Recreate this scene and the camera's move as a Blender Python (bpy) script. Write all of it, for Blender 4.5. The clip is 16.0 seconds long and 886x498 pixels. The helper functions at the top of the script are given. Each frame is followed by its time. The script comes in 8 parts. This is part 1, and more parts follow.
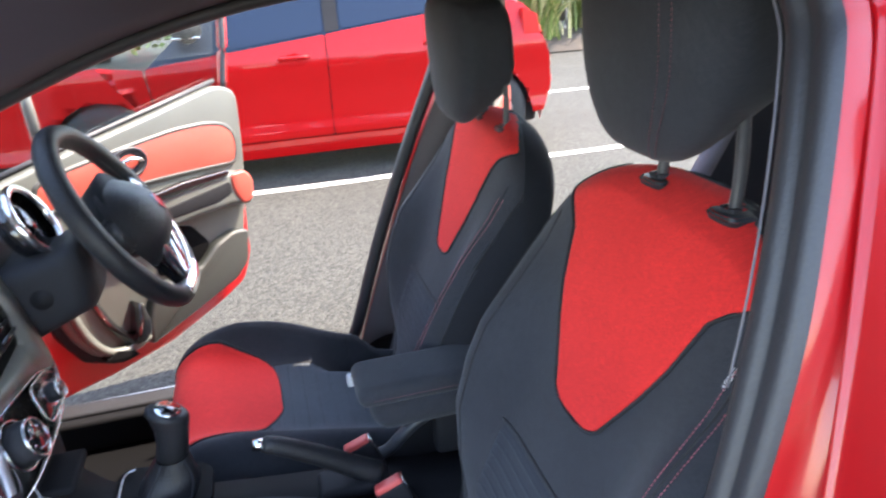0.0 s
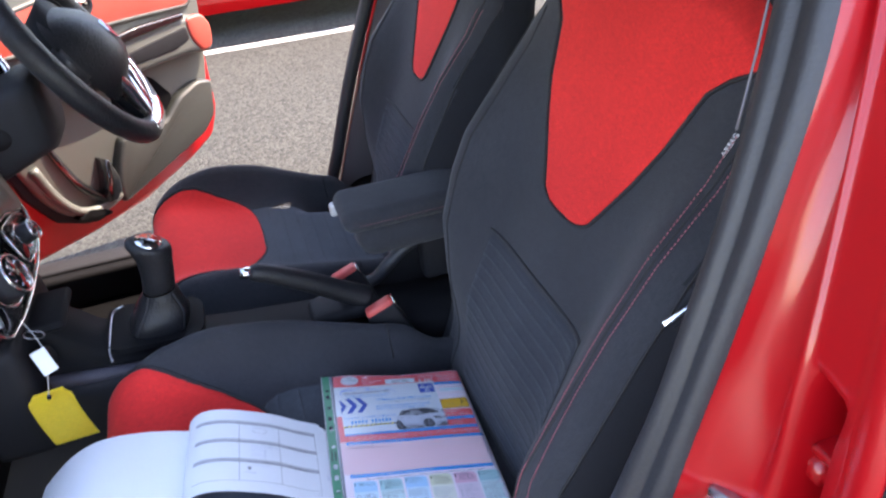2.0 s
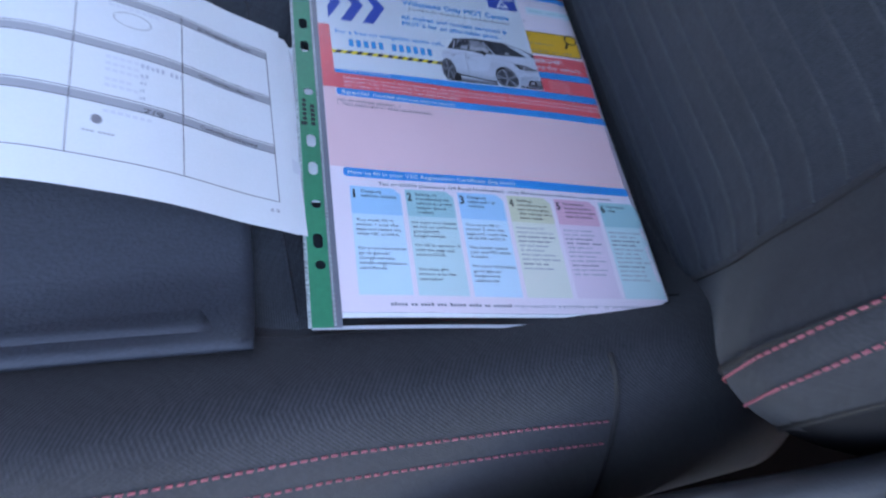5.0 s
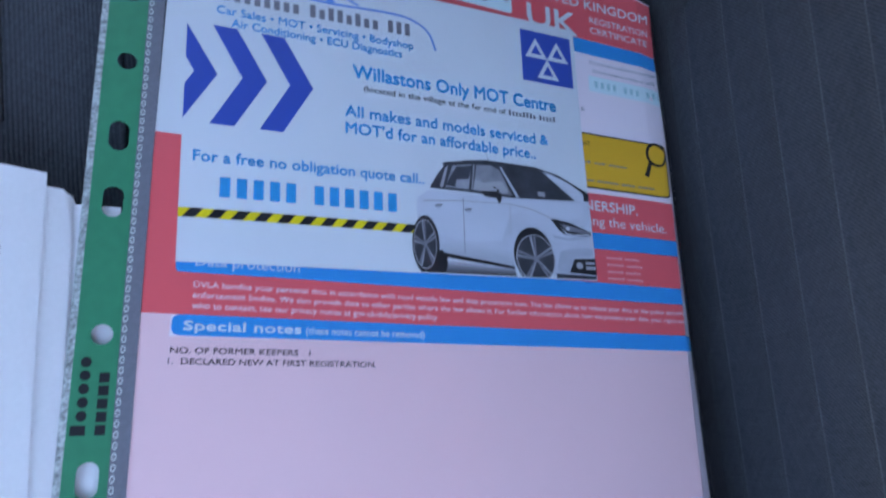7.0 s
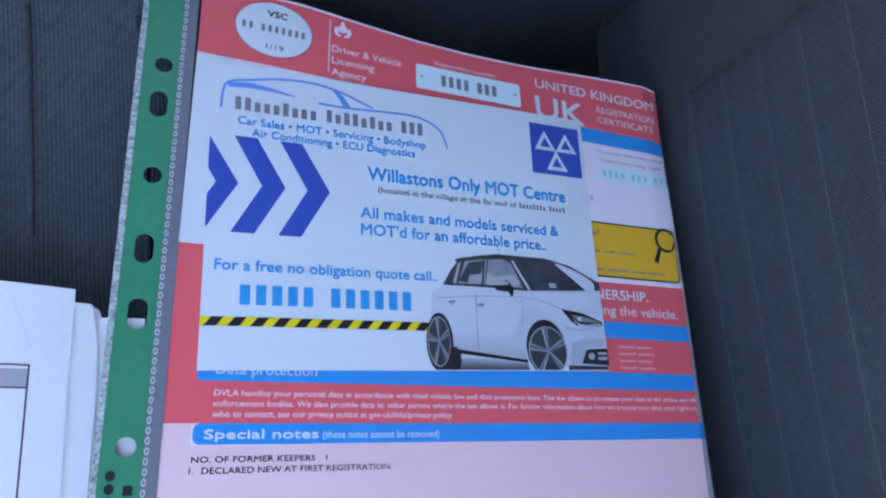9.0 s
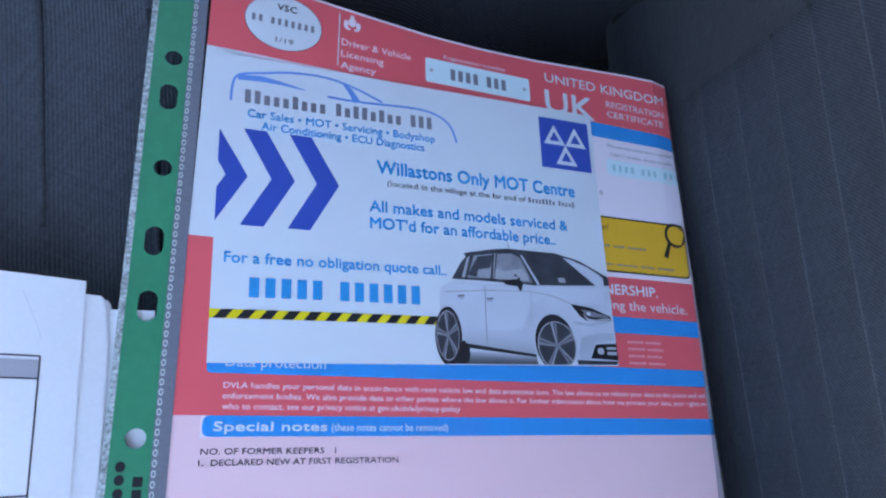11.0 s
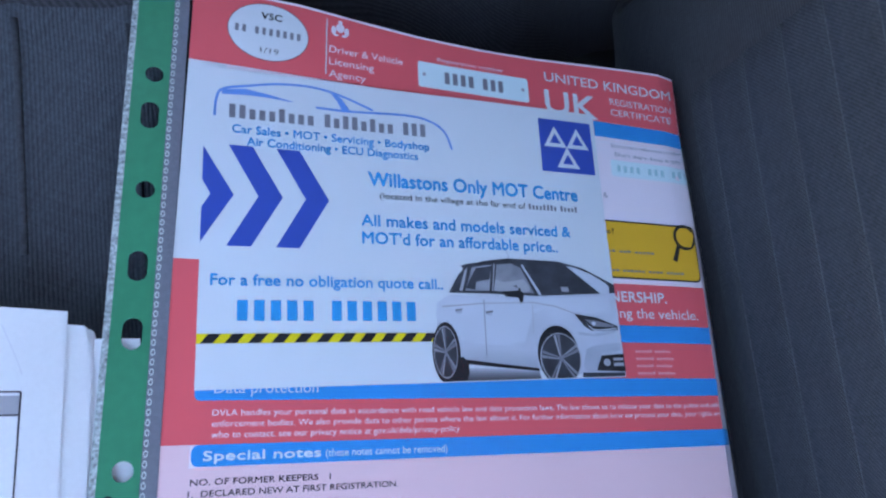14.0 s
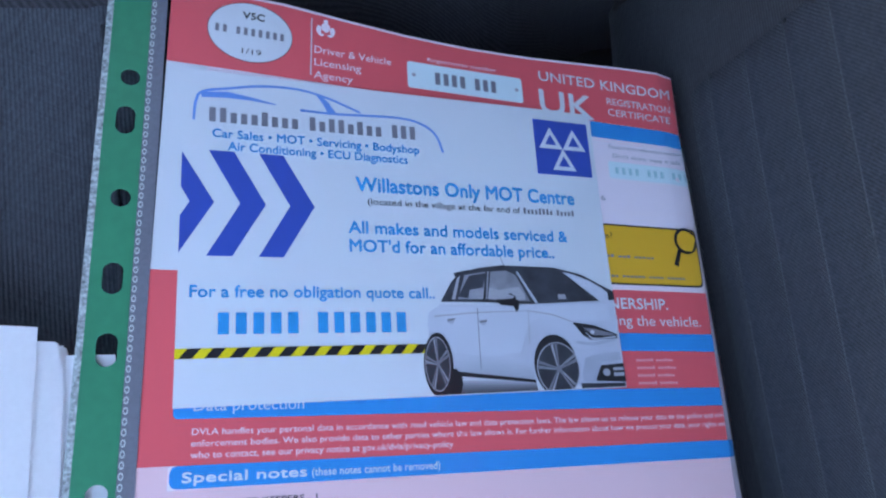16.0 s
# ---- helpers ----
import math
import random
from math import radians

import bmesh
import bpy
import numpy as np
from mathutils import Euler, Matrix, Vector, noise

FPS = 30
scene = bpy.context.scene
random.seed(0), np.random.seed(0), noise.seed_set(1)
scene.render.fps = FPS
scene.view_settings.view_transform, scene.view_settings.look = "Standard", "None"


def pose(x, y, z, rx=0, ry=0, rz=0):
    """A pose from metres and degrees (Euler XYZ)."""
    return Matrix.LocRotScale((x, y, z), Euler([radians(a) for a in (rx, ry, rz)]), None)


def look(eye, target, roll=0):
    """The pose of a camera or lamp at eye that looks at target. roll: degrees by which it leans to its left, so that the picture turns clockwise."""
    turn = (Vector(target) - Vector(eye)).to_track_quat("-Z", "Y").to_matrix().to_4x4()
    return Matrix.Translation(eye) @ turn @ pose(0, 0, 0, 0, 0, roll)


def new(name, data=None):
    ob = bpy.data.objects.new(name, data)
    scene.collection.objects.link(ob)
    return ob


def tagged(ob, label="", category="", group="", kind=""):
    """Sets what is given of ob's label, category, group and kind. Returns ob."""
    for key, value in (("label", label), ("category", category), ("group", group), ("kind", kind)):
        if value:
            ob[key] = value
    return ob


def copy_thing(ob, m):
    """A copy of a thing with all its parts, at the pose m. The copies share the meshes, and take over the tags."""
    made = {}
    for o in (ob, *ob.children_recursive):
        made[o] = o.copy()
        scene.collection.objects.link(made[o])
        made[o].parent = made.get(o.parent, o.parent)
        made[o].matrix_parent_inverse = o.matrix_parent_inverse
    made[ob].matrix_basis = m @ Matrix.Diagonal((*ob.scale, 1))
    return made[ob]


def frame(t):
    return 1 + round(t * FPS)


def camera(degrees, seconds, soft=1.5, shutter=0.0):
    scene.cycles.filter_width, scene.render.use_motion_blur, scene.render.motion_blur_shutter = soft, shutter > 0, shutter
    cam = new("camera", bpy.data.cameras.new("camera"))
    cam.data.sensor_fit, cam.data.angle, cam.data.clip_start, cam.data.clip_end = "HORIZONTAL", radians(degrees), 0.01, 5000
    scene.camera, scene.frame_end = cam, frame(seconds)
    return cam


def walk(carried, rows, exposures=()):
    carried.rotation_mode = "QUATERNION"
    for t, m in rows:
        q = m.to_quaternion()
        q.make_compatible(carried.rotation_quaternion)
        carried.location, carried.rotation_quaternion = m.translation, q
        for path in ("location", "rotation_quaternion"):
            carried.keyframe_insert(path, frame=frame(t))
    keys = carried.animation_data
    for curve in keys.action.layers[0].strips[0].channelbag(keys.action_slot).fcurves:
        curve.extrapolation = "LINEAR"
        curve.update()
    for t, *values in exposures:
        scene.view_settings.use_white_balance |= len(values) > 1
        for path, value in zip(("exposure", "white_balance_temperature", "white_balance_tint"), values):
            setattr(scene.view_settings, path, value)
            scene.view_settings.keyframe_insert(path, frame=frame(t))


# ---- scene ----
cam = camera(66.19, 16.0, soft=2.2, shutter=0.3)
PATH = [
    (0, (-0.0028, -0.6524, 1.3868), (0.4603, 1.1309, 0.6088), -3.21),
    (0.5, (0.0001, -0.6503, 1.3950), (0.6576, 1.0968, 0.6770), -3.42),
    (1, (-0.0097, -0.6501, 1.3726), (0.6502, 1.0673, 0.5883), -3.42),
    (1.5, (-0.0175, -0.6527, 1.3385), (0.5247, 1.0036, 0.3575), -4.69),
    (2, (-0.0249, -0.6555, 1.3067), (0.4339, 0.9334, 0.1821), -5.27),
    (2.5, (-0.0449, -0.6518, 1.2759), (0.3589, 0.8667, 0.0386), -5.07),
    (3, (-0.0506, -0.6417, 1.2580), (0.2793, 0.8359, -0.0489), -5.23),
    (3.5, (-0.0562, -0.6002, 1.2251), (0.2381, 0.8264, -0.1454), -3.45),
    (3.7, (-0.0471, -0.5658, 1.2065), (0.2348, 0.8122, -0.2155), -2.35),
    (5.8, (-0.0436, -0.1197, 0.8064), (0.4601, 0.2642, -1.0907), 41.60),
    (6, (-0.0389, -0.0981, 0.7986), (0.4244, 0.2719, -1.1115), 40.97),
    (6.5, (-0.0138, -0.0603, 0.7840), (0.4852, 0.2201, -1.1324), 55.48),
    (7, (0.0279, -0.0239, 0.7877), (0.5089, 0.1794, -1.1429), 62.11),
    (7.5, (0.0337, -0.0073, 0.7881), (0.4776, 0.2043, -1.1505), 58.99),
    (8, (0.0302, -0.0030, 0.7981), (0.4934, 0.2884, -1.1256), 52.50),
    (8.5, (0.0274, -0.0052, 0.7980), (0.4817, 0.3158, -1.1231), 49.46),
    (9, (0.0279, -0.0038, 0.7959), (0.4805, 0.3093, -1.1269), 50.23),
    (11.5, (0.0265, -0.0051, 0.7951), (0.4567, 0.2996, -1.1342), 49.84),
    (12, (0.0259, -0.0030, 0.7951), (0.4597, 0.2892, -1.1353), 51.23),
    (12.5, (0.0264, -0.0022, 0.7951), (0.4577, 0.2896, -1.1359), 51.05),
    (13, (0.0269, -0.0018, 0.7947), (0.4527, 0.2897, -1.1376), 50.62),
    (13.5, (0.0342, 0.0023, 0.7926), (0.4403, 0.2892, -1.1446), 49.26),
    (14, (0.0382, 0.0047, 0.7901), (0.4065, 0.2777, -1.1567), 47.11),
    (14.5, (0.0454, 0.0095, 0.7822), (0.4260, 0.2776, -1.1629), 47.79),
    (15, (0.0441, 0.0086, 0.7823), (0.4186, 0.2928, -1.1617), 45.70),
    (15.5, (0.0441, 0.0082, 0.7820), (0.4119, 0.2843, -1.1644), 46.25),
    (16, (0.0431, 0.0074, 0.7817), (0.4106, 0.2855, -1.1645), 45.99),
]
walk(cam, [(t, look(eye, target, roll)) for t, eye, target, roll in PATH], exposures=[(0.0, 3.70, 7550, 14), (1.5, 3.45, 7800, 18), (3.5, 3.88, 7750, 23), (5.8, 3.34, 7550, 14), (6.5, 3.38, 7550, 14), (7.0, 3.60, 7550, 14), (8.5, 3.86, 7550, 14), (16.0, 3.86, 7550, 14)])

# ---- light ----
SUN_ELEV, SUN_AZ = radians(52), radians(12)   # azimuth from +x towards +y
world = bpy.data.worlds.new("world")
scene.world = world
world.use_nodes = True
wn = world.node_tree.nodes
sky = wn.new("ShaderNodeTexSky")
sky.sky_type = "NISHITA"
sky.sun_disc = False
sky.sun_elevation = SUN_ELEV
sky.sun_rotation = math.pi / 2 - SUN_AZ
sky.air_density, sky.dust_density, sky.ozone_density = 1.0, 0.7, 1.0
wn["Background"].inputs["Strength"].default_value = 0.15
world.node_tree.links.new(sky.outputs["Color"], wn["Background"].inputs["Color"])
sun = new("sun", bpy.data.lights.new("sun", "SUN"))
sun.data.energy, sun.data.angle, sun.data.color = 2.0, radians(0.6), (1.0, 0.95, 0.87)
sun_to = Vector((math.cos(SUN_ELEV) * math.cos(SUN_AZ), math.cos(SUN_ELEV) * math.sin(SUN_AZ), math.sin(SUN_ELEV)))
sun.matrix_world = look(sun_to * 30, (0, 0, 0))

# ---- materials ----


def mat(name, color, rough=0.5, metal=0.0, grain=0.0, scale=200.0, bump=0.0, vary=0.0, vary_scale=6.0, coat=0.0, spec=0.5,
        object_vary=0.0, sheen=0.0):
    """Principled material with two scales of colour variation and a fine relief, in object coordinates."""
    m = bpy.data.materials.new(name)
    m.use_nodes = True
    nt = m.node_tree
    N, L = nt.nodes, nt.links
    b = N["Principled BSDF"]
    b.inputs["Base Color"].default_value = (*color, 1)
    b.inputs["Roughness"].default_value = rough
    b.inputs["Metallic"].default_value = metal
    b.inputs["Specular IOR Level"].default_value = spec
    b.inputs["Coat Weight"].default_value = coat
    b.inputs["Coat Roughness"].default_value = 0.04
    if sheen:
        b.inputs["Sheen Weight"].default_value = sheen
        b.inputs["Sheen Roughness"].default_value = 0.5
    tc = N.new("ShaderNodeTexCoord")
    if grain or vary:
        fine = N.new("ShaderNodeTexNoise")
        fine.inputs["Scale"].default_value, fine.inputs["Detail"].default_value = scale, 3
        wide = N.new("ShaderNodeTexNoise")
        wide.inputs["Scale"].default_value, wide.inputs["Detail"].default_value = vary_scale, 4
        for n in (fine, wide):
            L.new(tc.outputs["Object"], n.inputs["Vector"])
        a = N.new("ShaderNodeMapRange")
        a.inputs["To Min"].default_value, a.inputs["To Max"].default_value = 1 - grain, 1 + grain
        a.inputs["From Min"].default_value, a.inputs["From Max"].default_value = 0.3, 0.7
        L.new(fine.outputs["Fac"], a.inputs["Value"])
        c = N.new("ShaderNodeMapRange")
        c.inputs["To Min"].default_value, c.inputs["To Max"].default_value = 1 - vary, 1 + vary
        c.inputs["From Min"].default_value, c.inputs["From Max"].default_value = 0.3, 0.7
        L.new(wide.outputs["Fac"], c.inputs["Value"])
        mul = N.new("ShaderNodeMath")
        mul.operation = "MULTIPLY"
        L.new(a.outputs[0], mul.inputs[0])
        L.new(c.outputs[0], mul.inputs[1])
        hsv = N.new("ShaderNodeHueSaturation")
        hsv.inputs["Color"].default_value = (*color, 1)
        L.new(mul.outputs[0], hsv.inputs["Value"])
        L.new(hsv.outputs["Color"], b.inputs["Base Color"])
    if bump:
        rel = N.new("ShaderNodeTexNoise")
        rel.inputs["Scale"].default_value, rel.inputs["Detail"].default_value = scale, 2
        L.new(tc.outputs["Object"], rel.inputs["Vector"])
        bp = N.new("ShaderNodeBump")
        bp.inputs["Strength"].default_value, bp.inputs["Distance"].default_value = bump, 1.0 / scale
        L.new(rel.outputs["Fac"], bp.inputs["Height"])
        L.new(bp.outputs["Normal"], b.inputs["Normal"])
    return m


def weave(name, color, rough, size, bump, vary=0.12, twill=None, sheen=0.05, cords=(0.74, 1.22)):
    """Woven cloth: crossed threads as fine relief and colour, and an optional twill: a direction and a pitch in metres."""
    m = mat(name, color, rough, grain=0.12, scale=900, vary=vary, vary_scale=9, spec=0.15, sheen=sheen)
    nt = m.node_tree
    N, L = nt.nodes, nt.links
    b = N["Principled BSDF"]
    tc = N["Texture Coordinate"]
    turn = N.new("ShaderNodeMapping")
    turn.inputs["Rotation"].default_value = (0.35, 0.30, 0.45)
    L.new(tc.outputs["Object"], turn.inputs["Vector"])
    hs = []
    for k in range(3):
        squash = N.new("ShaderNodeMapping")
        squash.vector_type = "POINT"
        squash.inputs["Scale"].default_value = [size * (4.5 if j == k else 0.3) for j in range(3)]
        L.new(turn.outputs[0], squash.inputs["Vector"])
        w = N.new("ShaderNodeTexNoise")
        w.inputs["Scale"].default_value, w.inputs["Detail"].default_value = 1.0, 1
        L.new(squash.outputs[0], w.inputs["Vector"])
        hs.append(w)
    add = N.new("ShaderNodeMath")
    add.operation = "ADD"
    L.new(hs[0].outputs["Fac"], add.inputs[0])
    L.new(hs[1].outputs["Fac"], add.inputs[1])
    add2 = N.new("ShaderNodeMath")
    add2.operation = "ADD"
    L.new(add.outputs[0], add2.inputs[0])
    L.new(hs[2].outputs["Fac"], add2.inputs[1])
    thread = N.new("ShaderNodeMapRange")
    thread.inputs["From Min"].default_value, thread.inputs["From Max"].default_value = 1.1, 1.9
    thread.inputs["To Min"].default_value, thread.inputs["To Max"].default_value = 0.84, 1.16
    L.new(add2.outputs[0], thread.inputs["Value"])
    tone = N.new("ShaderNodeMath")
    tone.operation = "MULTIPLY"
    L.new(N["Math"].outputs[0], tone.inputs[0])
    L.new(thread.outputs[0], tone.inputs[1])
    L.new(tone.outputs[0], N["Hue/Saturation/Value"].inputs["Value"])
    relief = add2
    if twill:
        way, pitch = Vector(twill[0]).normalized(), twill[1]
        dot = N.new("ShaderNodeVectorMath")
        dot.operation = "DOT_PRODUCT"
        dot.inputs[1].default_value = way * (2 * math.pi / pitch)
        L.new(tc.outputs["Object"], dot.inputs[0])
        drift = N.new("ShaderNodeMath")
        drift.operation = "MULTIPLY_ADD"
        drift.inputs[1].default_value = 1.3
        L.new(add2.outputs[0], drift.inputs[0])
        L.new(dot.outputs["Value"], drift.inputs[2])
        wave = N.new("ShaderNodeMath")
        wave.operation = "SINE"
        L.new(drift.outputs[0], wave.inputs[0])
        cord = N.new("ShaderNodeMapRange")
        cord.inputs["From Min"].default_value, cord.inputs["From Max"].default_value = -1.0, 1.0
        cord.inputs["To Min"].default_value, cord.inputs["To Max"].default_value = cords
        L.new(wave.outputs[0], cord.inputs["Value"])
        tone2 = N.new("ShaderNodeMath")
        tone2.operation = "MULTIPLY"
        L.new(tone.outputs[0], tone2.inputs[0])
        L.new(cord.outputs[0], tone2.inputs[1])
        L.new(tone2.outputs[0], N["Hue/Saturation/Value"].inputs["Value"])
        relief = N.new("ShaderNodeMath")
        relief.operation = "MULTIPLY_ADD"
        relief.inputs[1].default_value = 0.5
        L.new(wave.outputs[0], relief.inputs[0])
        L.new(add2.outputs[0], relief.inputs[2])
    bp = N.new("ShaderNodeBump")
    bp.inputs["Strength"].default_value, bp.inputs["Distance"].default_value = bump, 0.0006
    L.new(relief.outputs[0], bp.inputs["Height"])
    L.new(bp.outputs["Normal"], b.inputs["Normal"])
    return m


M_CLOTH = weave("black_cloth", (0.0300, 0.0312, 0.0370), 0.9, 250, 0.28, twill=((0.6, 0.0, 0.8), 0.0011), sheen=0.09)
M_CLOTH_RIB = weave("charcoal_ribbed_cloth", (0.049, 0.057, 0.068), 0.92, 250, 0.30, twill=((1.0, 0.0, 0.05), 0.0012), sheen=0.09, cords=(0.88, 1.10))
M_CLOTH_BACK = weave("charcoal_twill_cloth", (0.0265, 0.0300, 0.0385), 0.92, 250, 0.35, twill=((0.27, 0.74, 0.62), 0.0012), sheen=0.09, cords=(0.87, 1.12))
M_RED_CLOTH = weave("red_mesh_cloth", (0.66, 0.028, 0.026), 0.85, 300, 0.12, vary=0.06)
M_THREAD = mat("red_thread", (0.39, 0.095, 0.125), 0.7)
M_DARK_THREAD = mat("dark_red_thread", (0.13, 0.045, 0.06), 0.8)
# darker side panel cloth, with some of the side's shade in its colour
M_SIDE = mat("black_shaded_side_cloth", (0.016, 0.0165, 0.020), 0.92, grain=0.2, scale=700, bump=0.2, vary=0.1, spec=0.15)
M_PIPING = mat("dark_piping", (0.012, 0.012, 0.014), 0.8)
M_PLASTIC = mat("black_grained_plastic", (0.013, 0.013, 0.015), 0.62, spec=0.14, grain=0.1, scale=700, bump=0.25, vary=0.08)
M_DEEP = mat("deep_black_plastic", (0.0065, 0.0065, 0.0075), 0.7, spec=0.1, grain=0.1, scale=600, bump=0.25, vary=0.08)
M_SOFT = mat("dark_soft_plastic", (0.020, 0.0205, 0.024), 0.66, spec=0.16, grain=0.1, scale=500, bump=0.3, vary=0.08)
M_LEATHER = mat("black_leather", (0.012, 0.012, 0.014), 0.46, spec=0.3, grain=0.15, scale=260, bump=0.35, vary=0.1)
M_GLOSS = mat("gloss_black", (0.006, 0.006, 0.007), 0.08, coat=1.0)
M_CHROME = mat("satin_chrome", (0.75, 0.75, 0.76), 0.16, metal=1.0, grain=0.03, scale=90)
M_PAINT = mat("red_car_paint", (0.34, 0.003, 0.006), 0.36, spec=0.25, coat=0.6, vary=0.03, vary_scale=3)
M_PAINT.node_tree.nodes["Principled BSDF"].inputs["Coat Roughness"].default_value = 0.11
M_NGLASS = mat("dark_car_glass", (0.010, 0.018, 0.036), 0.05, spec=0.25)
M_NPAINT = mat("neighbour_red_paint", (0.33, 0.0025, 0.0035), 0.4, spec=0.1, coat=0.4, vary=0.03, vary_scale=3)
M_RUBBER = mat("grey_black_rubber", (0.020, 0.0200, 0.0235), 0.5, grain=0.12, scale=300, bump=0.15, vary=0.12)
M_BEIGE = mat("grey_beige_plastic", (0.082, 0.086, 0.077), 0.42, grain=0.04, scale=500, bump=0.2, vary=0.05)
M_DOOR_RED = mat("coral_red_door_insert", (0.42, 0.060, 0.040), 0.5, grain=0.05, scale=400, bump=0.15, vary=0.08)
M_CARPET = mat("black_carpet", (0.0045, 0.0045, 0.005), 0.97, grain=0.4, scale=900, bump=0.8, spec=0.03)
M_RAILTRIM = mat("dark_rail_trim", (0.050, 0.046, 0.060), 0.7, grain=0.08, scale=400, bump=0.2)
M_HEADLINER = mat("dark_headlining", (0.10, 0.075, 0.085), 0.95, grain=0.1, scale=700, bump=0.3)
M_TYRE = mat("tyre_rubber", (0.016, 0.016, 0.017), 0.8, grain=0.2, scale=120, bump=0.2)
M_ALLOY = mat("alloy_rim", (0.5, 0.5, 0.52), 0.3, metal=1.0)
M_BUCKLE = mat("red_buckle_plastic", (0.60, 0.07, 0.06), 0.4, grain=0.03, scale=300)
M_BELT = mat("dark_belt_webbing", (0.02, 0.018, 0.02), 0.75, grain=0.25, scale=1500, bump=0.4)
M_LIGHTRED = mat("red_lamp_lens", (0.5, 0.01, 0.01), 0.12, coat=1.0)
M_LINE = mat("white_road_paint", (0.46, 0.455, 0.435), 0.7, grain=0.15, scale=160, bump=0.5, vary=0.08, vary_scale=12)


def asphalt():
    m = mat("asphalt", (0.17, 0.165, 0.155), 0.92, grain=0.0, scale=160, spec=0.3)
    nt = m.node_tree
    N, L = nt.nodes, nt.links
    b, tc = N["Principled BSDF"], N["Texture Coordinate"]
    v = N.new("ShaderNodeTexVoronoi")
    v.inputs["Scale"].default_value = 85
    n = N.new("ShaderNodeTexNoise")
    n.inputs["Scale"].default_value, n.inputs["Detail"].default_value = 1.1, 8
    L.new(tc.outputs["Object"], v.inputs["Vector"])
    L.new(tc.outputs["Object"], n.inputs["Vector"])
    r = N.new("ShaderNodeValToRGB")
    r.color_ramp.elements[0].color, r.color_ramp.elements[0].position = (0.013, 0.0133, 0.0122, 1), 0.05
    r.color_ramp.elements[1].color, r.color_ramp.elements[1].position = (0.060, 0.0595, 0.0525, 1), 0.95
    L.new(v.outputs["Color"], r.inputs["Fac"])
    c = N.new("ShaderNodeMapRange")
    c.inputs["To Min"].default_value, c.inputs["To Max"].default_value = 0.75, 1.2
    L.new(n.outputs["Fac"], c.inputs["Value"])
    h = N.new("ShaderNodeHueSaturation")
    L.new(r.outputs["Color"], h.inputs["Color"])
    L.new(c.outputs[0], h.inputs["Value"])
    L.new(h.outputs["Color"], b.inputs["Base Color"])
    bp = N.new("ShaderNodeBump")
    bp.inputs["Strength"].default_value, bp.inputs["Distance"].default_value = 0.7, 0.006
    bp.invert = True
    L.new(v.outputs["Distance"], bp.inputs["Height"])
    L.new(bp.outputs["Normal"], b.inputs["Normal"])
    return m


M_ASPHALT = asphalt()


def glass(name, tint=(0.9, 0.95, 0.95), keep=0.9):
    """Thin glass: clear, tinted, with a mirror-like sheen that grows at the edge-on angles."""
    m = bpy.data.materials.new(name)
    m.use_nodes = True
    N, L = m.node_tree.nodes, m.node_tree.links
    N.remove(N["Principled BSDF"])
    t = N.new("ShaderNodeBsdfTransparent")
    t.inputs["Color"].default_value = (tint[0] * keep, tint[1] * keep, tint[2] * keep, 1)
    g = N.new("ShaderNodeBsdfGlossy")
    g.inputs["Roughness"].default_value = 0.03
    f = N.new("ShaderNodeFresnel")
    f.inputs["IOR"].default_value = 1.5
    mx = N.new("ShaderNodeMixShader")
    L.new(f.outputs[0], mx.inputs[0])
    L.new(t.outputs[0], mx.inputs[1])
    L.new(g.outputs[0], mx.inputs[2])
    L.new(mx.outputs[0], N["Material Output"].inputs["Surface"])
    return m


M_GLASS = glass("window_glass")
M_DARKGLASS = glass("tinted_glass", (0.04, 0.075, 0.12), 0.8)

# ---- mesh tools ----


def part(name, bm, material, parent=None, label="", smooth=True):
    """Links a bmesh as one mesh object under a thing or a part."""
    me = bpy.data.meshes.new(name)
    bm.normal_update()
    bm.to_mesh(me)
    bm.free()
    for mm in material if isinstance(material, (list, tuple)) else (material,):
        me.materials.append(mm)
    if smooth:
        me.shade_smooth()
    ob = new(name, me)
    if parent is not None:
        ob.parent = parent
    if label:
        tagged(ob, label)
    return ob


def thing(name, label, category, group="", kind="", at=(0, 0, 0)):
    ob = new(name)
    ob.empty_display_size = 0.1
    ob.location = at
    return tagged(ob, label, category, group, kind)


def box(bm, lo, hi, m=None):
    lo, hi = Vector(lo), Vector(hi)
    t = Matrix.Translation((lo + hi) / 2) @ Matrix.Diagonal((*(hi - lo), 1))
    return bmesh.ops.create_cube(bm, size=1, matrix=(m @ t) if m else t)["verts"]


def rbox(lo, hi, r=0.01, seg=3, m=None):
    """A box with rounded edges."""
    bm = bmesh.new()
    box(bm, lo, hi)
    bmesh.ops.bevel(bm, geom=bm.edges[:], offset=r, segments=seg, profile=0.5, affect="EDGES")
    if m:
        bmesh.ops.transform(bm, matrix=m, verts=bm.verts)
    return bm


def cyl(bm, a, b, r1, r2=None, seg=24, caps=True):
    a, b = Vector(a), Vector(b)
    d = b - a
    m = Matrix.Translation((a + b) / 2) @ d.to_track_quat("Z", "Y").to_matrix().to_4x4()
    return bmesh.ops.create_cone(bm, cap_ends=caps, segments=seg, radius1=r1, radius2=r1 if r2 is None else r2, depth=d.length, matrix=m)


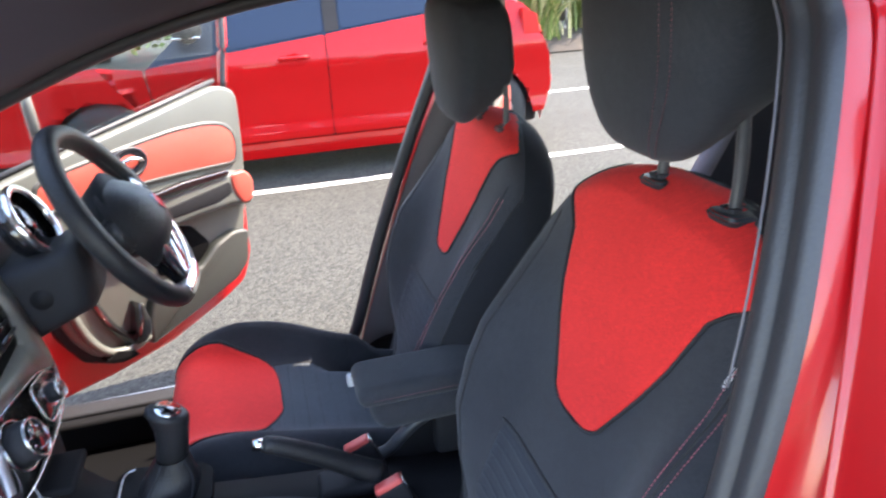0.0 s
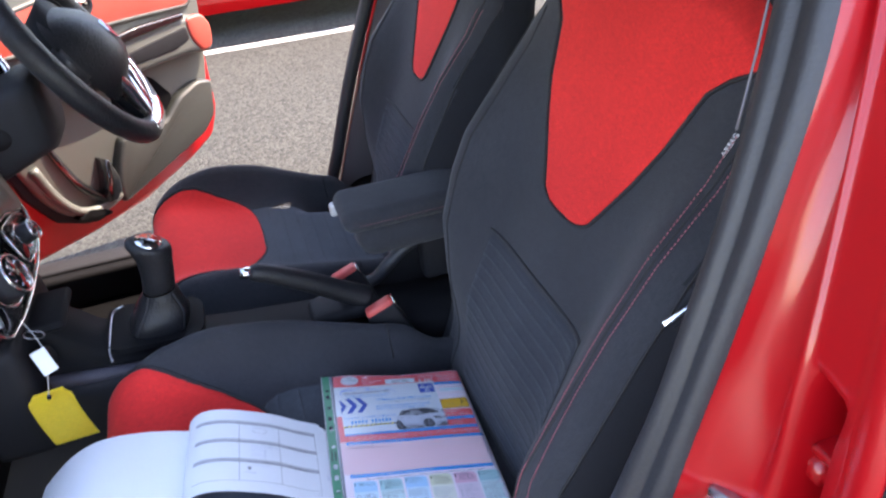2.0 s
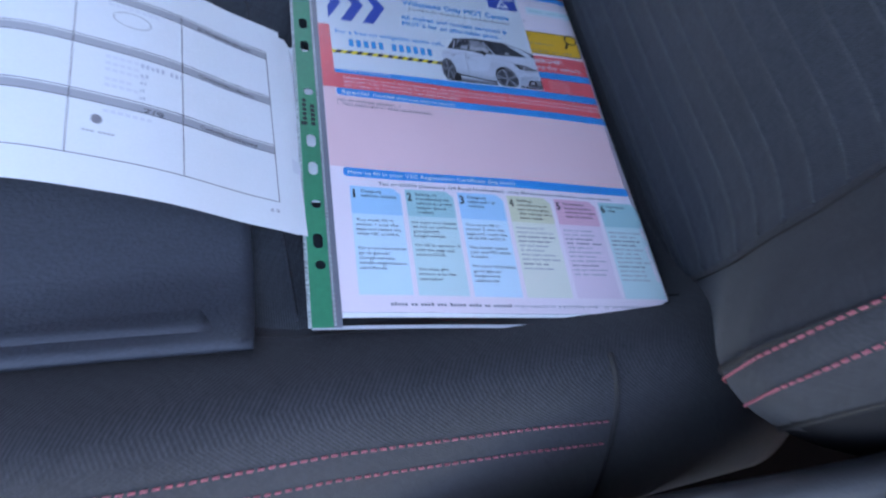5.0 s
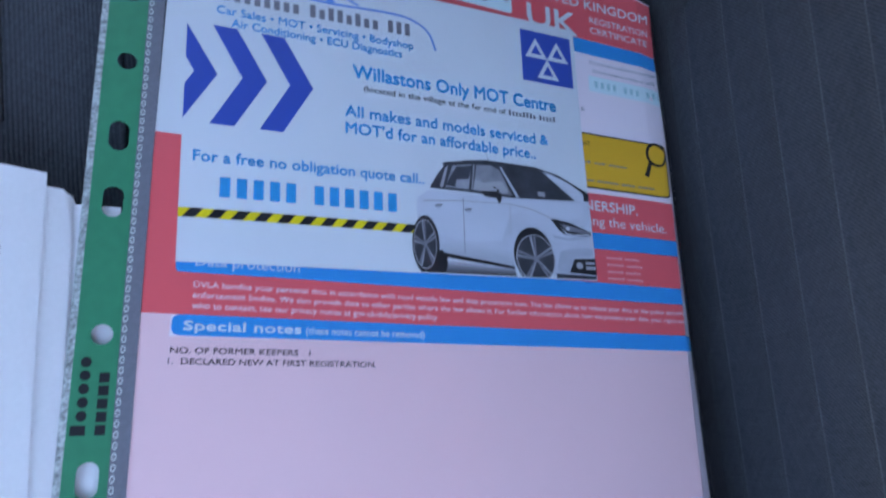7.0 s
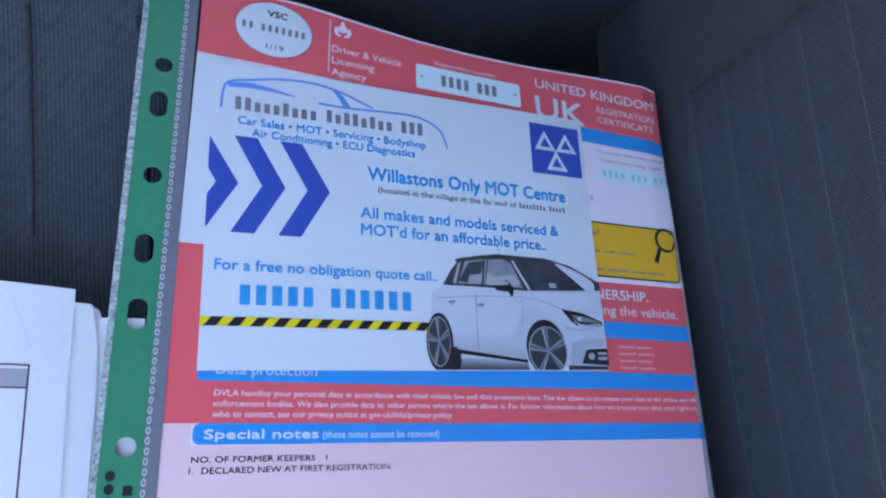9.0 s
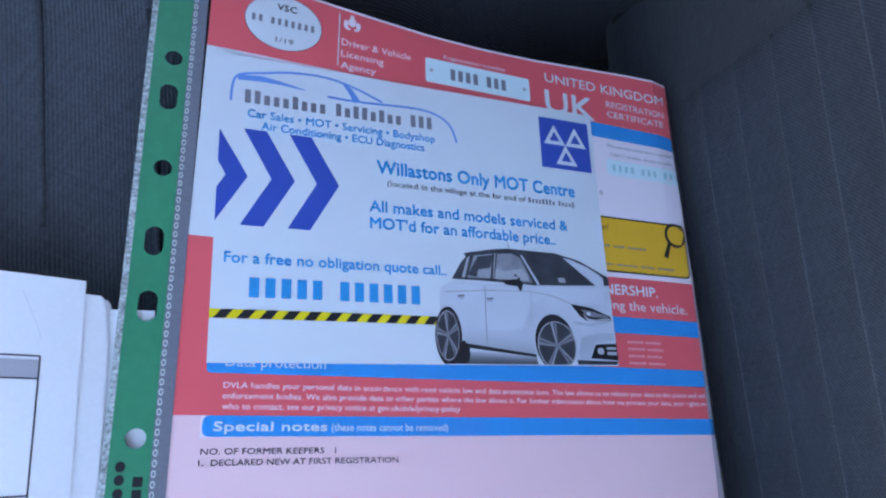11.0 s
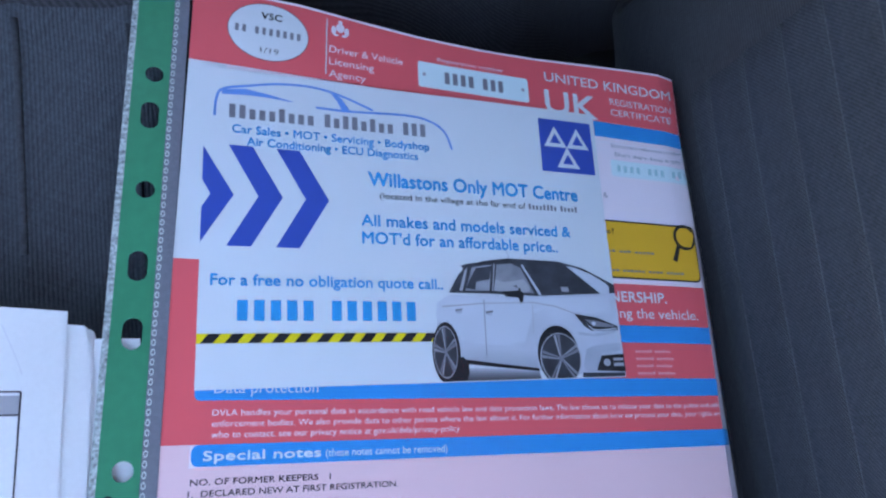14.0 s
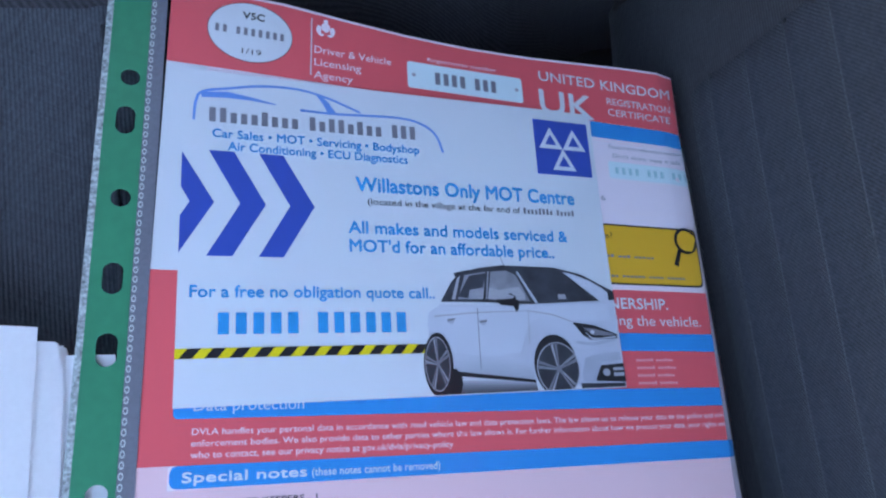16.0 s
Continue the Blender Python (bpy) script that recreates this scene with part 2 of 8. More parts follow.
def grid(bm, f, nu, nv, closed_u=False, closed_v=False, flip=False):
    """A sheet of quads from f(u, v) with u and v in 0..1."""
    U = nu if closed_u else nu + 1
    V = nv if closed_v else nv + 1
    vs = [[bm.verts.new(f(i / nu, j / nv)) for j in range(V)] for i in range(U)]
    for i in range(nu):
        for j in range(nv):
            q = [vs[i][j], vs[(i + 1) % U][j], vs[(i + 1) % U][(j + 1) % V], vs[i][(j + 1) % V]]
            try:
                bm.faces.new(q[::-1] if flip else q)
            except ValueError:
                pass
    return vs


def tube(pts, r, seg=10, closed=False, bm=None):
    """A round bar along points; r is one radius, or one for each point."""
    bm = bm or bmesh.new()
    pts = [Vector(p) for p in pts]
    n = len(pts)
    rings = []
    up = Vector((0.123, 0.217, 0.968)).normalized()
    for i, p in enumerate(pts):
        a = pts[(i - 1) % n] if closed or i else p
        c = pts[(i + 1) % n] if closed or i < n - 1 else p
        d = (c - a).normalized()
        x = d.cross(up)
        if x.length < 0.05:
            x = d.cross(Vector((1, 0, 0)))
        x.normalize()
        y = d.cross(x).normalized()
        rr = r[i] if isinstance(r, (list, tuple)) else r
        rings.append([bm.verts.new(p + (x * math.cos(k) + y * math.sin(k)) * rr) for k in (2 * math.pi * j / seg for j in range(seg))])
    for i in range(n if closed else n - 1):
        A, B = rings[i], rings[(i + 1) % n]
        for j in range(seg):
            bm.faces.new((A[j], A[(j + 1) % seg], B[(j + 1) % seg], B[j]))
    if not closed:
        bm.faces.new(rings[0][::-1])
        bm.faces.new(rings[-1])
    return bm


def bez(ps, n=24):
    """A smooth line through points (Catmull-Rom)."""
    P = [Vector(p) for p in ps]
    P = [P[0] * 2 - P[1], *P, P[-1] * 2 - P[-2]]
    out = []
    for i in range(1, len(P) - 2):
        a, b, c, d = P[i - 1:i + 3]
        k = max(2, n // (len(P) - 3))
        for j in range(k):
            t = j / k
            out.append(0.5 * (2 * b + (c - a) * t + (2 * a - 5 * b + 4 * c - d) * t * t + (3 * b - 3 * c + d - a) * t ** 3))
    out.append(P[-2])
    return out


def poly_prism(pts, lo, hi, axis_map):
    """A plate: a 2D outline drawn out between two depths; axis_map(u, v, w) gives the place."""
    bm = bmesh.new()
    a = [bm.verts.new(axis_map(u, v, lo)) for u, v in pts]
    b = [bm.verts.new(axis_map(u, v, hi)) for u, v in pts]
    n = len(pts)
    bm.faces.new(a[::-1])
    bm.faces.new(b)
    for i in range(n):
        bm.faces.new((a[i], a[(i + 1) % n], b[(i + 1) % n], b[i]))
    bmesh.ops.recalc_face_normals(bm, faces=bm.faces)
    return bm


def lerp(table, x):
    """Straight lines between (x, y) rows."""
    if x <= table[0][0]:
        return table[0][1]
    for (a, p), (b, q) in zip(table, table[1:]):
        if x <= b:
            return p + (q - p) * (x - a) / (b - a)
    return table[-1][1]


def sstep(a, b, x):
    t = min(1, max(0, (x - a) / (b - a)))
    return t * t * (3 - 2 * t)

# ---- ground ----
bm = bmesh.new()
bmesh.ops.create_grid(bm, x_segments=8, y_segments=8, size=600)
tagged(part("ground", bm, M_ASPHALT, smooth=False), "grey weathered asphalt car park with pale chippings", "car park", kind="structure")
for n, (y, x0, x1) in enumerate(((1.615, -3.2, 2.2), (3.95, -3.2, 3.1), (6.35, -3.2, 4.2), (8.75, -3.2, 4.2))):
    bm = bmesh.new()
    grid(bm, lambda u, v: (x0 + (x1 - x0) * u, y + (v - 0.5) * 0.09 + 0.004 * math.sin(u * 40 + n), 0.004), 60, 2)
    tagged(part("bay_line", bm, M_LINE, smooth=False), "worn white painted parking bay line on the asphalt", "road marking", "bay lines", "structure")

# ---- seats ----
M_POST = mat("dark_satin_steel", (0.075, 0.075, 0.08), 0.38, metal=0.3, grain=0.05, scale=120)
M_COVER = mat("satin_side_plastic", (0.022, 0.0225, 0.027), 0.42, grain=0.1, scale=600, bump=0.2, spec=0.45)
M_RIBLINE = mat("pale_rib_edge", (0.035, 0.040, 0.049), 0.9, grain=0.3, scale=900, vary=0.25, vary_scale=30)
SEAT_Y = -0.03
E_UP, E_FRONT = Vector((0.342, 0, 0.940)), Vector((-0.940, 0, 0.342))
BACK_BASE = Vector((0.2147, 0, 0.451))
BACK_H = 0.745


def back_w(h, side=1.0):
    """Half-width of the backrest; the outer bolster rounds in at its foot."""
    if h < 0.17 and side < 0:
        return 0.15 + 0.122 * max(0.0, 1 - ((0.17 - h) / 0.10) ** 2) ** 0.5
    wide = 0.272 + 0.010 * (sstep(0.15, 0.35, h) if side > 0 else sstep(0.40, 0.55, h))
    return wide if h < 0.40 else wide * max(0.0, 1 - ((h - 0.40) / 0.345) ** 3.4) ** 0.5


INNER_BOLSTER = ((0.04, -0.016), (0.08, -0.017), (0.12, -0.012), (0.16, 0.0), (0.22, 0.024), (0.30, 0.055), (0.38, 0.062), (0.44, 0.058), (0.51, 0.031), (0.58, 0.006), (0.62, 0.0))
OUTER_BOLSTER = ((0.06, 0.0), (0.08, 0.012), (0.10, 0.042), (0.13, 0.075), (0.17, 0.092), (0.22, 0.092), (0.30, 0.078), (0.40, 0.062), (0.48, 0.042), (0.56, 0.012), (0.62, 0.0))


def back_front(y, h, off=0.0):
    """A place on the front of the backrest: y from the seat's middle, h up the backrest."""
    w = max(back_w(h, y), 1e-4)
    a = min(1.0, abs(y) / w)
    edge = max(0.0, 1 - a ** 7) ** 0.45
    top = max(0.0, 1 - max(0.0, (h - 0.64) / 0.105) ** 2) ** 0.5
    low = max(0.0, min(1.0, h / 0.03)) ** 0.5
    rise = lerp(OUTER_BOLSTER, h) if y < 0 else lerp(INNER_BOLSTER, h)
    bol = rise * math.exp(-((abs(y) - 0.215) / 0.062) ** 2)
    lumbar = 0.008 * math.exp(-((h - 0.22) / 0.12) ** 2) * math.exp(-(y / 0.12) ** 2)
    t = (0.055 + bol + lumbar - 0.022 * (1 - sstep(0.06, 0.22, h))) * edge * top * low + off
    return BACK_BASE + E_UP * h + E_FRONT * t + Vector((0, SEAT_Y + y, 0))


def back_rear(y, h):
    w = max(back_w(h, y), 1e-4)
    a = min(1.0, abs(y) / w)
    edge = max(0.0, 1 - a ** 6) ** 0.5
    top = max(0.0, 1 - max(0.0, (h - 0.64) / 0.105) ** 2) ** 0.5
    low = max(0.0, min(1.0, h / 0.03)) ** 0.5
    return BACK_BASE + E_UP * h - E_FRONT * (0.055 * edge * top * low) + Vector((0, SEAT_Y + y, 0))


def spread(u):
    """Steps of -1..1 that crowd towards the ends, where the shape turns."""
    return math.sin((u - 0.5) * math.pi)


def patch(name, rows, half, surf, off, mtl, parent, label="", nu=40, nv=30, outer=None):
    """A panel of cloth that lies on a seat surface: half(s) gives its half-width at s, outer(s) that on the door side."""
    outer = outer or half
    bm = bmesh.new()
    s0, s1 = rows

    def f(u, v):
        s = s0 + (s1 - s0) * u
        side = half(s) if v > 0.5 else outer(s)
        y = (2 * v - 1) * side
        e = min(u, 1 - u) * (s1 - s0), (1 - abs(2 * v - 1)) * side
        k = sstep(0, 0.006, e[0]) * sstep(0, 0.006, e[1])
        return surf(y, s, -0.002 + (off + 0.002) * k)

    grid(bm, f, nu, nv)
    bmesh.ops.recalc_face_normals(bm, faces=bm.faces)
    return part(name, bm, mtl, parent, label)


RED_HALF = ((0.424, 0.012), (0.430, 0.040), (0.440, 0.055), (0.513, 0.098), (0.56, 0.121), (0.60, 0.134), (0.625, 0.142), (0.645, 0.162), (0.668, 0.196), (0.70, 0.24), (0.76, 0.26))


def red_half(h):
    return min(lerp(RED_HALF, h), back_w(h) * 0.93)


CUSH_Y = -0.02


def cush_w(x):
    return 0.270 - 0.03 * sstep(0.15, 0.36, -x)


def cush_top(y, x, off=0.0):
    """A place on top of the cushion: y from its middle, x along the car."""
    w = cush_w(x)
    a = min(1.0, abs(y) / w)
    front = max(0.0, 1 - max(0.0, (-0.215 - x) / 0.112) ** 2.4) ** 0.5
    edge = max(0.0, 1 - a ** 7) ** 0.5
    bol = (0.105 * (1 - 0.38 * sstep(-0.08, 0.14, x)) * math.exp(-((y - 0.222) / 0.040) ** 2) + 0.062 * math.exp(-((y + 0.20) / 0.055) ** 2)) * (1 - 0.55 * sstep(0.12, 0.33, -x))
    crease = 0.055 * sstep(0.0, 0.11, x) * sstep(0.11, 0.15, y) * (1 - sstep(0.175, 0.21, y)) + 0.045 * sstep(0.13, 0.20, x) * sstep(-0.02, 0.10, y)
    t = (0.085 + bol) * edge * front - crease
    return Vector((x, CUSH_Y + y, 0.475 - 0.2 * x + t + off))


def cush_low(y, x):
    w = cush_w(x)
    a = min(1.0, abs(y) / w)
    front = max(0.0, 1 - max(0.0, (-0.215 - x) / 0.112) ** 2.4) ** 0.5
    edge = max(0.0, 1 - a ** 8) ** 0.5
    return Vector((x, CUSH_Y + y, 0.475 - 0.2 * x - 0.07 * edge * front))


def stitches(path, name, parent, step=0.0046, r=0.00048, mtl=None):
    """A row of thread stitches along a line."""
    bm = bmesh.new()
    acc = 0.0
    for a, b in zip(path, path[1:]):
        d = (b - a)
        L = d.length
        if L < 1e-6:
            continue
        s = 0.0
        while acc + (L - s) >= step:
            s += step - acc
            acc = 0.0
            p = a + d * (s / L)
            q = p - d.normalized() * step * 0.62
            tube([p, q], r, 5, bm=bm)
        acc += L - s
    return part(name, bm, mtl or M_THREAD, parent, "", True)


def red_front(cush, CR, CO):
    """The red front panel of a cushion: its half-widths on the inner and on the outer side, from front to back."""
    X0, X1 = -0.3255, CR[-1][0]
    patch("red_insert", (X0, X1), lambda x: lerp(CR, x), cush_top, 0.0034, M_RED_CLOTH, cush, "red mesh cloth front panel", 60, 50, lambda x: lerp(CO, x))
    xs = [X0 + (X1 - X0) * i / 60 for i in range(61)]
    line = [cush_top(lerp(CR, x), x, 0.001) for x in xs] + [cush_top(-lerp(CO, x), x, 0.001) for x in xs[::-1]]
    part("piping", tube(line, 0.0022, 6), M_PIPING, cush)


RIB_HALF = ((-0.108, 0.10), (-0.095, 0.131), (-0.077, 0.145), (-0.05, 0.151), (0.0, 0.154), (0.19, 0.157))


HEAD_AT, HEAD_HALF = Vector((0.415, SEAT_Y + 0.018, 1.297)), (0.06, 0.142, 0.118)


def head(u, v, block=(0.55, 0.45, 0.62)):
    """A place on the headrest; lower powers in block make it squarer."""
    th, ph = 2 * math.pi * u, math.pi * (v - 0.5)
    c = lambda a, p: math.copysign(abs(math.cos(a)) ** p, math.cos(a))
    s_ = lambda a, p: math.copysign(abs(math.sin(a)) ** p, math.sin(a))
    x, y, z = c(th, block[0]) * c(ph, block[1]) * HEAD_HALF[0], s_(th, block[0]) * c(ph, block[1]) * HEAD_HALF[1], s_(ph, block[2]) * HEAD_HALF[2]
    y *= 0.68 + 0.32 * sstep(-1.15, 0.0, z / HEAD_HALF[2])
    if z < 0:
        z *= 0.99 - 0.42 * sstep(-0.7, 1.0, x / HEAD_HALF[0])
    x += 0.018 * (y / HEAD_HALF[1]) ** 2 - 0.02 * (z / HEAD_HALF[2])
    return HEAD_AT + Vector((x + 0.2 * z * 0.5, y, z))


def head_mesh(block=(0.55, 0.45, 0.62)):
    bm = bmesh.new()
    grid(bm, lambda u, v: head(u, v, block), 48, 26, closed_u=True)
    bmesh.ops.remove_doubles(bm, verts=bm.verts, dist=0.0005)
    bmesh.ops.recalc_face_normals(bm, faces=bm.faces)
    return bm


def red_back(back, half):
    """The red shield of a backrest, with its piping; half gives its half-width by height."""
    patch("red_insert", (0.424, 0.742), half, back_front, 0.0022, M_RED_CLOTH, back, "shield-shaped red mesh cloth panel", 60, 40)
    hs = [0.424 + 0.30 * i / 60 for i in range(61)]
    part("piping", tube([back_front(half(h) + 0.001, h, 0.0015) for h in hs[::-1]] + [back_front(-half(h) - 0.001, h, 0.0015) for h in hs], 0.0022, 6), M_PIPING, back)


def make_seat(label):
    seat = thing("front_seat", label, "car seat", "front seats")
    bm = bmesh.new()
    for f, flip in ((back_front, False), (back_rear, True)):
        grid(bm, lambda u, v: f(spread(v) * max(back_w(u * BACK_H * 0.999, v - 0.5), 1e-3), u * BACK_H * 0.999), 70, 56, flip=flip)
    bmesh.ops.remove_doubles(bm, verts=bm.verts, dist=0.0006)
    bmesh.ops.recalc_face_normals(bm, faces=bm.faces)
    for f in bm.faces:
        c = f.calc_center_median()
        h = (c - BACK_BASE).dot(E_UP)
        # sides and rear take the darker cloth that also carries shade
        if (c - BACK_BASE).dot(E_FRONT) < 0.004 or abs(c.y - SEAT_Y) > min(0.238, back_w(h, c.y - SEAT_Y) * 0.955):
            f.material_index = 1
    back = part("backrest", bm, [M_CLOTH, M_SIDE], seat, "black woven cloth backrest with thick side bolsters")
    red_back(back, red_half)
    # ribbed lower panel with its top seam
    rib = bmesh.new()

    def ribs(u, v):
        h = 0.06 + 0.272 * u
        y = (2 * v - 1) * (lerp(((0.05, 0.134), (0.133, 0.145), (0.20, 0.146), (0.332, 0.130)), h) - 0.001)
        k = sstep(0, 0.05, min(u, 1 - u)) * sstep(0, 0.025, min(v, 1 - v))
        return back_front(y, h, (0.0014 + 0.0008 * abs(math.cos(u * math.pi * 14)) ** 12) * k - 0.0015 * (1 - k))

    grid(rib, ribs, 340, 40)
    bmesh.ops.recalc_face_normals(rib, faces=rib.faces)
    part("ribbed_insert", rib, M_CLOTH_BACK, back, "charcoal ribbed cloth panel")
    for j in range(1, 14):
        u = j / 14
        wd = lerp(((0.05, 0.128), (0.133, 0.139), (0.20, 0.140), (0.332, 0.122)), 0.06 + 0.272 * u)
        part("rib", tube([back_front(wd * (2 * i / 20 - 1), 0.06 + 0.272 * u, 0.0014) for i in range(21)], 0.0009, 8), M_RIBLINE, back)
    part("seam", tube([back_front(0.130 - 0.260 * i / 30, 0.332, 0.0005) for i in range(31)], 0.0022, 6), M_PIPING, back)
    for s in (-1, 1):
        side = [back_front(s * lerp(((0.05, 0.134), (0.087, 0.138), (0.133, 0.146), (0.20, 0.147), (0.332, 0.130), (0.55, 0.165)), h), h, 0.0012 - 0.004 * sstep(0.32, 0.36, h)) for h in (0.05 + 0.5 * i / 50 for i in range(51))]
        part("seam", tube(side if s < 0 else side[28:], 0.0007, 5), M_PIPING, back)
        for k in (0.195, 0.210) if s < 0 else ():
            line = [back_front(s * min(k + 0.013 * sstep(0.36, 0.12, h), back_w(h, s) * 0.95), h, 0.0014) for h in (0.11 + 0.50 * i / 90 for i in range(91))]
            stitches(line, "stitching", back, 0.0048, 0.0006)
        part("seam", tube([back_front(s * min(0.238, back_w(h, s) * 0.955), h, 0.0004) for h in (0.11 + 0.52 * i / 90 for i in range(91))], 0.0017, 5), M_PIPING, back)
        mid = [back_front(s * min(0.2025 if s < 0 else 0.1965, back_w(h, s) * 0.93), h, 0.0002) for h in (0.02 + 0.61 * i / 90 for i in range(91))]
        part("seam", tube(mid, 0.0016, 5), M_PIPING, back)
    # cushion
    bm = bmesh.new()
    X0, X1 = -0.3265, 0.27
    for f, flip in ((cush_top, False), (cush_low, True)):
        grid(bm, lambda u, v: f(spread(v) * cush_w(X0 + (X1 - X0) * (1 - math.cos(u * math.pi / 2))), X0 + (X1 - X0) * (1 - math.cos(u * math.pi / 2))), 60, 56, flip=flip)
    bmesh.ops.remove_doubles(bm, verts=bm.verts, dist=0.0006)
    bmesh.ops.holes_fill(bm, edges=[e for e in bm.edges if e.is_boundary], sides=300)
    bmesh.ops.recalc_face_normals(bm, faces=bm.faces)
    cush = part("cushion", bm, M_CLOTH, seat, "black woven cloth seat cushion with raised side bolsters")
    red_front(cush, ((-0.327, 0.215), (-0.29, 0.217), (-0.25, 0.203), (-0.235, 0.195), (-0.193, 0.176), (-0.153, 0.158), (-0.118, 0.131), (-0.100, 0.111), (-0.082, 0.082), (-0.070, 0.055), (-0.063, 0.03)), ((-0.327, 0.19), (-0.29, 0.19), (-0.25, 0.172), (-0.218, 0.152), (-0.137, 0.116), (-0.10, 0.095), (-0.077, 0.066), (-0.068, 0.050), (-0.063, 0.03)))
    rib = bmesh.new()

    def cribs(u, v):
        x = -0.105 + 0.291 * u
        y = (2 * v - 1) * lerp(RIB_HALF, x)
        k = sstep(0, 0.03, min(u, 1 - u)) * sstep(0, 0.02, min(v, 1 - v))
        return cush_top(y, x, (0.0010 + 0.0006 * abs(math.cos((x + 0.015) / 0.032 * math.pi)) ** 20) * k - 0.0015 * (1 - k))

    grid(rib, cribs, 320, 30)
    bmesh.ops.recalc_face_normals(rib, faces=rib.faces)
    part("ribbed_insert", rib, M_CLOTH_RIB, cush, "charcoal ribbed cloth panel")
    for j in range(6):
        part("rib", tube([cush_top(0.141 * (2 * i / 20 - 1), -0.015 + 0.032 * j, 0.0013) for i in range(21)], 0.0012, 8), M_RIBLINE, cush)
    for s in (-1, 1):
        part("rib", tube([cush_top(s * (0.066 + 0.075 * i / 10), -0.047, 0.0013) for i in range(11)], 0.0012, 8), M_RIBLINE, cush)
    for s in (-1, 1):
        part("seam", tube([cush_top(s * lerp(RIB_HALF, x), x, 0.0003) for x in (-0.10 + 0.285 * i / 40 for i in range(41))], 0.0009, 6), M_PIPING, cush)
    for s in (-1, 1):
        for k in (0.0, 0.010) if s < 0 else ():
            line = [cush_top(s * min(k + lerp(((-0.29, 0.205), (-0.12, 0.212), (-0.04, 0.213), (0.06, 0.219), (0.12, 0.224)), x), cush_w(x) * 0.97), x, 0.0012) for x in (-0.285 + 0.395 * i / 70 for i in range(71))]
            stitches(line, "stitching", cush)
        part("seam", tube([cush_top(s * y, 0.112, 0.0005) for y in (0.19 + 0.07 * i / 14 for i in range(15))], 0.0016, 5), M_PIPING, cush)
    # headrest on two posts
    hr = part("headrest", head_mesh(), M_CLOTH, seat, "rounded black cloth headrest")
    for y in (-0.009, 0.009):
        line = [head(0.556 - y * 1.1, v) + Vector((-0.001, 0, 0)) for v in (0.06 + 0.88 * i / 50 for i in range(51))]
        stitches(line, "stitching", hr, 0.0045, 0.0005, M_DARK_THREAD)
    for y in (-0.064, 0.064):
        base = Vector((0.433, SEAT_Y + y - 0.024, 1.144))
        bm = bmesh.new()
        tube(bez([base - Vector((0, 0, 0.03)), base + Vector((0.004, 0, 0.05)), base + Vector((-0.006, 0, 0.16))], 12), 0.0065, 12, bm=bm)
        part("post", bm, M_POST, hr, "dark steel headrest post")
        bm = bmesh.new()
        q = lambda t: math.copysign(abs(t) ** 0.6, t)
        for r0, r1, z0, z1 in ((0.0225, 0.0235, -0.008, -0.002), (0.0235, 0.0205, -0.002, 0.001), (0.0205, 0.009, 0.001, 0.002), (0.0115, 0.0105, 0.001, 0.006), (0.0105, 0.006, 0.006, 0.0065)):
            grid(bm, lambda u, v: base + Vector(((r0 + (r1 - r0) * v) * 0.72 * q(math.cos(2 * math.pi * u)) - 0.002 * v, (r0 + (r1 - r0) * v) * q(math.sin(2 * math.pi * u)), z0 + (z1 - z0) * v)), 28, 1, closed_u=True)
        bmesh.ops.remove_doubles(bm, verts=bm.verts, dist=0.0002)
        bmesh.ops.recalc_face_normals(bm, faces=bm.faces)
        part("collar", bm, M_COVER, hr, "gloss black plastic post collar")
    # base and plastic side cover
    for s, mtl in ((-1, M_PLASTIC), (1, M_PLASTIC)):
        bm = bmesh.new()

        def trim(u, v):
            x = -0.27 + 0.66 * u
            z = lerp(((-0.27, 0.54), (0.0, 0.578), (0.05, 0.588), (0.10, 0.596), (0.14, 0.610), (0.158, 0.630), (0.188, 0.657), (0.222, 0.675), (0.30, 0.685), (0.39, 0.68)), x) - 0.15 * v
            z -= 0.035 + 0.12 * sstep(-0.02, 0.10, x) if s > 0 else 0.0
            return Vector((x, CUSH_Y + s * (0.270 + 0.016 * math.sin(math.pi * (0.15 + 0.85 * v)) + 0.006 * sstep(0.05, 0.2, x)), z))

        vs = grid(bm, trim, 30, 8)
        bmesh.ops.solidify(bm, geom=bm.faces[:], thickness=0.008)
        bmesh.ops.recalc_face_normals(bm, faces=bm.faces)
        cover = part("side_cover", bm, mtl, seat, "black plastic seat side cover")
        if s < 0:
            part("cover_rim", tube([trim(i / 60, 0.0) + Vector((0, 0.004, -0.006)) for i in range(61)], [0.004 + 0.008 * sstep(0, 0.2, i / 60) for i in range(61)], 10), M_COVER, cover, "rounded satin upper rim")
    part("base", rbox((-0.24, CUSH_Y - 0.20, 0.30), (0.30, CUSH_Y + 0.20, 0.44), 0.02), M_PLASTIC, seat)
    for s in (-1, 1):
        part("rail", rbox((-0.30, CUSH_Y + s * 0.17 - 0.015, 0.262), (0.34, CUSH_Y + s * 0.17 + 0.015, 0.302), 0.004), M_PLASTIC, seat)
    return seat


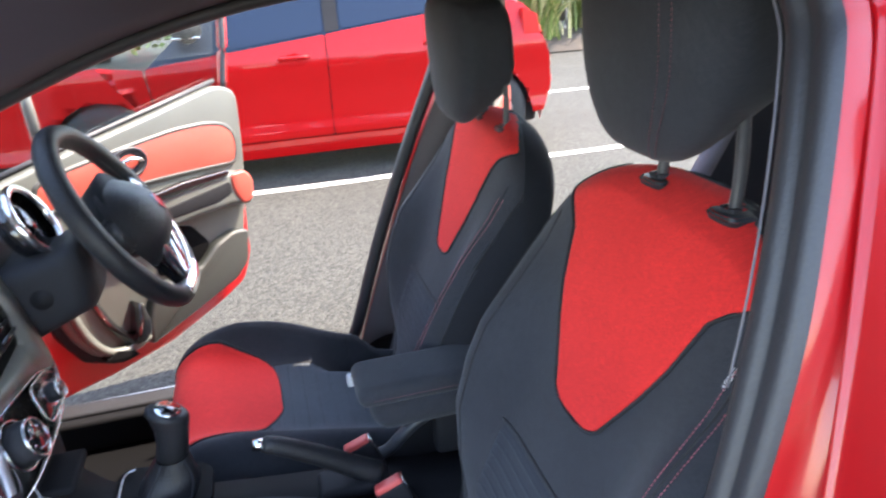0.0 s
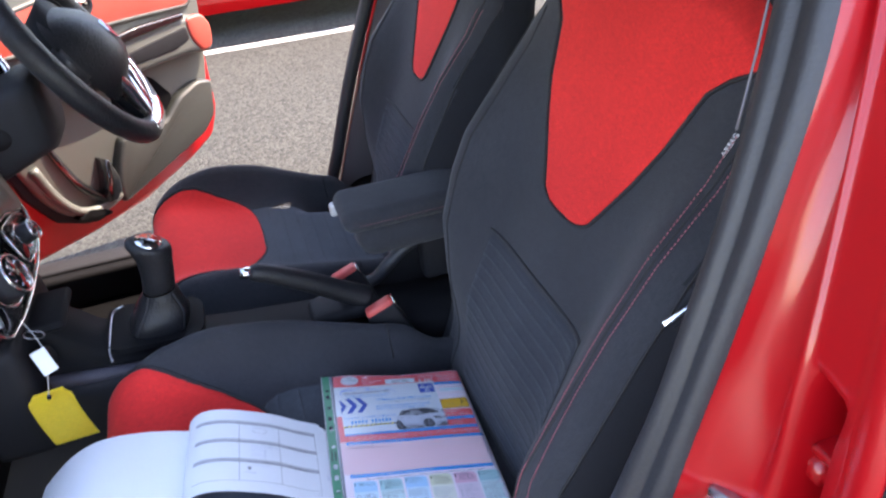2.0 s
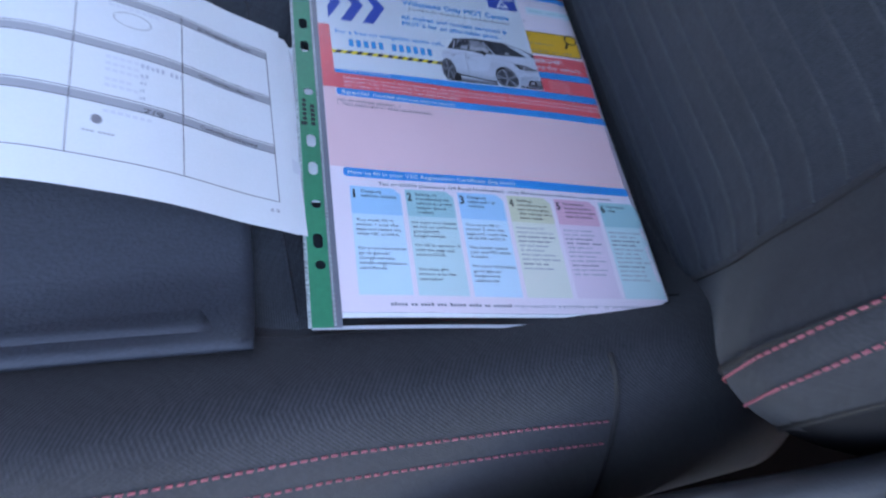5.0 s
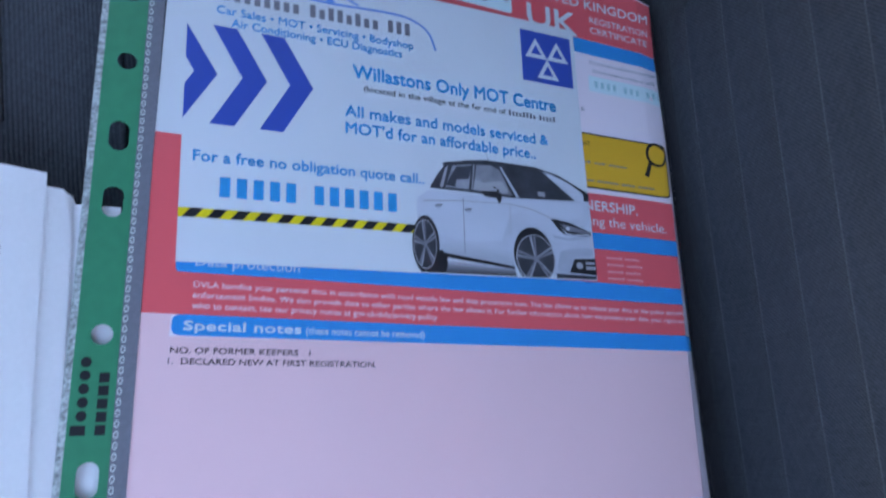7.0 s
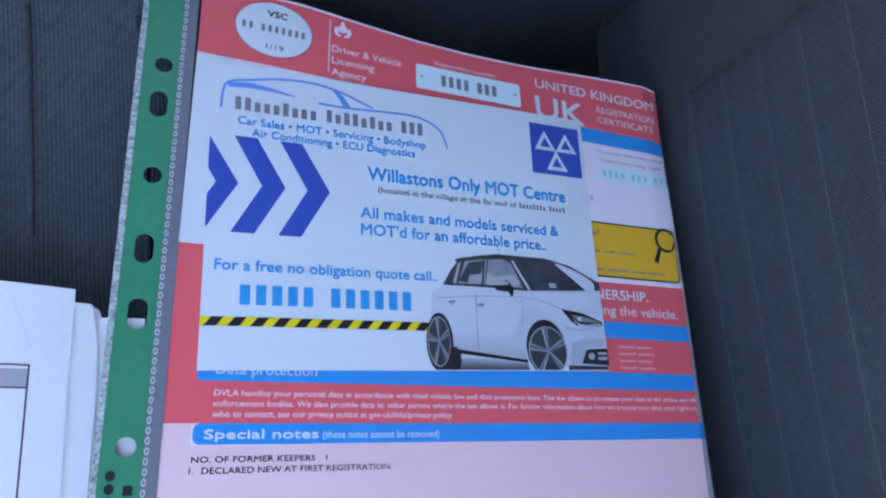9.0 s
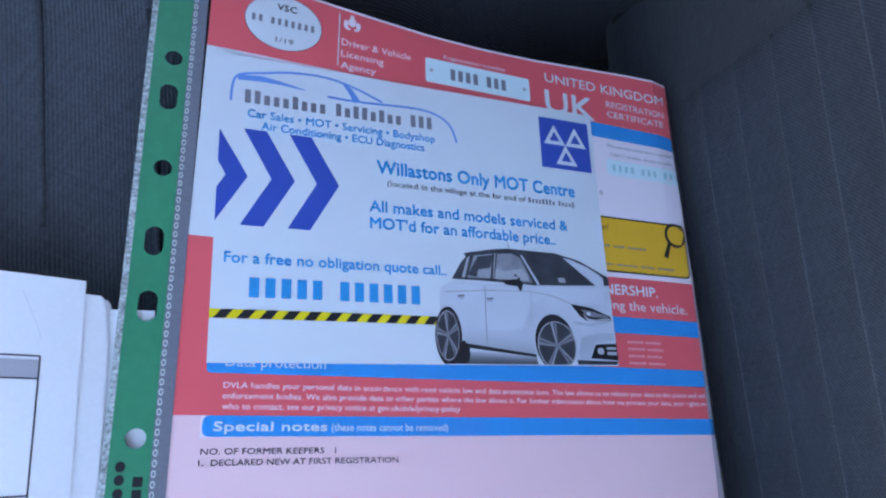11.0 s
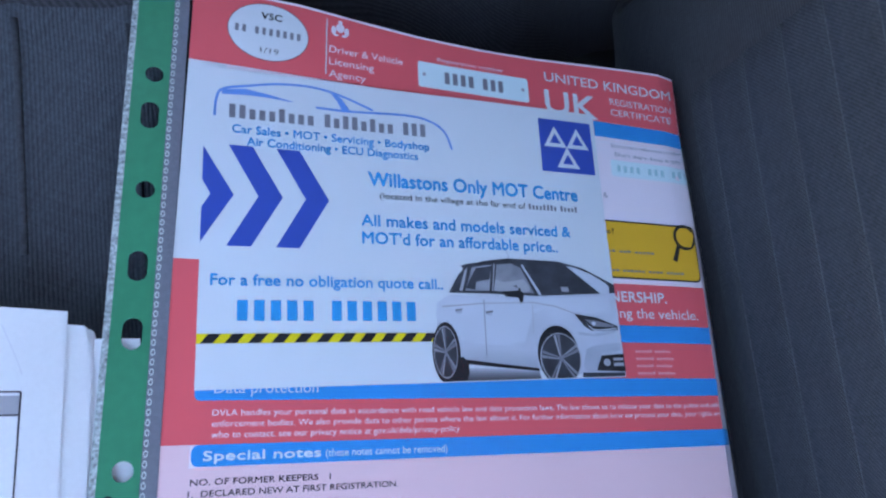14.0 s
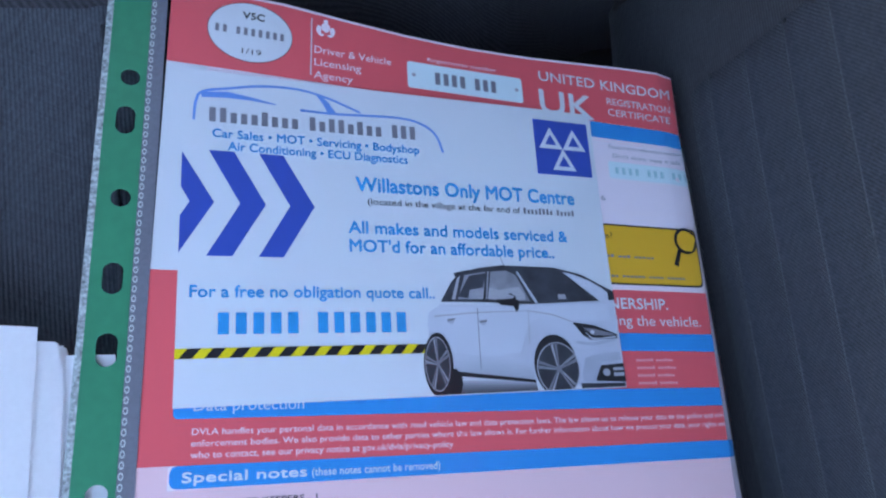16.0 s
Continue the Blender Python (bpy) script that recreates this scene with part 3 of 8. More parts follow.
seat_left = make_seat("passenger seat in black and red cloth with red double stitching")
seat_right = copy_thing(seat_left, pose(0, 0.667, -0.048))
for ch in seat_right.children:
    if ch.name.startswith("headrest"):
        ch.location, ch.scale = (0.014, 0.018, -0.042), (0.94, 0.94, 1.0)
        for rod in list(ch.children):
            if rod.name.startswith(("post", "collar")):
                rod.location = (0.030, -0.010, 0.034)
            elif rod.name.startswith("stitching"):
                bpy.data.objects.remove(rod)
        ch.data = ch.data.copy()
        bm = head_mesh((0.36, 0.30, 0.44))
        bm.to_mesh(ch.data)
        bm.free()
        ch.data.shade_smooth()
    if ch.name.startswith("backrest"):
        ch.location.x = 0.020
        for old in [c for c in ch.children if c.name.startswith(("red_insert", "piping"))]:
            bpy.data.objects.remove(old)
        RED_DRIVER = ((0.424, 0.010), (0.43, 0.030), (0.44, 0.042), (0.513, 0.076), (0.56, 0.096), (0.60, 0.109), (0.64, 0.124), (0.665, 0.142), (0.69, 0.180), (0.71, 0.22), (0.76, 0.25))
        red_back(ch, lambda h: min(lerp(RED_DRIVER, h), back_w(h) * 0.93))
    if ch.name.startswith("cushion"):
        ch.scale.x, ch.location.x = 0.93, 0.019
        for old in [c for c in ch.children if c.name.startswith(("stitching", "red_insert", "piping"))]:
            bpy.data.objects.remove(old)
        red_front(ch, ((-0.327, 0.190), (-0.234, 0.193), (-0.202, 0.190), (-0.162, 0.178), (-0.116, 0.164), (-0.095, 0.150), (-0.083, 0.128), (-0.075, 0.095), (-0.070, 0.05), (-0.068, 0.03)), ((-0.327, 0.19), (-0.25, 0.185), (-0.16, 0.155), (-0.116, 0.122), (-0.090, 0.085), (-0.076, 0.06), (-0.070, 0.045), (-0.068, 0.03)))
tagged(seat_right, "driver seat in black and red cloth, empty, beside the open door")

# ---- car shell ----
CAR_Y = 0.305
car = tagged(thing("car_body", "red five-door hatchback standing in a parking bay, front doors open", "car"), kind="structure")


def side_sheet(name, rows, mtl, parent, label="", nv=24, thick=0.0):
    """A skin between several lines, each a list of places from top to bottom, or such a list and a function that moves its places."""
    lines = [[Vector(r[1](p)) for p in bez(r[0], nv)] if isinstance(r, tuple) else bez(r, nv) for r in rows]
    n = min(len(l) for l in lines)
    bm = bmesh.new()
    vs = [[bm.verts.new(l[j]) for j in range(n)] for l in lines]
    for a, b in zip(vs, vs[1:]):
        for j in range(n - 1):
            bm.faces.new((a[j], b[j], b[j + 1], a[j + 1]))
    bmesh.ops.recalc_face_normals(bm, faces=bm.faces)
    if thick:
        bmesh.ops.solidify(bm, geom=bm.faces[:], thickness=thick)
        bmesh.ops.recalc_face_normals(bm, faces=bm.faces)
    return part(name, bm, mtl, parent, label)


# passenger-side pillar: inner trim, rubber seal, painted jamb, outer skin
J0 = [(-0.05, -0.19, 1.425), (0.20, -0.185, 1.425), (0.31, -0.19, 1.41), (0.356, -0.202, 1.383), (0.368, -0.226, 1.34), (0.355, -0.25, 1.298), (0.330, -0.281, 1.224), (0.306, -0.304, 1.149), (0.275, -0.326, 1.05), (0.245, -0.340, 0.965), (0.220, -0.349, 0.89), (0.187, -0.352, 0.79), (0.142, -0.358, 0.65), (0.07, -0.37, 0.50), (-0.10, -0.40, 0.41)]
J1 = [(-0.05, -0.24, 1.43), (0.20, -0.235, 1.43), (0.32, -0.24, 1.415), (0.362, -0.252, 1.388), (0.370, -0.275, 1.35), (0.360, -0.295, 1.317), (0.336, -0.325, 1.237), (0.310, -0.352, 1.15), (0.281, -0.369, 1.055), (0.255, -0.380, 0.965), (0.232, -0.388, 0.89), (0.202, -0.399, 0.79), (0.160, -0.408, 0.65), (0.09, -0.42, 0.50), (-0.10, -0.44, 0.405)]
J2 = [(p[0] + 0.010, p[1] - 0.003, p[2]) for p in J1]
J3 = [(-0.05, -0.27, 1.435), (0.20, -0.268, 1.435), (0.335, -0.262, 1.42), (0.388, -0.268, 1.385), (0.391, -0.279, 1.352), (0.383, -0.296, 1.325), (0.357, -0.331, 1.24), (0.331, -0.364, 1.155), (0.303, -0.396, 1.06), (0.275, -0.425, 0.97), (0.262, -0.440, 0.89), (0.250, -0.450, 0.79), (0.240, -0.455, 0.65), (0.20, -0.465, 0.48), (0.05, -0.48, 0.34)]
J5 = [(-0.05, -0.33, 1.44), (0.2, -0.325, 1.44), (0.374, -0.289, 1.429), (0.423, -0.29, 1.393), (0.418, -0.315, 1.348), (0.407, -0.334, 1.318), (0.371, -0.387, 1.228), (0.332, -0.43, 1.146), (0.29, -0.469, 1.064), (0.262, -0.498, 0.98), (0.248, -0.512, 0.9), (0.24, -0.525, 0.8), (0.235, -0.535, 0.66), (0.21, -0.54, 0.48), (0.1, -0.53, 0.3)]


def between(A, B, k, dx=0.0):
    return [(a[0] + (b[0] - a[0]) * k + dx, a[1] + (b[1] - a[1]) * k, a[2] + (b[2] - a[2]) * k) for a, b in zip(A, B)]


def shifted(A, dx, dy):
    return [(a[0] + dx, a[1] + dy, a[2]) for a in A]


def hollow(k, depth):
    """The pillar face, sunk in below the belt line where the rear hinge sits."""
    return between(J3, J5, k, 0.002), lambda p: p + Vector((depth * sstep(0.985, 0.955, p.z), 0, 0))


def dished(k, dx, low):
    """The inner jamb: a shallow dish above the flat that carries the striker."""
    return between(J2, J3, k, dx), lambda p: p + Vector((0.006, 0, 0)) * sstep(low - 0.01, low + 0.05, p.z)


IN, IN2 = shifted(J0, 0.04, 0.012), shifted(J0, 0.17, 0.015)
bpl = side_sheet("b_pillar", [J1, J2, dished(0.10, 0.002, 0.925), dished(0.22, 0.003, 0.905), dished(0.36, 0.004, 0.892), dished(0.52, 0.004, 0.884), dished(0.68, 0.003, 0.880), dished(0.82, 0.002, 0.880), between(J2, J3, 0.93, -0.003), J3, hollow(0.06, 0.004), hollow(0.10, 0.05), hollow(0.13, 0.11), hollow(0.30, 0.13), hollow(0.47, 0.12), hollow(0.51, 0.02), hollow(0.54, -0.004), hollow(0.60, 0.0), between(J3, J5, 0.70, -0.003), between(J3, J5, 0.80, -0.005), between(J3, J5, 0.9, -0.004), J5, shifted(J5, 0.003, -0.002), shifted(J5, 0.006, 0.012)], M_PAINT, car, "glossy red painted door pillar", 260)
side_sheet("rear_door_rubber", [shifted(J5, 0.004, 0.004), shifted(J5, 0.006, -0.006), shifted(J5, 0.012, -0.009), shifted(J5, 0.018, -0.006)], M_SOFT, car, "grey rubber edge of the rear door", 84)
side_sheet("rear_door_pillar", [shifted(J5[2:], 0.017, -0.003), shifted(J5[2:], 0.10, -0.018), shifted(J5[2:], 0.30, -0.03)], M_PLASTIC, car, "black rear window pillar cover", 84)
side_sheet("pillar_trim", [IN2, IN, J0], M_SOFT, car, "dark plastic pillar trim", 60)


def seal(name, A, B, parent, bulge=0.016):
    """A soft door seal: two rounded lips side by side along the door opening."""
    a, b = bez(A, 72), bez(B, 72)
    bm = bmesh.new()
    n = min(len(a), len(b))
    prof = [(0.0, 0.0), (0.06, 0.7), (0.2, 1.0), (0.36, 0.85), (0.45, 0.45), (0.52, 0.5), (0.66, 0.95), (0.8, 0.9), (0.92, 0.5), (1.0, 0.0)]

    def f(u, v):
        j = round(u * (n - 1))
        k = round(v * (len(prof) - 1))
        w, h = prof[k]
        return a[j].lerp(b[j], w) + Vector((-0.8, -0.35, 0)) * bulge * h

    grid(bm, f, n - 1, len(prof) - 1)
    bmesh.ops.recalc_face_normals(bm, faces=bm.faces)
    return part(name, bm, M_RUBBER, parent, "grey-black rubber door seal")


seal("door_seal", J0, J1, car, 0.011)
part("seal_lip", tube([p + Vector((-0.006, -0.001, 0)) for p in bez(J0[2:9], 60)[:-5]], 0.0010, 6), mat("pale_lip", (0.11, 0.10, 0.11), 0.5), car, "thin pale edge of the door seal")

# striker on the pillar
strk = Vector((0.240, -0.420, 0.834))
bm = rbox((-0.004, -0.022, -0.036), (0.010, 0.014, 0.034), 0.004)
bmesh.ops.bevel(bm, geom=[e for e in bm.edges if e.calc_length() > 0.04], offset=0.002, segments=1, affect="EDGES")
M_STEEL = mat("worn_steel", (0.45, 0.45, 0.47), 0.3, metal=1.0, grain=0.1, scale=120)
striker = part("striker", bm, M_STEEL, bpl, "bright steel door striker")
striker.location = strk
striker.scale = (0.78, 0.78, 0.78)
striker.rotation_euler = (radians(-10), radians(6), radians(14))
bm = tube(bez([(-0.002, 0.000, 0.014), (-0.042, 0.004, 0.008), (-0.050, 0.003, 0.001), (-0.044, -0.006, -0.012), (-0.034, -0.012, -0.022), (-0.026, -0.013, -0.026), (-0.002, -0.012, -0.024)], 40), 0.0052, 10)
part("loop", bm, M_STEEL, striker, "polished steel striker loop")
for z in (0.020, -0.030):
    bm = bmesh.new()
    cyl(bm, (-0.011, 0.004, z), (-0.005, 0.004, z), 0.0085, 0.0095, 6)
    part("bolt", bm, M_CHROME if z > 0 else M_PLASTIC, striker)
bm = bmesh.new()
cyl(bm, (0.216, -0.408, 0.752), (0.206, -0.416, 0.752), 0.010, 0.009, 20)
part("grommet", bm, M_PLASTIC, bpl, "black rubber plug")

hinge = part("rear_hinge", rbox((-0.006, -0.040, -0.004), (0.10, 0.004, 0.004), 0.003, 2, pose(0.287, -0.444, 0.920, 0, 0, 4)), M_PAINT, bpl, "red painted hinge arm")
bm = bmesh.new()
cyl(bm, (0.292, -0.436, 0.901), (0.290, -0.455, 0.903), 0.012, 0.012, 6)
cyl(bm, (0.290, -0.453, 0.903), (0.289, -0.461, 0.904), 0.0075, 0.0065, 12)
part("hinge_bolt", bm, M_PAINT, hinge, "painted hexagon bolt")
bm = bmesh.new()
cyl(bm, (0.300, -0.462, 0.885), (0.300, -0.462, 0.917), 0.009, None, 16)
part("hinge_pin", bm, M_STEEL, hinge, "dull steel hinge pin")

# floor, sills, firewall, roof
part("floor_pan", rbox((-1.05, CAR_Y - 0.74, 0.20), (1.55, CAR_Y + 0.74, 0.262), 0.01), M_CARPET, car, "black carpeted floor")
for s in (-1, 1):
    yo = CAR_Y + s * 0.80
    bm = bmesh.new()
    prof = [(0.72, 0.25), (0.70, 0.325), (0.715, 0.350), (0.745, 0.348), (0.765, 0.32), (0.78, 0.30), (0.80, 0.29), (0.845, 0.27), (0.85, 0.24), (0.82, 0.18), (0.70, 0.18)] if s > 0 else [(0.72, 0.25), (0.70, 0.34), (0.715, 0.395), (0.75, 0.405), (0.765, 0.385), (0.77, 0.33), (0.80, 0.315), (0.845, 0.30), (0.85, 0.24), (0.82, 0.18), (0.70, 0.18)]
    grid(bm, lambda u, v: (-1.0 + 2.1 * u, CAR_Y + s * prof[min(len(prof) - 1, round(v * (len(prof) - 1)))][0], prof[min(len(prof) - 1, round(v * (len(prof) - 1)))][1]), 30, len(prof) - 1)
    bmesh.ops.recalc_face_normals(bm, faces=bm.faces)
    part("sill", bm, M_PAINT, car, "red painted door sill")
    part("sill_trim", rbox((-0.80, CAR_Y + s * 0.73 - 0.03, 0.385 - (0.05 if s > 0 else 0)), (0.30, CAR_Y + s * 0.73 + 0.03, 0.412 - (0.05 if s > 0 else 0)), 0.008), M_SOFT, car, "dark grey ribbed sill trim")
    if s > 0:
        part("sill_cover", rbox((-0.95, CAR_Y + 0.672, 0.262), (0.30, CAR_Y + 0.712, 0.352), 0.012), M_DEEP, car, "black plastic inner sill cover")

# roof with lining and the driver-side door frame above
ROOF = [(-0.30, 1.432), (-0.18, 1.462), (-0.04, 1.49), (0.35, 1.505), (0.9, 1.49), (1.5, 1.40), (1.72, 1.31)]
bm = bmesh.new()
rl = bez([(x, 0, z) for x, z in ROOF], 36)


def roof_f(u, v):
    p = rl[round(u * (len(rl) - 1))]
    a = 2 * v - 1
    return Vector((p.x, CAR_Y + a * 0.63, p.z - 0.055 * abs(a) ** 2.6))


grid(bm, roof_f, len(rl) - 1, 20)
bmesh.ops.recalc_face_normals(bm, faces=bm.faces)
bmesh.ops.solidify(bm, geom=bm.faces[:], thickness=0.012)
part("roof", bm, [M_PAINT], car, "red painted roof")
bm = bmesh.new()
grid(bm, lambda u, v: roof_f(u, v) + Vector((0, 0, -0.024)), len(rl) - 1, 20)
part("headlining", bm, M_HEADLINER, car, "dark cloth roof lining")
FR = [(-1.02, 1.09, 0.93), (-0.70, 1.05, 1.085), (-0.326, 1.0, 1.238), (-0.039, 0.97, 1.318), (0.204, 0.955, 1.352), (0.37, 0.945, 1.362), (0.435, 0.94, 1.345), (0.462, 0.945, 1.30), (0.43, 0.97, 1.17), (0.345, 1.005, 0.95), (0.255, 1.03, 0.70), (0.17, 1.035, 0.446), (0.12, 1.035, 0.36)]
fr = bez(FR, 110)
part("door_seal", tube(fr, 0.017, 10), M_RUBBER, car, "grey-black rubber door seal")
# A-pillar and roof-rail trim on the driver's side
up = [Vector((-1.06, 0.98, 0.985)), Vector((-0.70, 0.93, 1.17)), Vector((-0.36, 0.885, 1.315)), Vector((-0.04, 0.86, 1.392)), Vector((0.25, 0.85, 1.415)), Vector((0.46, 0.85, 1.42)), Vector((0.62, 0.85, 1.42))]
low = [Vector((-1.02, 1.075, 0.935)), Vector((-0.70, 1.035, 1.092)), Vector((-0.326, 0.985, 1.248)), Vector((-0.039, 0.955, 1.33)), Vector((0.204, 0.94, 1.365)), Vector((0.42, 0.93, 1.37)), Vector((0.62, 0.93, 1.37))]
top_ = [p + Vector((0, -0.13, 0.085)) for p in up]
mid = [(a + b) / 2 + Vector((0.0, -0.03, -0.006)) for a, b in zip(up, low)]
side_sheet("pillar_trim", [top_, up, mid, low], M_RAILTRIM, car, "dark plastic pillar and roof rail trim", 70)
outer = [p + Vector((0, 0.06, 0.03)) for p in low]
side_sheet("roof_rail", [low, outer, [p + Vector((0, -0.08, 0.05)) for p in outer]], M_PAINT, car, "red painted roof rail", 70)
# driver-side centre pillar
bp0 = [Vector((0.470, 0.93, 1.36)), Vector((0.452, 0.955, 1.17)), Vector((0.365, 0.985, 0.95)), Vector((0.275, 1.01, 0.70)), Vector((0.19, 1.015, 0.446)), Vector((0.14, 1.015, 0.30))]
bp1 = [p + Vector((0.03, -0.03, 0)) for p in bp0]
bp2 = [p + Vector((0.11 + 0.03 * i, -0.02, 0)) for i, p in enumerate(bp0)]
bp3 = [p + Vector((0.13 + 0.03 * i, 0.06, 0)) for i, p in enumerate(bp0)]
side_sheet("pillar_trim", [bp0, bp1, bp2, bp3], mat("pillar_trim_grey", (0.06, 0.05, 0.053), 0.6, grain=0.05, scale=400, bump=0.2), car, "grey-brown plastic centre pillar trim", 40)
bo0 = [p + Vector((0, 0.02, 0)) for p in bp0]
side_sheet("b_pillar", [bp0, bo0, [p + Vector((0.02, 0.09, 0)) for p in bp0], [p + Vector((0.12, 0.10, 0)) for p in bp0]], M_PAINT, car, "glossy red painted door pillar", 40)

# outside skin: bonnet, nose, tail, rear sides, seen only from afar
bm = bmesh.new()
NOSE = [(-2.06, 0.30, 0.70), (-2.07, 0.48, 0.76), (-2.00, 0.72, 0.78), (-1.70, 0.88, 0.80), (-1.35, 0.96, 0.80), (-1.05, 1.00, 0.78)]
grid(bm, lambda u, v: (NOSE[round(u * 5)][0] + 0.22 * abs(2 * v - 1) ** 3 * (1 - u), CAR_Y + (2 * v - 1) * NOSE[round(u * 5)][2], NOSE[round(u * 5)][1] - 0.06 * abs(2 * v - 1) ** 3), 5, 14)
bmesh.ops.solidify(bm, geom=bm.faces[:], thickness=0.01)
part("bonnet", bm, M_PAINT, car, "red painted bonnet and nose")
for s in (-1, 1):
    bm = bmesh.new()
    pts = [(-2.0, 0.25), (-2.0, 0.70), (-1.35, 0.93), (-0.87, 0.97), (-0.86, 0.30), (-0.93, 0.30)] + [(-1.25 + 0.345 * math.cos(a), 0.31 + 0.345 * math.sin(a)) for a in (radians(10 + 16 * i) for i in range(11))] + [(-1.62, 0.25)]
    bm = poly_prism(pts, CAR_Y + s * 0.83, CAR_Y + s * 0.80, lambda u, v, w: (u, w, v))
    part("wing", bm, M_PAINT, car, "red painted front wing", smooth=False)
    x0 = 0.36
    pts = [(x0 + 0.16, 0.27), (x0 + 0.12, 1.0), (1.55, 1.06), (1.95, 0.95), (1.99, 0.5), (1.95, 0.27), (1.68, 0.27)] + [(1.34 + 0.345 * math.cos(a), 0.31 + 0.345 * math.sin(a)) for a in (radians(8 + 16.4 * i) for i in range(11))] + [(0.99, 0.27)]
    if s > 0:
        pts = [(1.36, 0.66), (1.36, 0.80), (1.47, 1.00), (1.55, 1.06), (1.95, 0.95), (1.99, 0.5), (1.95, 0.27), (1.68, 0.27)] + [(1.34 + 0.345 * math.cos(a), 0.31 + 0.345 * math.sin(a)) for a in (radians(8 + 16.4 * i) for i in range(6))]
    bm = poly_prism(pts, CAR_Y + s * 0.86, CAR_Y + s * 0.83, lambda u, v, w: (u, w, v))
    part("rear_side", bm, M_PAINT, car, "red painted rear side", smooth=False)
    part("rear_lining", poly_prism(pts, CAR_Y + s * 0.826, CAR_Y + s * 0.80, lambda u, v, w: (u, w, v)), M_SOFT, car, "dark rear side lining", smooth=False)
    if s < 0:
        bm = poly_prism([(0.42, 1.005), (0.46, 1.375), (1.3, 1.36), (1.55, 1.065)], CAR_Y - 0.80, CAR_Y - 0.76, lambda u, v, w: (u, w, v))
        part("rear_window", bm, M_DARKGLASS, car, "dark tinted rear side window", smooth=False)
CP = [(1.10, 0.60), (1.15, 0.68), (1.205, 0.774), (1.30, 0.95), (1.40, 1.15), (1.47, 1.31)]
side_sheet("pillar_trim", [[(x - 0.004, 1.03, z) for x, z in CP], [(x, 0.985, z) for x, z in CP], [(x + 0.030, 0.975, z) for x, z in CP], [(x + 0.042, 0.99, z) for x, z in CP]], mat("lilac_grey_trim", (0.13, 0.115, 0.125), 0.55, grain=0.05, scale=400, bump=0.2), car, "lilac-grey plastic rear pillar trim", 40)
side_sheet("rear_lining", [[(x + 0.040, 0.992, z) for x, z in CP], [(x + 0.20, 1.0, z) for x, z in CP], [(x + 0.60, 1.0, z) for x, z in CP]], M_SOFT, car, "dark rear quarter lining", 30)
part("tailgate", rbox((1.93, CAR_Y - 0.72, 0.35), (2.0, CAR_Y + 0.72, 1.02), 0.03), M_PAINT, car, "red painted tailgate")
bm = bmesh.new()
grid(bm, lambda u, v: (1.72 + 0.25 * u, CAR_Y + (2 * v - 1) * (0.60 + 0.1 * u), 1.30 - 0.29 * u), 4, 6)
part("rear_glass", bm, M_DARKGLASS, car, "dark rear window", smooth=False)
bm = bmesh.new()
grid(bm, lambda u, v: (-1.10 + 0.80 * u + 0.08 * abs(2 * v - 1) ** 2 * (1 - u), CAR_Y + (2 * v - 1) * (0.70 - 0.09 * u), 0.985 + 0.435 * u + 0.05 * u * (1 - u)), 6, 12)
wsc = part("windscreen", bm, M_GLASS, car, "clear windscreen")
wsc.visible_shadow = False
for s in (-1, 1):
    part("a_pillar", tube([(-1.12, CAR_Y + s * 0.75, 0.97), (-0.70, CAR_Y + s * 0.66, 1.195), (-0.30, CAR_Y + s * 0.61, 1.395)], 0.026, 8), M_PAINT, car, "red painted windscreen pillar")


def wheel(parent, at, r=0.31, w=0.20, side=1):
    wh = new("wheel")
    wh.parent = parent
    wh.location = at
    bm = bmesh.new()
    prof = [(0.62, -0.5), (0.74, -0.52), (0.93, -0.5), (0.99, -0.38), (1.0, -0.15), (1.0, 0.15), (0.99, 0.38), (0.93, 0.5), (0.74, 0.52), (0.62, 0.5)]
    grid(bm, lambda u, v: (prof[round(v * 9)][0] * r * math.cos(2 * math.pi * u), prof[round(v * 9)][1] * w, prof[round(v * 9)][0] * r * math.sin(2 * math.pi * u)), 40, 9, closed_u=True)
    bmesh.ops.recalc_face_normals(bm, faces=bm.faces)
    part("tyre", bm, M_TYRE, wh, "black tyre")
    bm = bmesh.new()
    yo = side * w * 0.42
    for k in range(5):
        a = 2 * math.pi * k / 5
        for d in (-0.16, 0.16):
            tube([(0.03 * math.cos(a), yo, 0.03 * math.sin(a)), (r * 0.62 * math.cos(a + d), yo * 0.9, r * 0.62 * math.sin(a + d))], 0.016, 6, bm=bm)
    tube([(r * 0.63 * math.cos(a), yo, r * 0.63 * math.sin(a)) for a in (2 * math.pi * i / 36 for i in range(36))], 0.012, 6, True, bm=bm)
    cyl(bm, (0, yo * 0.2, 0), (0, yo * 0.3, 0), r * 0.6, None, 28)
    cyl(bm, (0, yo * 0.3, 0), (0, yo * 1.02, 0), 0.045, 0.04, 16)
    part("rim", bm, M_ALLOY, wh, "silver alloy rim")
    return wh


for x in (-1.25, 1.34):
    for s in (-1, 1):
        wheel(car, (x, CAR_Y + s * 0.74, 0.31), side=s)

# ---- driver's door, standing open ----
DOOR_O = Vector((-0.85, 1.13, 0.0))
DOOR_S = Vector((0.7457, 0.6662, 0.0))
DOOR_N = Vector((0.6662, -0.7457, 0.0))     # towards the cabin side


def dm(s, z, n):
    return DOOR_O + DOOR_S * s + DOOR_N * n + Vector((0, 0, z))


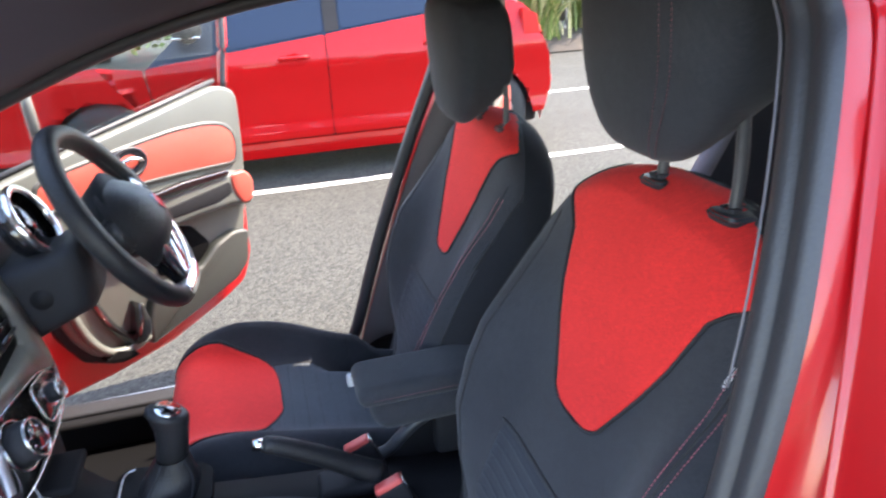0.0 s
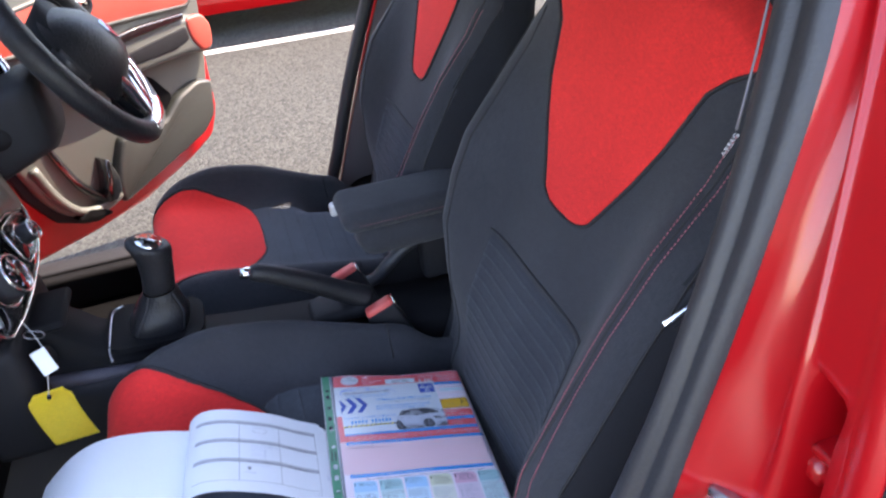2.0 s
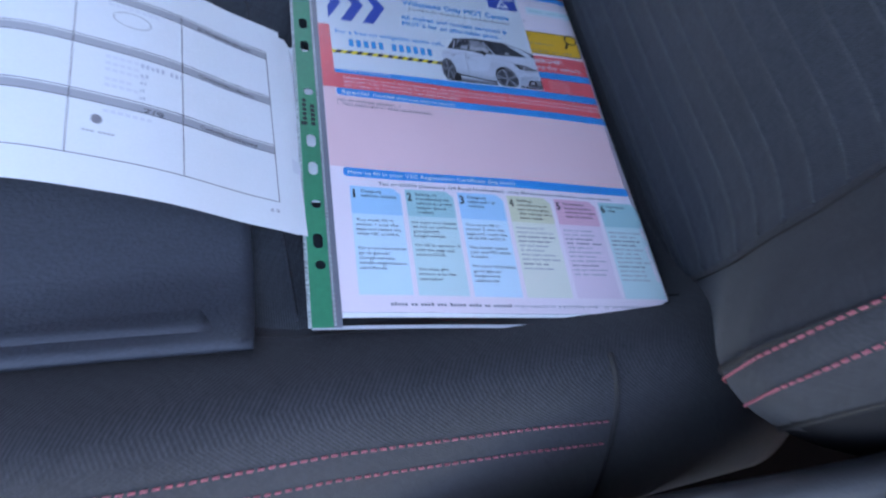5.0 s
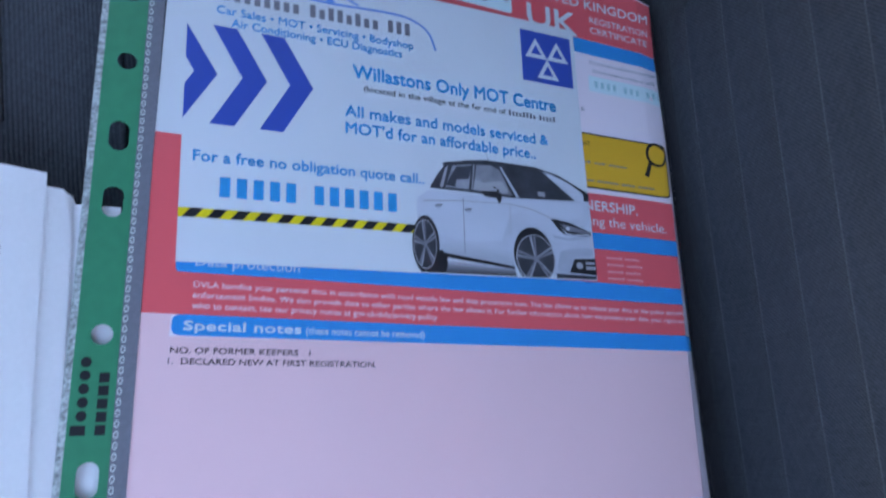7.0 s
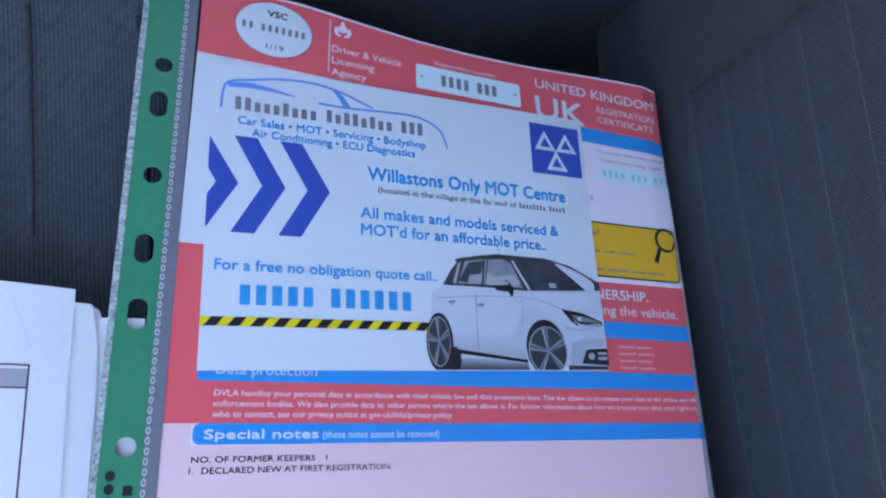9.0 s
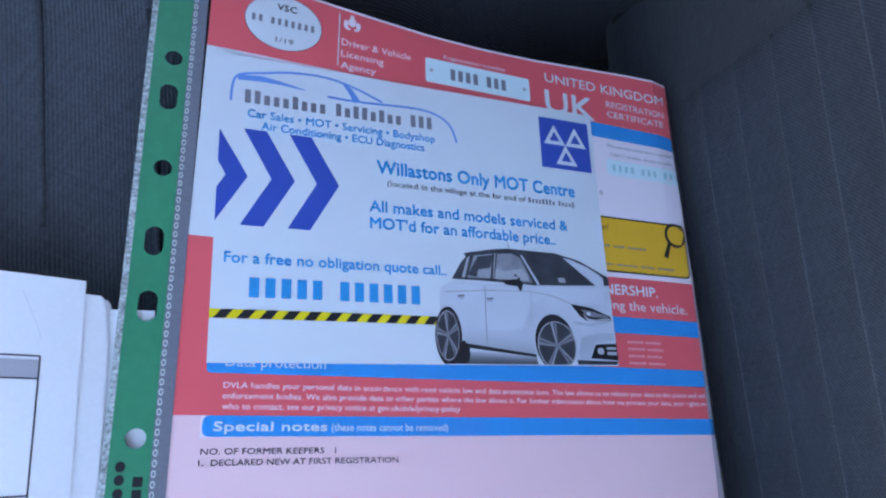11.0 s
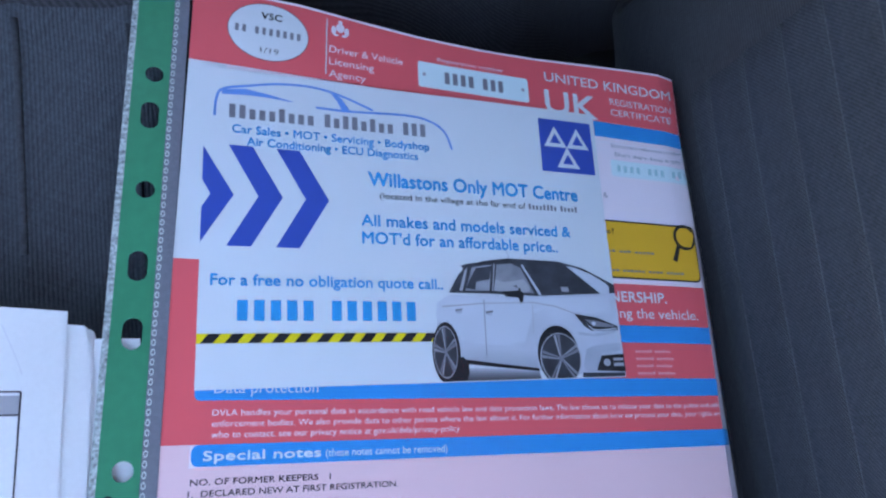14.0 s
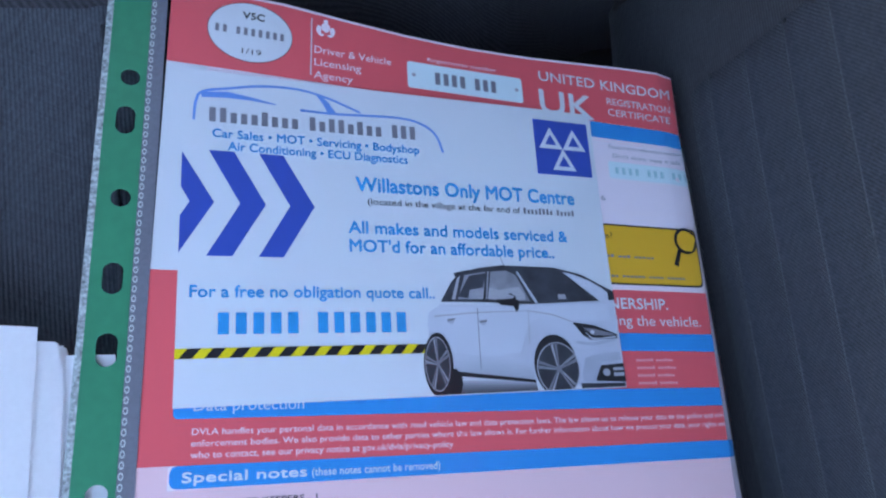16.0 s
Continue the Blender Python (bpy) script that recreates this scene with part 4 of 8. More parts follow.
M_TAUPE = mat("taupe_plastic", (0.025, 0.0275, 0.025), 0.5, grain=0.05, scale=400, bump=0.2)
door = thing("open_door", "open red front door with grey-beige lining and coral red insert", "car door")


def door_plate(name, pts, n0, n1, mtl, parent, label="", bevel=0.0):
    bm = poly_prism(pts, n0, n1, lambda u, v, w: dm(u, v, w))
    if bevel:
        top = [e for e in bm.edges if all(abs((v.co - DOOR_O).dot(DOOR_N) - n1) < 1e-5 for v in e.verts)]
        bmesh.ops.bevel(bm, geom=top, offset=bevel, segments=3, profile=0.5, affect="EDGES")
    return part(name, bm, mtl, parent, label, smooth=bool(bevel))


def rounded(pts, r=0.03, n=5):
    """An outline with its corners rounded."""
    out = []
    k = len(pts)
    for i in range(k):
        p, a, b = Vector(pts[i]), Vector(pts[i - 1]), Vector(pts[(i + 1) % k])
        rr = min(r, (a - p).length * 0.45, (b - p).length * 0.45)
        s, e = p + (a - p).normalized() * rr, p + (b - p).normalized() * rr
        for j in range(n + 1):
            t = j / n
            out.append(tuple((1 - t) ** 2 * s + 2 * t * (1 - t) * p + t * t * e))
    return out


LOWER = [(0.03, 0.29), (0.12, 0.25), (0.40, 0.235), (0.62, 0.240), (0.86, 0.293), (0.965, 0.330), (1.012, 0.42), (1.03, 0.70), (1.045, 0.96), (1.035, 1.03), (0.70, 0.985), (0.42, 0.94), (0.06, 0.885), (0.02, 0.60)]
door_plate("door_skin", rounded(LOWER, 0.03), -0.075, -0.012, M_PAINT, door, "glossy red painted door shell", 0.012)
TRIM = [(0.262, 0.52), (0.295, 0.41), (0.345, 0.335), (0.43, 0.297), (0.52, 0.300), (0.70, 0.340), (0.88, 0.380), (0.945, 0.43), (0.972, 0.53), (1.0, 0.64), (1.022, 0.76), (1.034, 0.92), (1.036, 1.02), (0.96, 1.05), (0.70, 1.002), (0.42, 0.955), (0.14, 0.90), (0.13, 0.70), (0.24, 0.62)]
lin = door_plate("door_lining", rounded(TRIM, 0.05), -0.012, 0.022, M_BEIGE, door, "grey-beige plastic door lining", 0.012)
# window frame
fpts = [dm(1.030, 1.03, -0.035), dm(1.068, 1.20, -0.04), dm(1.092, 1.33, -0.055), dm(1.07, 1.38, -0.065), dm(0.90, 1.375, -0.07), dm(0.62, 1.315, -0.06), dm(0.33, 1.19, -0.05), dm(0.08, 0.98, -0.04)]
part("window_frame", tube(bez(fpts, 60), 0.017, 8), M_PAINT, door, "red painted window frame")
part("frame_rubber", tube([p + DOOR_N * 0.016 - DOOR_S * 0.012 for p in bez(fpts, 60)], 0.010, 8), M_RUBBER, door, "black rubber window channel")
gl = door_plate("window", [(0.40, 0.935), (1.025, 1.03), (1.064, 1.20), (1.082, 1.33), (1.06, 1.37), (0.90, 1.365), (0.62, 1.305), (0.40, 1.215)], -0.042, -0.038, M_GLASS, door, "clear side window with dried smears")
gl.visible_shadow = False
gq = door_plate("quarter_window", [(0.10, 0.885), (0.365, 0.935), (0.365, 1.195), (0.33, 1.175)], -0.042, -0.038, M_GLASS, door, "small clear quarter window")
gq.visible_shadow = False
part("divider", tube([dm(0.382, 0.935, -0.035), dm(0.382, 1.215, -0.05)], 0.014, 8), M_BEIGE, door, "grey-beige window divider")
part("sill_rubber", tube([dm(0.10, 0.90, -0.02), dm(0.42, 0.96, -0.02), dm(0.70, 1.008, -0.02), dm(0.98, 1.058, -0.02)], 0.009, 8), M_RUBBER, door)
# coral insert, recessed under a moulded border
INS = [(0.40, 0.808), (0.62, 0.812), (0.80, 0.800), (0.975, 0.785), (0.992, 0.83), (0.988, 0.885), (0.95, 0.922), (0.88, 0.938), (0.76, 0.942), (0.60, 0.930), (0.40, 0.910), (0.30, 0.89), (0.30, 0.815)]
door_plate("insert", rounded(INS, 0.035), 0.015, 0.030, M_DOOR_RED, lin, "coral red cloth-look door insert", 0.008)
part("insert_border", tube([dm(u, v, 0.023) for u, v in rounded(INS, 0.035)], 0.009, 6, True), mat("taupe_border", (0.050, 0.048, 0.043), 0.45), lin)
# door release in its dished cup
bm = bmesh.new()
grid(bm, lambda u, v: dm(0.585 + (0.012 + 0.045 * v) * math.cos(2 * math.pi * u), 0.885 + (0.008 + 0.034 * v) * math.sin(2 * math.pi * u), 0.034 - 0.012 * (1 - v) ** 2), 30, 5, closed_u=True)
part("handle_cup", bm, M_PLASTIC, lin, "dark dished handle cup")
part("handle_rim", tube([dm(0.585 + 0.057 * math.cos(a), 0.885 + 0.042 * math.sin(a), 0.033) for a in (2 * math.pi * i / 36 for i in range(36))], 0.005, 6, True), M_COVER, lin, "dark bezel")
part("door_handle", tube(bez([dm(0.555, 0.888, 0.036), dm(0.58, 0.897, 0.046), dm(0.61, 0.892, 0.044), dm(0.625, 0.882, 0.036)], 12), [0.006] * 13, 8), M_CHROME, lin, "satin chrome release lever")
# armrest with switch panel, grip well and coral end
ARM = [(0.40, 0.735), (0.60, 0.775), (0.80, 0.778), (0.95, 0.765), (1.0, 0.735), (1.003, 0.66), (0.98, 0.635), (0.90, 0.655), (0.75, 0.66), (0.55, 0.655), (0.42, 0.67)]
arm = door_plate("armrest", rounded(ARM, 0.03), 0.02, 0.075, M_BEIGE, lin, "moulded grey-beige armrest", 0.018)
door_plate("switch_panel", rounded([(0.50, 0.775), (0.72, 0.790), (0.90, 0.782), (0.90, 0.764), (0.72, 0.762), (0.52, 0.748)], 0.01), 0.06, 0.082, M_GLOSS, arm, "gloss black window switch panel", 0.004)
door_plate("grip_well", rounded([(0.60, 0.725), (0.90, 0.742), (0.905, 0.70), (0.84, 0.685), (0.61, 0.69)], 0.012), 0.066, 0.078, M_PLASTIC, arm, "dark recessed grip well", 0.004)
door_plate("arm_end", rounded([(0.905, 0.765), (0.975, 0.762), (1.0, 0.72), (0.99, 0.655), (0.945, 0.645), (0.91, 0.70)], 0.02), 0.06, 0.080, M_DOOR_RED, arm, "coral red armrest end", 0.008)
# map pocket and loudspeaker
# the pocket is not hollow: black colour gives the shade inside it
door_plate("pocket", rounded([(0.60, 0.615), (0.68, 0.648), (0.755, 0.625), (0.815, 0.540), (0.75, 0.480), (0.60, 0.50)], 0.02), 0.016, 0.028, M_CARPET, lin, "map pocket opening, its inner shade drawn as a black plate", 0.004)
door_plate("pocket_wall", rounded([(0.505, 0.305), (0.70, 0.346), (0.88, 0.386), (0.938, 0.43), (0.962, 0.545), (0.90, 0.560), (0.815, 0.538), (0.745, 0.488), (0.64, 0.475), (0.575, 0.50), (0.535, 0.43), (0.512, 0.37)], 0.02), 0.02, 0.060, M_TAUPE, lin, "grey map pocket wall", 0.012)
# shadow along the lining's lower side, put in as a black plate
door_plate("lining_side", rounded([(0.232, 0.58), (0.258, 0.44), (0.312, 0.335), (0.40, 0.280), (0.48, 0.283), (0.48, 0.31), (0.32, 0.42), (0.28, 0.58)], 0.012), -0.012, 0.006, M_PLASTIC, lin, "black plate standing for the shade on the lining's side", 0.004)
bm = bmesh.new()
tube(bez([dm(0.362, 0.560, 0.026), dm(0.378, 0.495, 0.028), dm(0.402, 0.425, 0.030), dm(0.432, 0.378, 0.032), dm(0.462, 0.348, 0.034)], 24), [0.010 + 0.006 * i / 24 for i in range(25)], 10, bm=bm)
part("groove", bm, M_GLOSS, lin, "dark shiny groove round the bottle holder")
door_plate("bottle_fin", [(0.452, 0.342), (0.470, 0.40), (0.487, 0.470), (0.497, 0.462), (0.512, 0.405), (0.505, 0.36), (0.48, 0.338)], 0.02, 0.075, M_GLOSS, lin, "dark pointed divider", 0.008)
part("holder_rim", tube(bez([dm(0.300, 0.52, 0.028), dm(0.325, 0.42, 0.034), dm(0.370, 0.350, 0.038), dm(0.44, 0.325, 0.040), dm(0.51, 0.338, 0.042)], 24), 0.014, 10), M_BEIGE, lin, "rounded grey-beige bottle holder rim")
# solid black plate; its colour stands for the shade in the slot
door_plate("slot", rounded([(0.350, 0.330), (0.40, 0.300), (0.462, 0.300), (0.44, 0.324), (0.39, 0.345)], 0.01), 0.02, 0.056, M_CARPET, lin, "slot opening, its inner shade drawn as a black plate", 0.003)

# rear driver-side door, also open
RO, RS, RN = Vector((0.56, 1.13, 0)), Vector((0.45, 0.893, 0)), Vector((0.893, -0.45, 0))
rdoor = thing("open_door", "open red rear door with grey-beige lining", "car door")


def rm(s, z, n):
    return RO + RS * s + RN * n + Vector((0, 0, z))


for nm, pts, n0, n1, mt, lb in (("door_skin", [(0.0, 0.30), (0.55, 0.32), (0.75, 0.62), (0.82, 1.03), (0.0, 1.02)], -0.07, 0.0, M_PAINT, "red painted door shell"),
                                ("door_lining", [(0.05, 0.36), (0.52, 0.38), (0.70, 0.65), (0.78, 1.05), (0.04, 1.04)], 0.001, 0.03, M_BEIGE, "grey-beige plastic door lining"),
                                ("insert", [(0.12, 0.80), (0.70, 0.80), (0.73, 0.95), (0.12, 0.95)], 0.028, 0.036, M_DOOR_RED, "coral red insert"),
                                ("armrest", [(0.10, 0.68), (0.62, 0.68), (0.66, 0.76), (0.10, 0.76)], 0.028, 0.08, M_BEIGE, "moulded armrest")):
    bm = poly_prism(rounded(pts, 0.03), n0, n1, lambda u, v, w: rm(u, v, w))
    part(nm, bm, mt, rdoor, lb, smooth=False)
part("window_frame", tube(bez([rm(0.03, 1.03, -0.03), rm(0.02, 1.36, -0.06), rm(0.45, 1.37, -0.06), rm(0.74, 1.25, -0.05), rm(0.80, 1.04, -0.03)], 40), 0.018, 8), M_PAINT, rdoor, "red painted window frame")

# ---- dashboard ----
dash = thing("dashboard", "black dashboard with gloss black centre panel and chrome edging", "dashboard")
DP = [(-0.40, 0.50), (-0.385, 0.60), (-0.40, 0.72), (-0.45, 0.80), (-0.47, 0.90), (-0.50, 0.97), (-0.58, 1.00), (-0.80, 1.00), (-1.02, 0.985), (-1.02, 0.50)]
bm = bmesh.new()
grid(bm, lambda u, v: (DP[round(u * 9) % 10][0] - 0.10 * sstep(0.30, 0.05, 1 - abs(2 * v - 1)) * (1 if round(u * 9) < 7 else 0) - (0.09 if round(u * 9) < 5 else 0.03) - (0.17 * sstep(0.14, 0.24, (2 * v - 1) * 0.70) if round(u * 9) < 4 else 0), CAR_Y + (2 * v - 1) * 0.70, DP[round(u * 9) % 10][1]), 9, 40)
bmesh.ops.recalc_face_normals(bm, faces=bm.faces)
bmesh.ops.solidify(bm, geom=bm.faces[:], thickness=0.012)
part("dash_panel", bm, M_SOFT, dash, "dark soft plastic dashboard moulding")
# passenger-side lower edge and glovebox
part("glovebox", rbox((-0.62, -0.36, 0.53), (-0.475, 0.17, 0.76), 0.02, 4, None), M_DEEP, dash, "black plastic glovebox lid")
# gloss centre stack, leaning back
SO, SU, SV = Vector((-0.385, 0.305, 0.715)), Vector((0, 1, 0)), Vector((-0.34, 0, 0.94))
SN = Vector((0.94, 0, 0.34))


def sm(u, v, n):
    return SO + SU * u + SV * v + SN * n


def stack_plate(name, pts, n0, n1, mtl, parent, label="", bevel=0.004):
    bm = poly_prism(pts, n0, n1, lambda u, v, w: sm(u, v, w))
    bmesh.ops.bevel(bm, geom=[e for e in bm.edges if all(abs((x.co - SO).dot(SN) - n1) < 1e-5 for x in e.verts)], offset=bevel, segments=2, affect="EDGES")
    return part(name, bm, mtl, parent, label)


OUT = rounded([(-0.122, 0.050), (-0.108, 0.022), (-0.05, 0.013), (0.012, 0.011), (0.094, 0.015), (0.164, 0.028), (0.203, 0.068), (0.224, 0.118), (0.246, 0.19), (0.25, 0.32), (-0.135, 0.32), (-0.13, 0.14)], 0.02, 5)
stack = stack_plate("centre_panel", OUT, -0.05, 0.0, M_GLOSS, dash, "gloss black centre panel")
part("chrome_edge", tube([sm(u, v, 0.001) for u, v in OUT], 0.0024, 8, True), M_CHROME, stack, "thin chrome edging")
M_TAUPE_METAL = mat("taupe_metallic", (0.21, 0.20, 0.17), 0.34, metal=0.5, grain=0.03, scale=300)
BEZ = rounded([(-0.030, 0.118), (0.060, 0.106), (0.130, 0.096), (0.186, 0.072), (0.206, 0.078), (0.222, 0.120), (0.243, 0.19), (0.246, 0.31), (0.206, 0.31), (0.196, 0.19), (0.160, 0.146), (0.06, 0.142), (-0.030, 0.144)], 0.012, 4)
bezel = stack_plate("bezel", BEZ, 0.0, 0.007, M_TAUPE_METAL, stack, "satin taupe bezel")
part("bezel_line", tube([sm(u, v, 0.0075) for u, v in ((-0.026, 0.118), (0.06, 0.107), (0.13, 0.097), (0.175, 0.078))], 0.0016, 6), M_CHROME, bezel, "fine chrome line")
SUB = rounded([(0.070, 0.030), (0.118, 0.026), (0.158, 0.036), (0.180, 0.062), (0.160, 0.084), (0.085, 0.094)], 0.018, 5)
sub = stack_plate("control_panel", SUB, 0.0, 0.004, mat("brown_gloss", (0.030, 0.022, 0.018), 0.12, coat=1.0), stack, "brown-black gloss control panel", 0.002)
part("panel_line", tube([sm(u, v, 0.0042) for u, v in SUB], 0.0012, 6, True), M_CHROME, sub, "fine chrome line")
for u0 in (-0.112, -0.040, 0.032, 0.104):
    vent = stack_plate("air_vent", rounded([(u0, 0.158), (u0 + 0.064, 0.158), (u0 + 0.066, 0.285), (u0, 0.285)], 0.008), 0.0, 0.006, M_PLASTIC, dash, "black air vent")
    for k in range(6):
        z = 0.168 + 0.019 * k
        stack_plate("slat", [(u0 + 0.005, z), (u0 + 0.058, z), (u0 + 0.058, z + 0.006), (u0 + 0.005, z + 0.006)], 0.004, 0.013, M_GLOSS, vent, "", 0.001)
    stack_plate("vent_tab", rounded([(u0 + 0.024, 0.215), (u0 + 0.040, 0.215), (u0 + 0.038, 0.232), (u0 + 0.026, 0.232)], 0.004), 0.012, 0.020, M_CHROME, vent, "small bright vent tab", 0.002)
for u, v, r, h in ((-0.023, 0.066, 0.034, 0.030), (0.126, 0.056, 0.017, 0.024)):
    bm = bmesh.new()
    cyl(bm, sm(u, v, 0.0), sm(u, v, h), r, r * 0.88, 36)
    kn = part("control_knob", bm, M_SOFT, dash, "black rotary control")
    part("knob_ring", tube([sm(u + r * 0.86 * math.cos(a), v + r * 0.86 * math.sin(a), h) for a in (2 * math.pi * i / 36 for i in range(36))], 0.0022, 6, True), M_CHROME, kn, "chrome ring")
    part("knob_foot", tube([sm(u + r * 1.14 * math.cos(a), v + r * 1.14 * math.sin(a), 0.003) for a in (2 * math.pi * i / 36 for i in range(36))], 0.0020, 6, True), M_CHROME, kn, "chrome ring")
    bm = bmesh.new()
    cyl(bm, sm(u, v, h - 0.002), sm(u, v, h + 0.0015), r * 0.80, r * 0.76, 32)
    face = part("knob_face", bm, M_GLOSS, kn, "gloss black knob face")
    for k in range(7):
        a = radians(30 + 40 * k)
        bm = bmesh.new()
        cyl(bm, sm(u + r * 0.55 * math.cos(a), v + r * 0.55 * math.sin(a), h), sm(u + r * 0.55 * math.cos(a), v + r * 0.55 * math.sin(a), h + 0.0022), r * 0.055, None, 8)
        part("mark", bm, M_CHROME, face)
# highlight on the panel's left, put in as a pale bluish bar
stack_plate("display_bar", rounded([(-0.114, 0.046), (-0.100, 0.040), (-0.045, 0.104), (-0.060, 0.114)], 0.003), 0.0, 0.006, mat("highlight_silver", (0.62, 0.64, 0.68), 0.25, metal=0.6), stack, "blue-white highlight drawn as a silver bar", 0.001)
bm = bmesh.new()
cyl(bm, sm(-0.075, -0.045, -0.02), sm(-0.075, -0.045, 0.0), 0.017, 0.016, 24)
part("power_socket", bm, M_PLASTIC, dash, "round power socket")
part("stack_base", rbox((-0.50, 0.19, 0.52), (-0.395, 0.42, 0.72), 0.02), M_PLASTIC, dash)

# instrument pod with chrome ring
pod = thing("instrument_cluster", "round instrument dial with broad chrome ring in a black pod", "instrument")
PC = Vector((-0.413, 0.712, 1.000))
PX, PY = Vector((0, 1, 0)), Vector((-0.42, 0, 0.907))
PN = Vector((0.907, 0, 0.42))
for dy, r in ((-0.072, 0.066),):
    c = PC + PX * dy
    part("chrome_ring", tube([c + PX * r * math.cos(a) + PY * r * math.sin(a) for a in (2 * math.pi * i / 40 for i in range(40))], 0.008, 8, True), M_CHROME, pod, "broad chrome ring")
    bm = bmesh.new()
    cyl(bm, c - PN * 0.04, c - PN * 0.005, r * 0.8, r, 36)
    part("dial", bm, M_GLOSS, pod, "dark dial face")
part("pod_body", rbox((-0.62, 0.56, 0.82), (-0.475, 0.86, 0.985), 0.03), M_SOFT, pod)

# steering wheel and column
WC = Vector((-0.268, 0.643, 0.985))
WT = radians(29)
WX, WY, WN = Vector((0, 1, 0)), Vector((-math.sin(WT), 0, math.cos(WT))), Vector((math.cos(WT), 0, math.sin(WT)))
WR = 0.178


def wm(x, y, n=0.0):
    return WC + WX * x + WY * y + WN * n


swheel = thing("steering_wheel", "black leather steering wheel with chrome lower spoke and airbag hub", "steering wheel")


def rim_pt(a):
    flat = 1 - 0.05 * math.exp(-((a + math.pi / 2) / 0.35) ** 2)
    return wm(WR * math.cos(a) * 1.0, WR * math.sin(a) * flat)


bm = tube([rim_pt(-math.pi + 2 * math.pi * i / 72) for i in range(72)], 0.0205, 14, True)
part("rim", bm, M_LEATHER, swheel, "black stitched leather rim")
stitches([rim_pt(-math.pi + 2 * math.pi * i / 120) - (rim_pt(-math.pi + 2 * math.pi * i / 120) - WC).normalized() * 0.0196 for i in range(121)], "stitching", swheel, 0.006, 0.0008, mat("grey_thread", (0.2, 0.18, 0.18), 0.7))
bm = bmesh.new()


def hub(u, v):
    a = 2 * math.pi * u
    rr = 0.102 * (abs(math.cos(a)) ** 3 + abs(math.sin(a)) ** 3) ** (-1 / 3)
    rr *= 1 - 0.15 * max(0, -math.sin(a))
    return wm(rr * v * math.cos(a), rr * v * math.sin(a) * 0.92 - 0.022, 0.004 + 0.062 * (1 - v ** 2.4))


grid(bm, hub, 44, 10, closed_u=True)
bmesh.ops.remove_doubles(bm, verts=bm.verts, dist=0.0003)
hb = part("airbag_hub", bm, M_LEATHER, swheel, "domed black airbag cover")
bm = bmesh.new()
cyl(bm, wm(0, 0, -0.06), wm(0, 0, 0.016), 0.06, 0.088, 36)
part("hub_back", bm, M_PLASTIC, swheel)
bm = poly_prism([(0, 0.020), (0.012, 0), (0, -0.020), (-0.012, 0)], 0.062, 0.0685, lambda u, v, w: wm(u, v - 0.012, w))
part("emblem", bm, M_CHROME, hb, "plain chrome diamond emblem", smooth=False)
for sgn in (-1, 1):
    bm = bmesh.new()
    bm = poly_prism([(sgn * 0.06, 0.030), (sgn * 0.172, 0.026), (sgn * 0.172, -0.022), (sgn * 0.06, -0.050)], -0.010, 0.012, lambda u, v, w: wm(u, v, w))
    bmesh.ops.bevel(bm, geom=bm.edges[:], offset=0.006, segments=2, affect="EDGES")
    sp = part("spoke", bm, M_PLASTIC, swheel, "black side spoke")
    cp = bez([wm(sgn * 0.060, 0.020, 0.030), wm(sgn * 0.10, 0.018, 0.024), wm(sgn * 0.155, 0.03, 0.006)], 14)
    if sgn > 0:
        part("chrome_blade", tube(cp, 0.008, 8), M_CHROME, sp, "satin chrome blade")
for sgn in (-1, 1):
    cp = bez([wm(sgn * 0.055, -0.045, 0.030), wm(sgn * 0.038, -0.10, 0.020), wm(sgn * 0.016, -0.165, 0.006)], 16)
    part("chrome_blade", tube(cp, [0.009 + 0.004 * math.sin(math.pi * i / (len(cp) - 1)) for i in range(len(cp))], 10), M_CHROME, swheel, "satin chrome lower spoke blade")
arc = [rim_pt(-math.pi / 2 + radians(d)) for d in range(-24, 25, 3)]
part("rim_insert", tube([p + WN * 0.010 for p in arc], [0.0125 + 0.004 * math.cos(math.pi * (i / 16 - 0.5)) for i in range(17)], 12), M_CHROME, swheel, "chrome insert at the bottom of the rim")
far = [rim_pt(radians(d)) for d in range(-72, 9, 4)]
part("rim_trim", tube([p + (WC - p).normalized() * 0.013 + WN * 0.014 for p in far], [0.003 + 0.005 * math.sin(math.pi * i / 20) for i in range(21)], 8), M_CHROME, swheel, "satin chrome strip along the rim")
bm = poly_prism([(-0.065, -0.075), (0.065, -0.075), (0.040, -0.165), (-0.040, -0.165)], -0.004, 0.010, lambda u, v, w: wm(u, v, w))
part("lower_spoke", bm, M_GLOSS, swheel, "gloss black lower spoke", smooth=False)
column = thing("steering_column", "black plastic steering column shroud with ignition plug", "steering column")
bm = bmesh.new()
A0, A1 = Vector((-0.34, 0.643, 0.905)), Vector((-0.56, 0.643, 0.83))


def shroud(u, v):
    a = 2 * math.pi * u
    c = A0.lerp(A1, v)
    q = lambda t: math.copysign(abs(t) ** 0.45, t)
    k = 1 + 0.25 * v
    return c + Vector((0, 0.085 * k * q(math.cos(a)), 0.066 * k * q(math.sin(a))))


grid(bm, shroud, 40, 8, closed_u=True)
bmesh.ops.holes_fill(bm, edges=[e for e in bm.edges if e.is_boundary], sides=60)
bmesh.ops.recalc_face_normals(bm, faces=bm.faces)
part("shroud", bm, M_SOFT, column, "black plastic shroud")
bm = bmesh.new()
cyl(bm, (-0.41, 0.57, 0.885), (-0.41, 0.548, 0.885), 0.020, 0.018, 24)
part("ignition_plug", bm, M_PLASTIC, column, "round black plug")

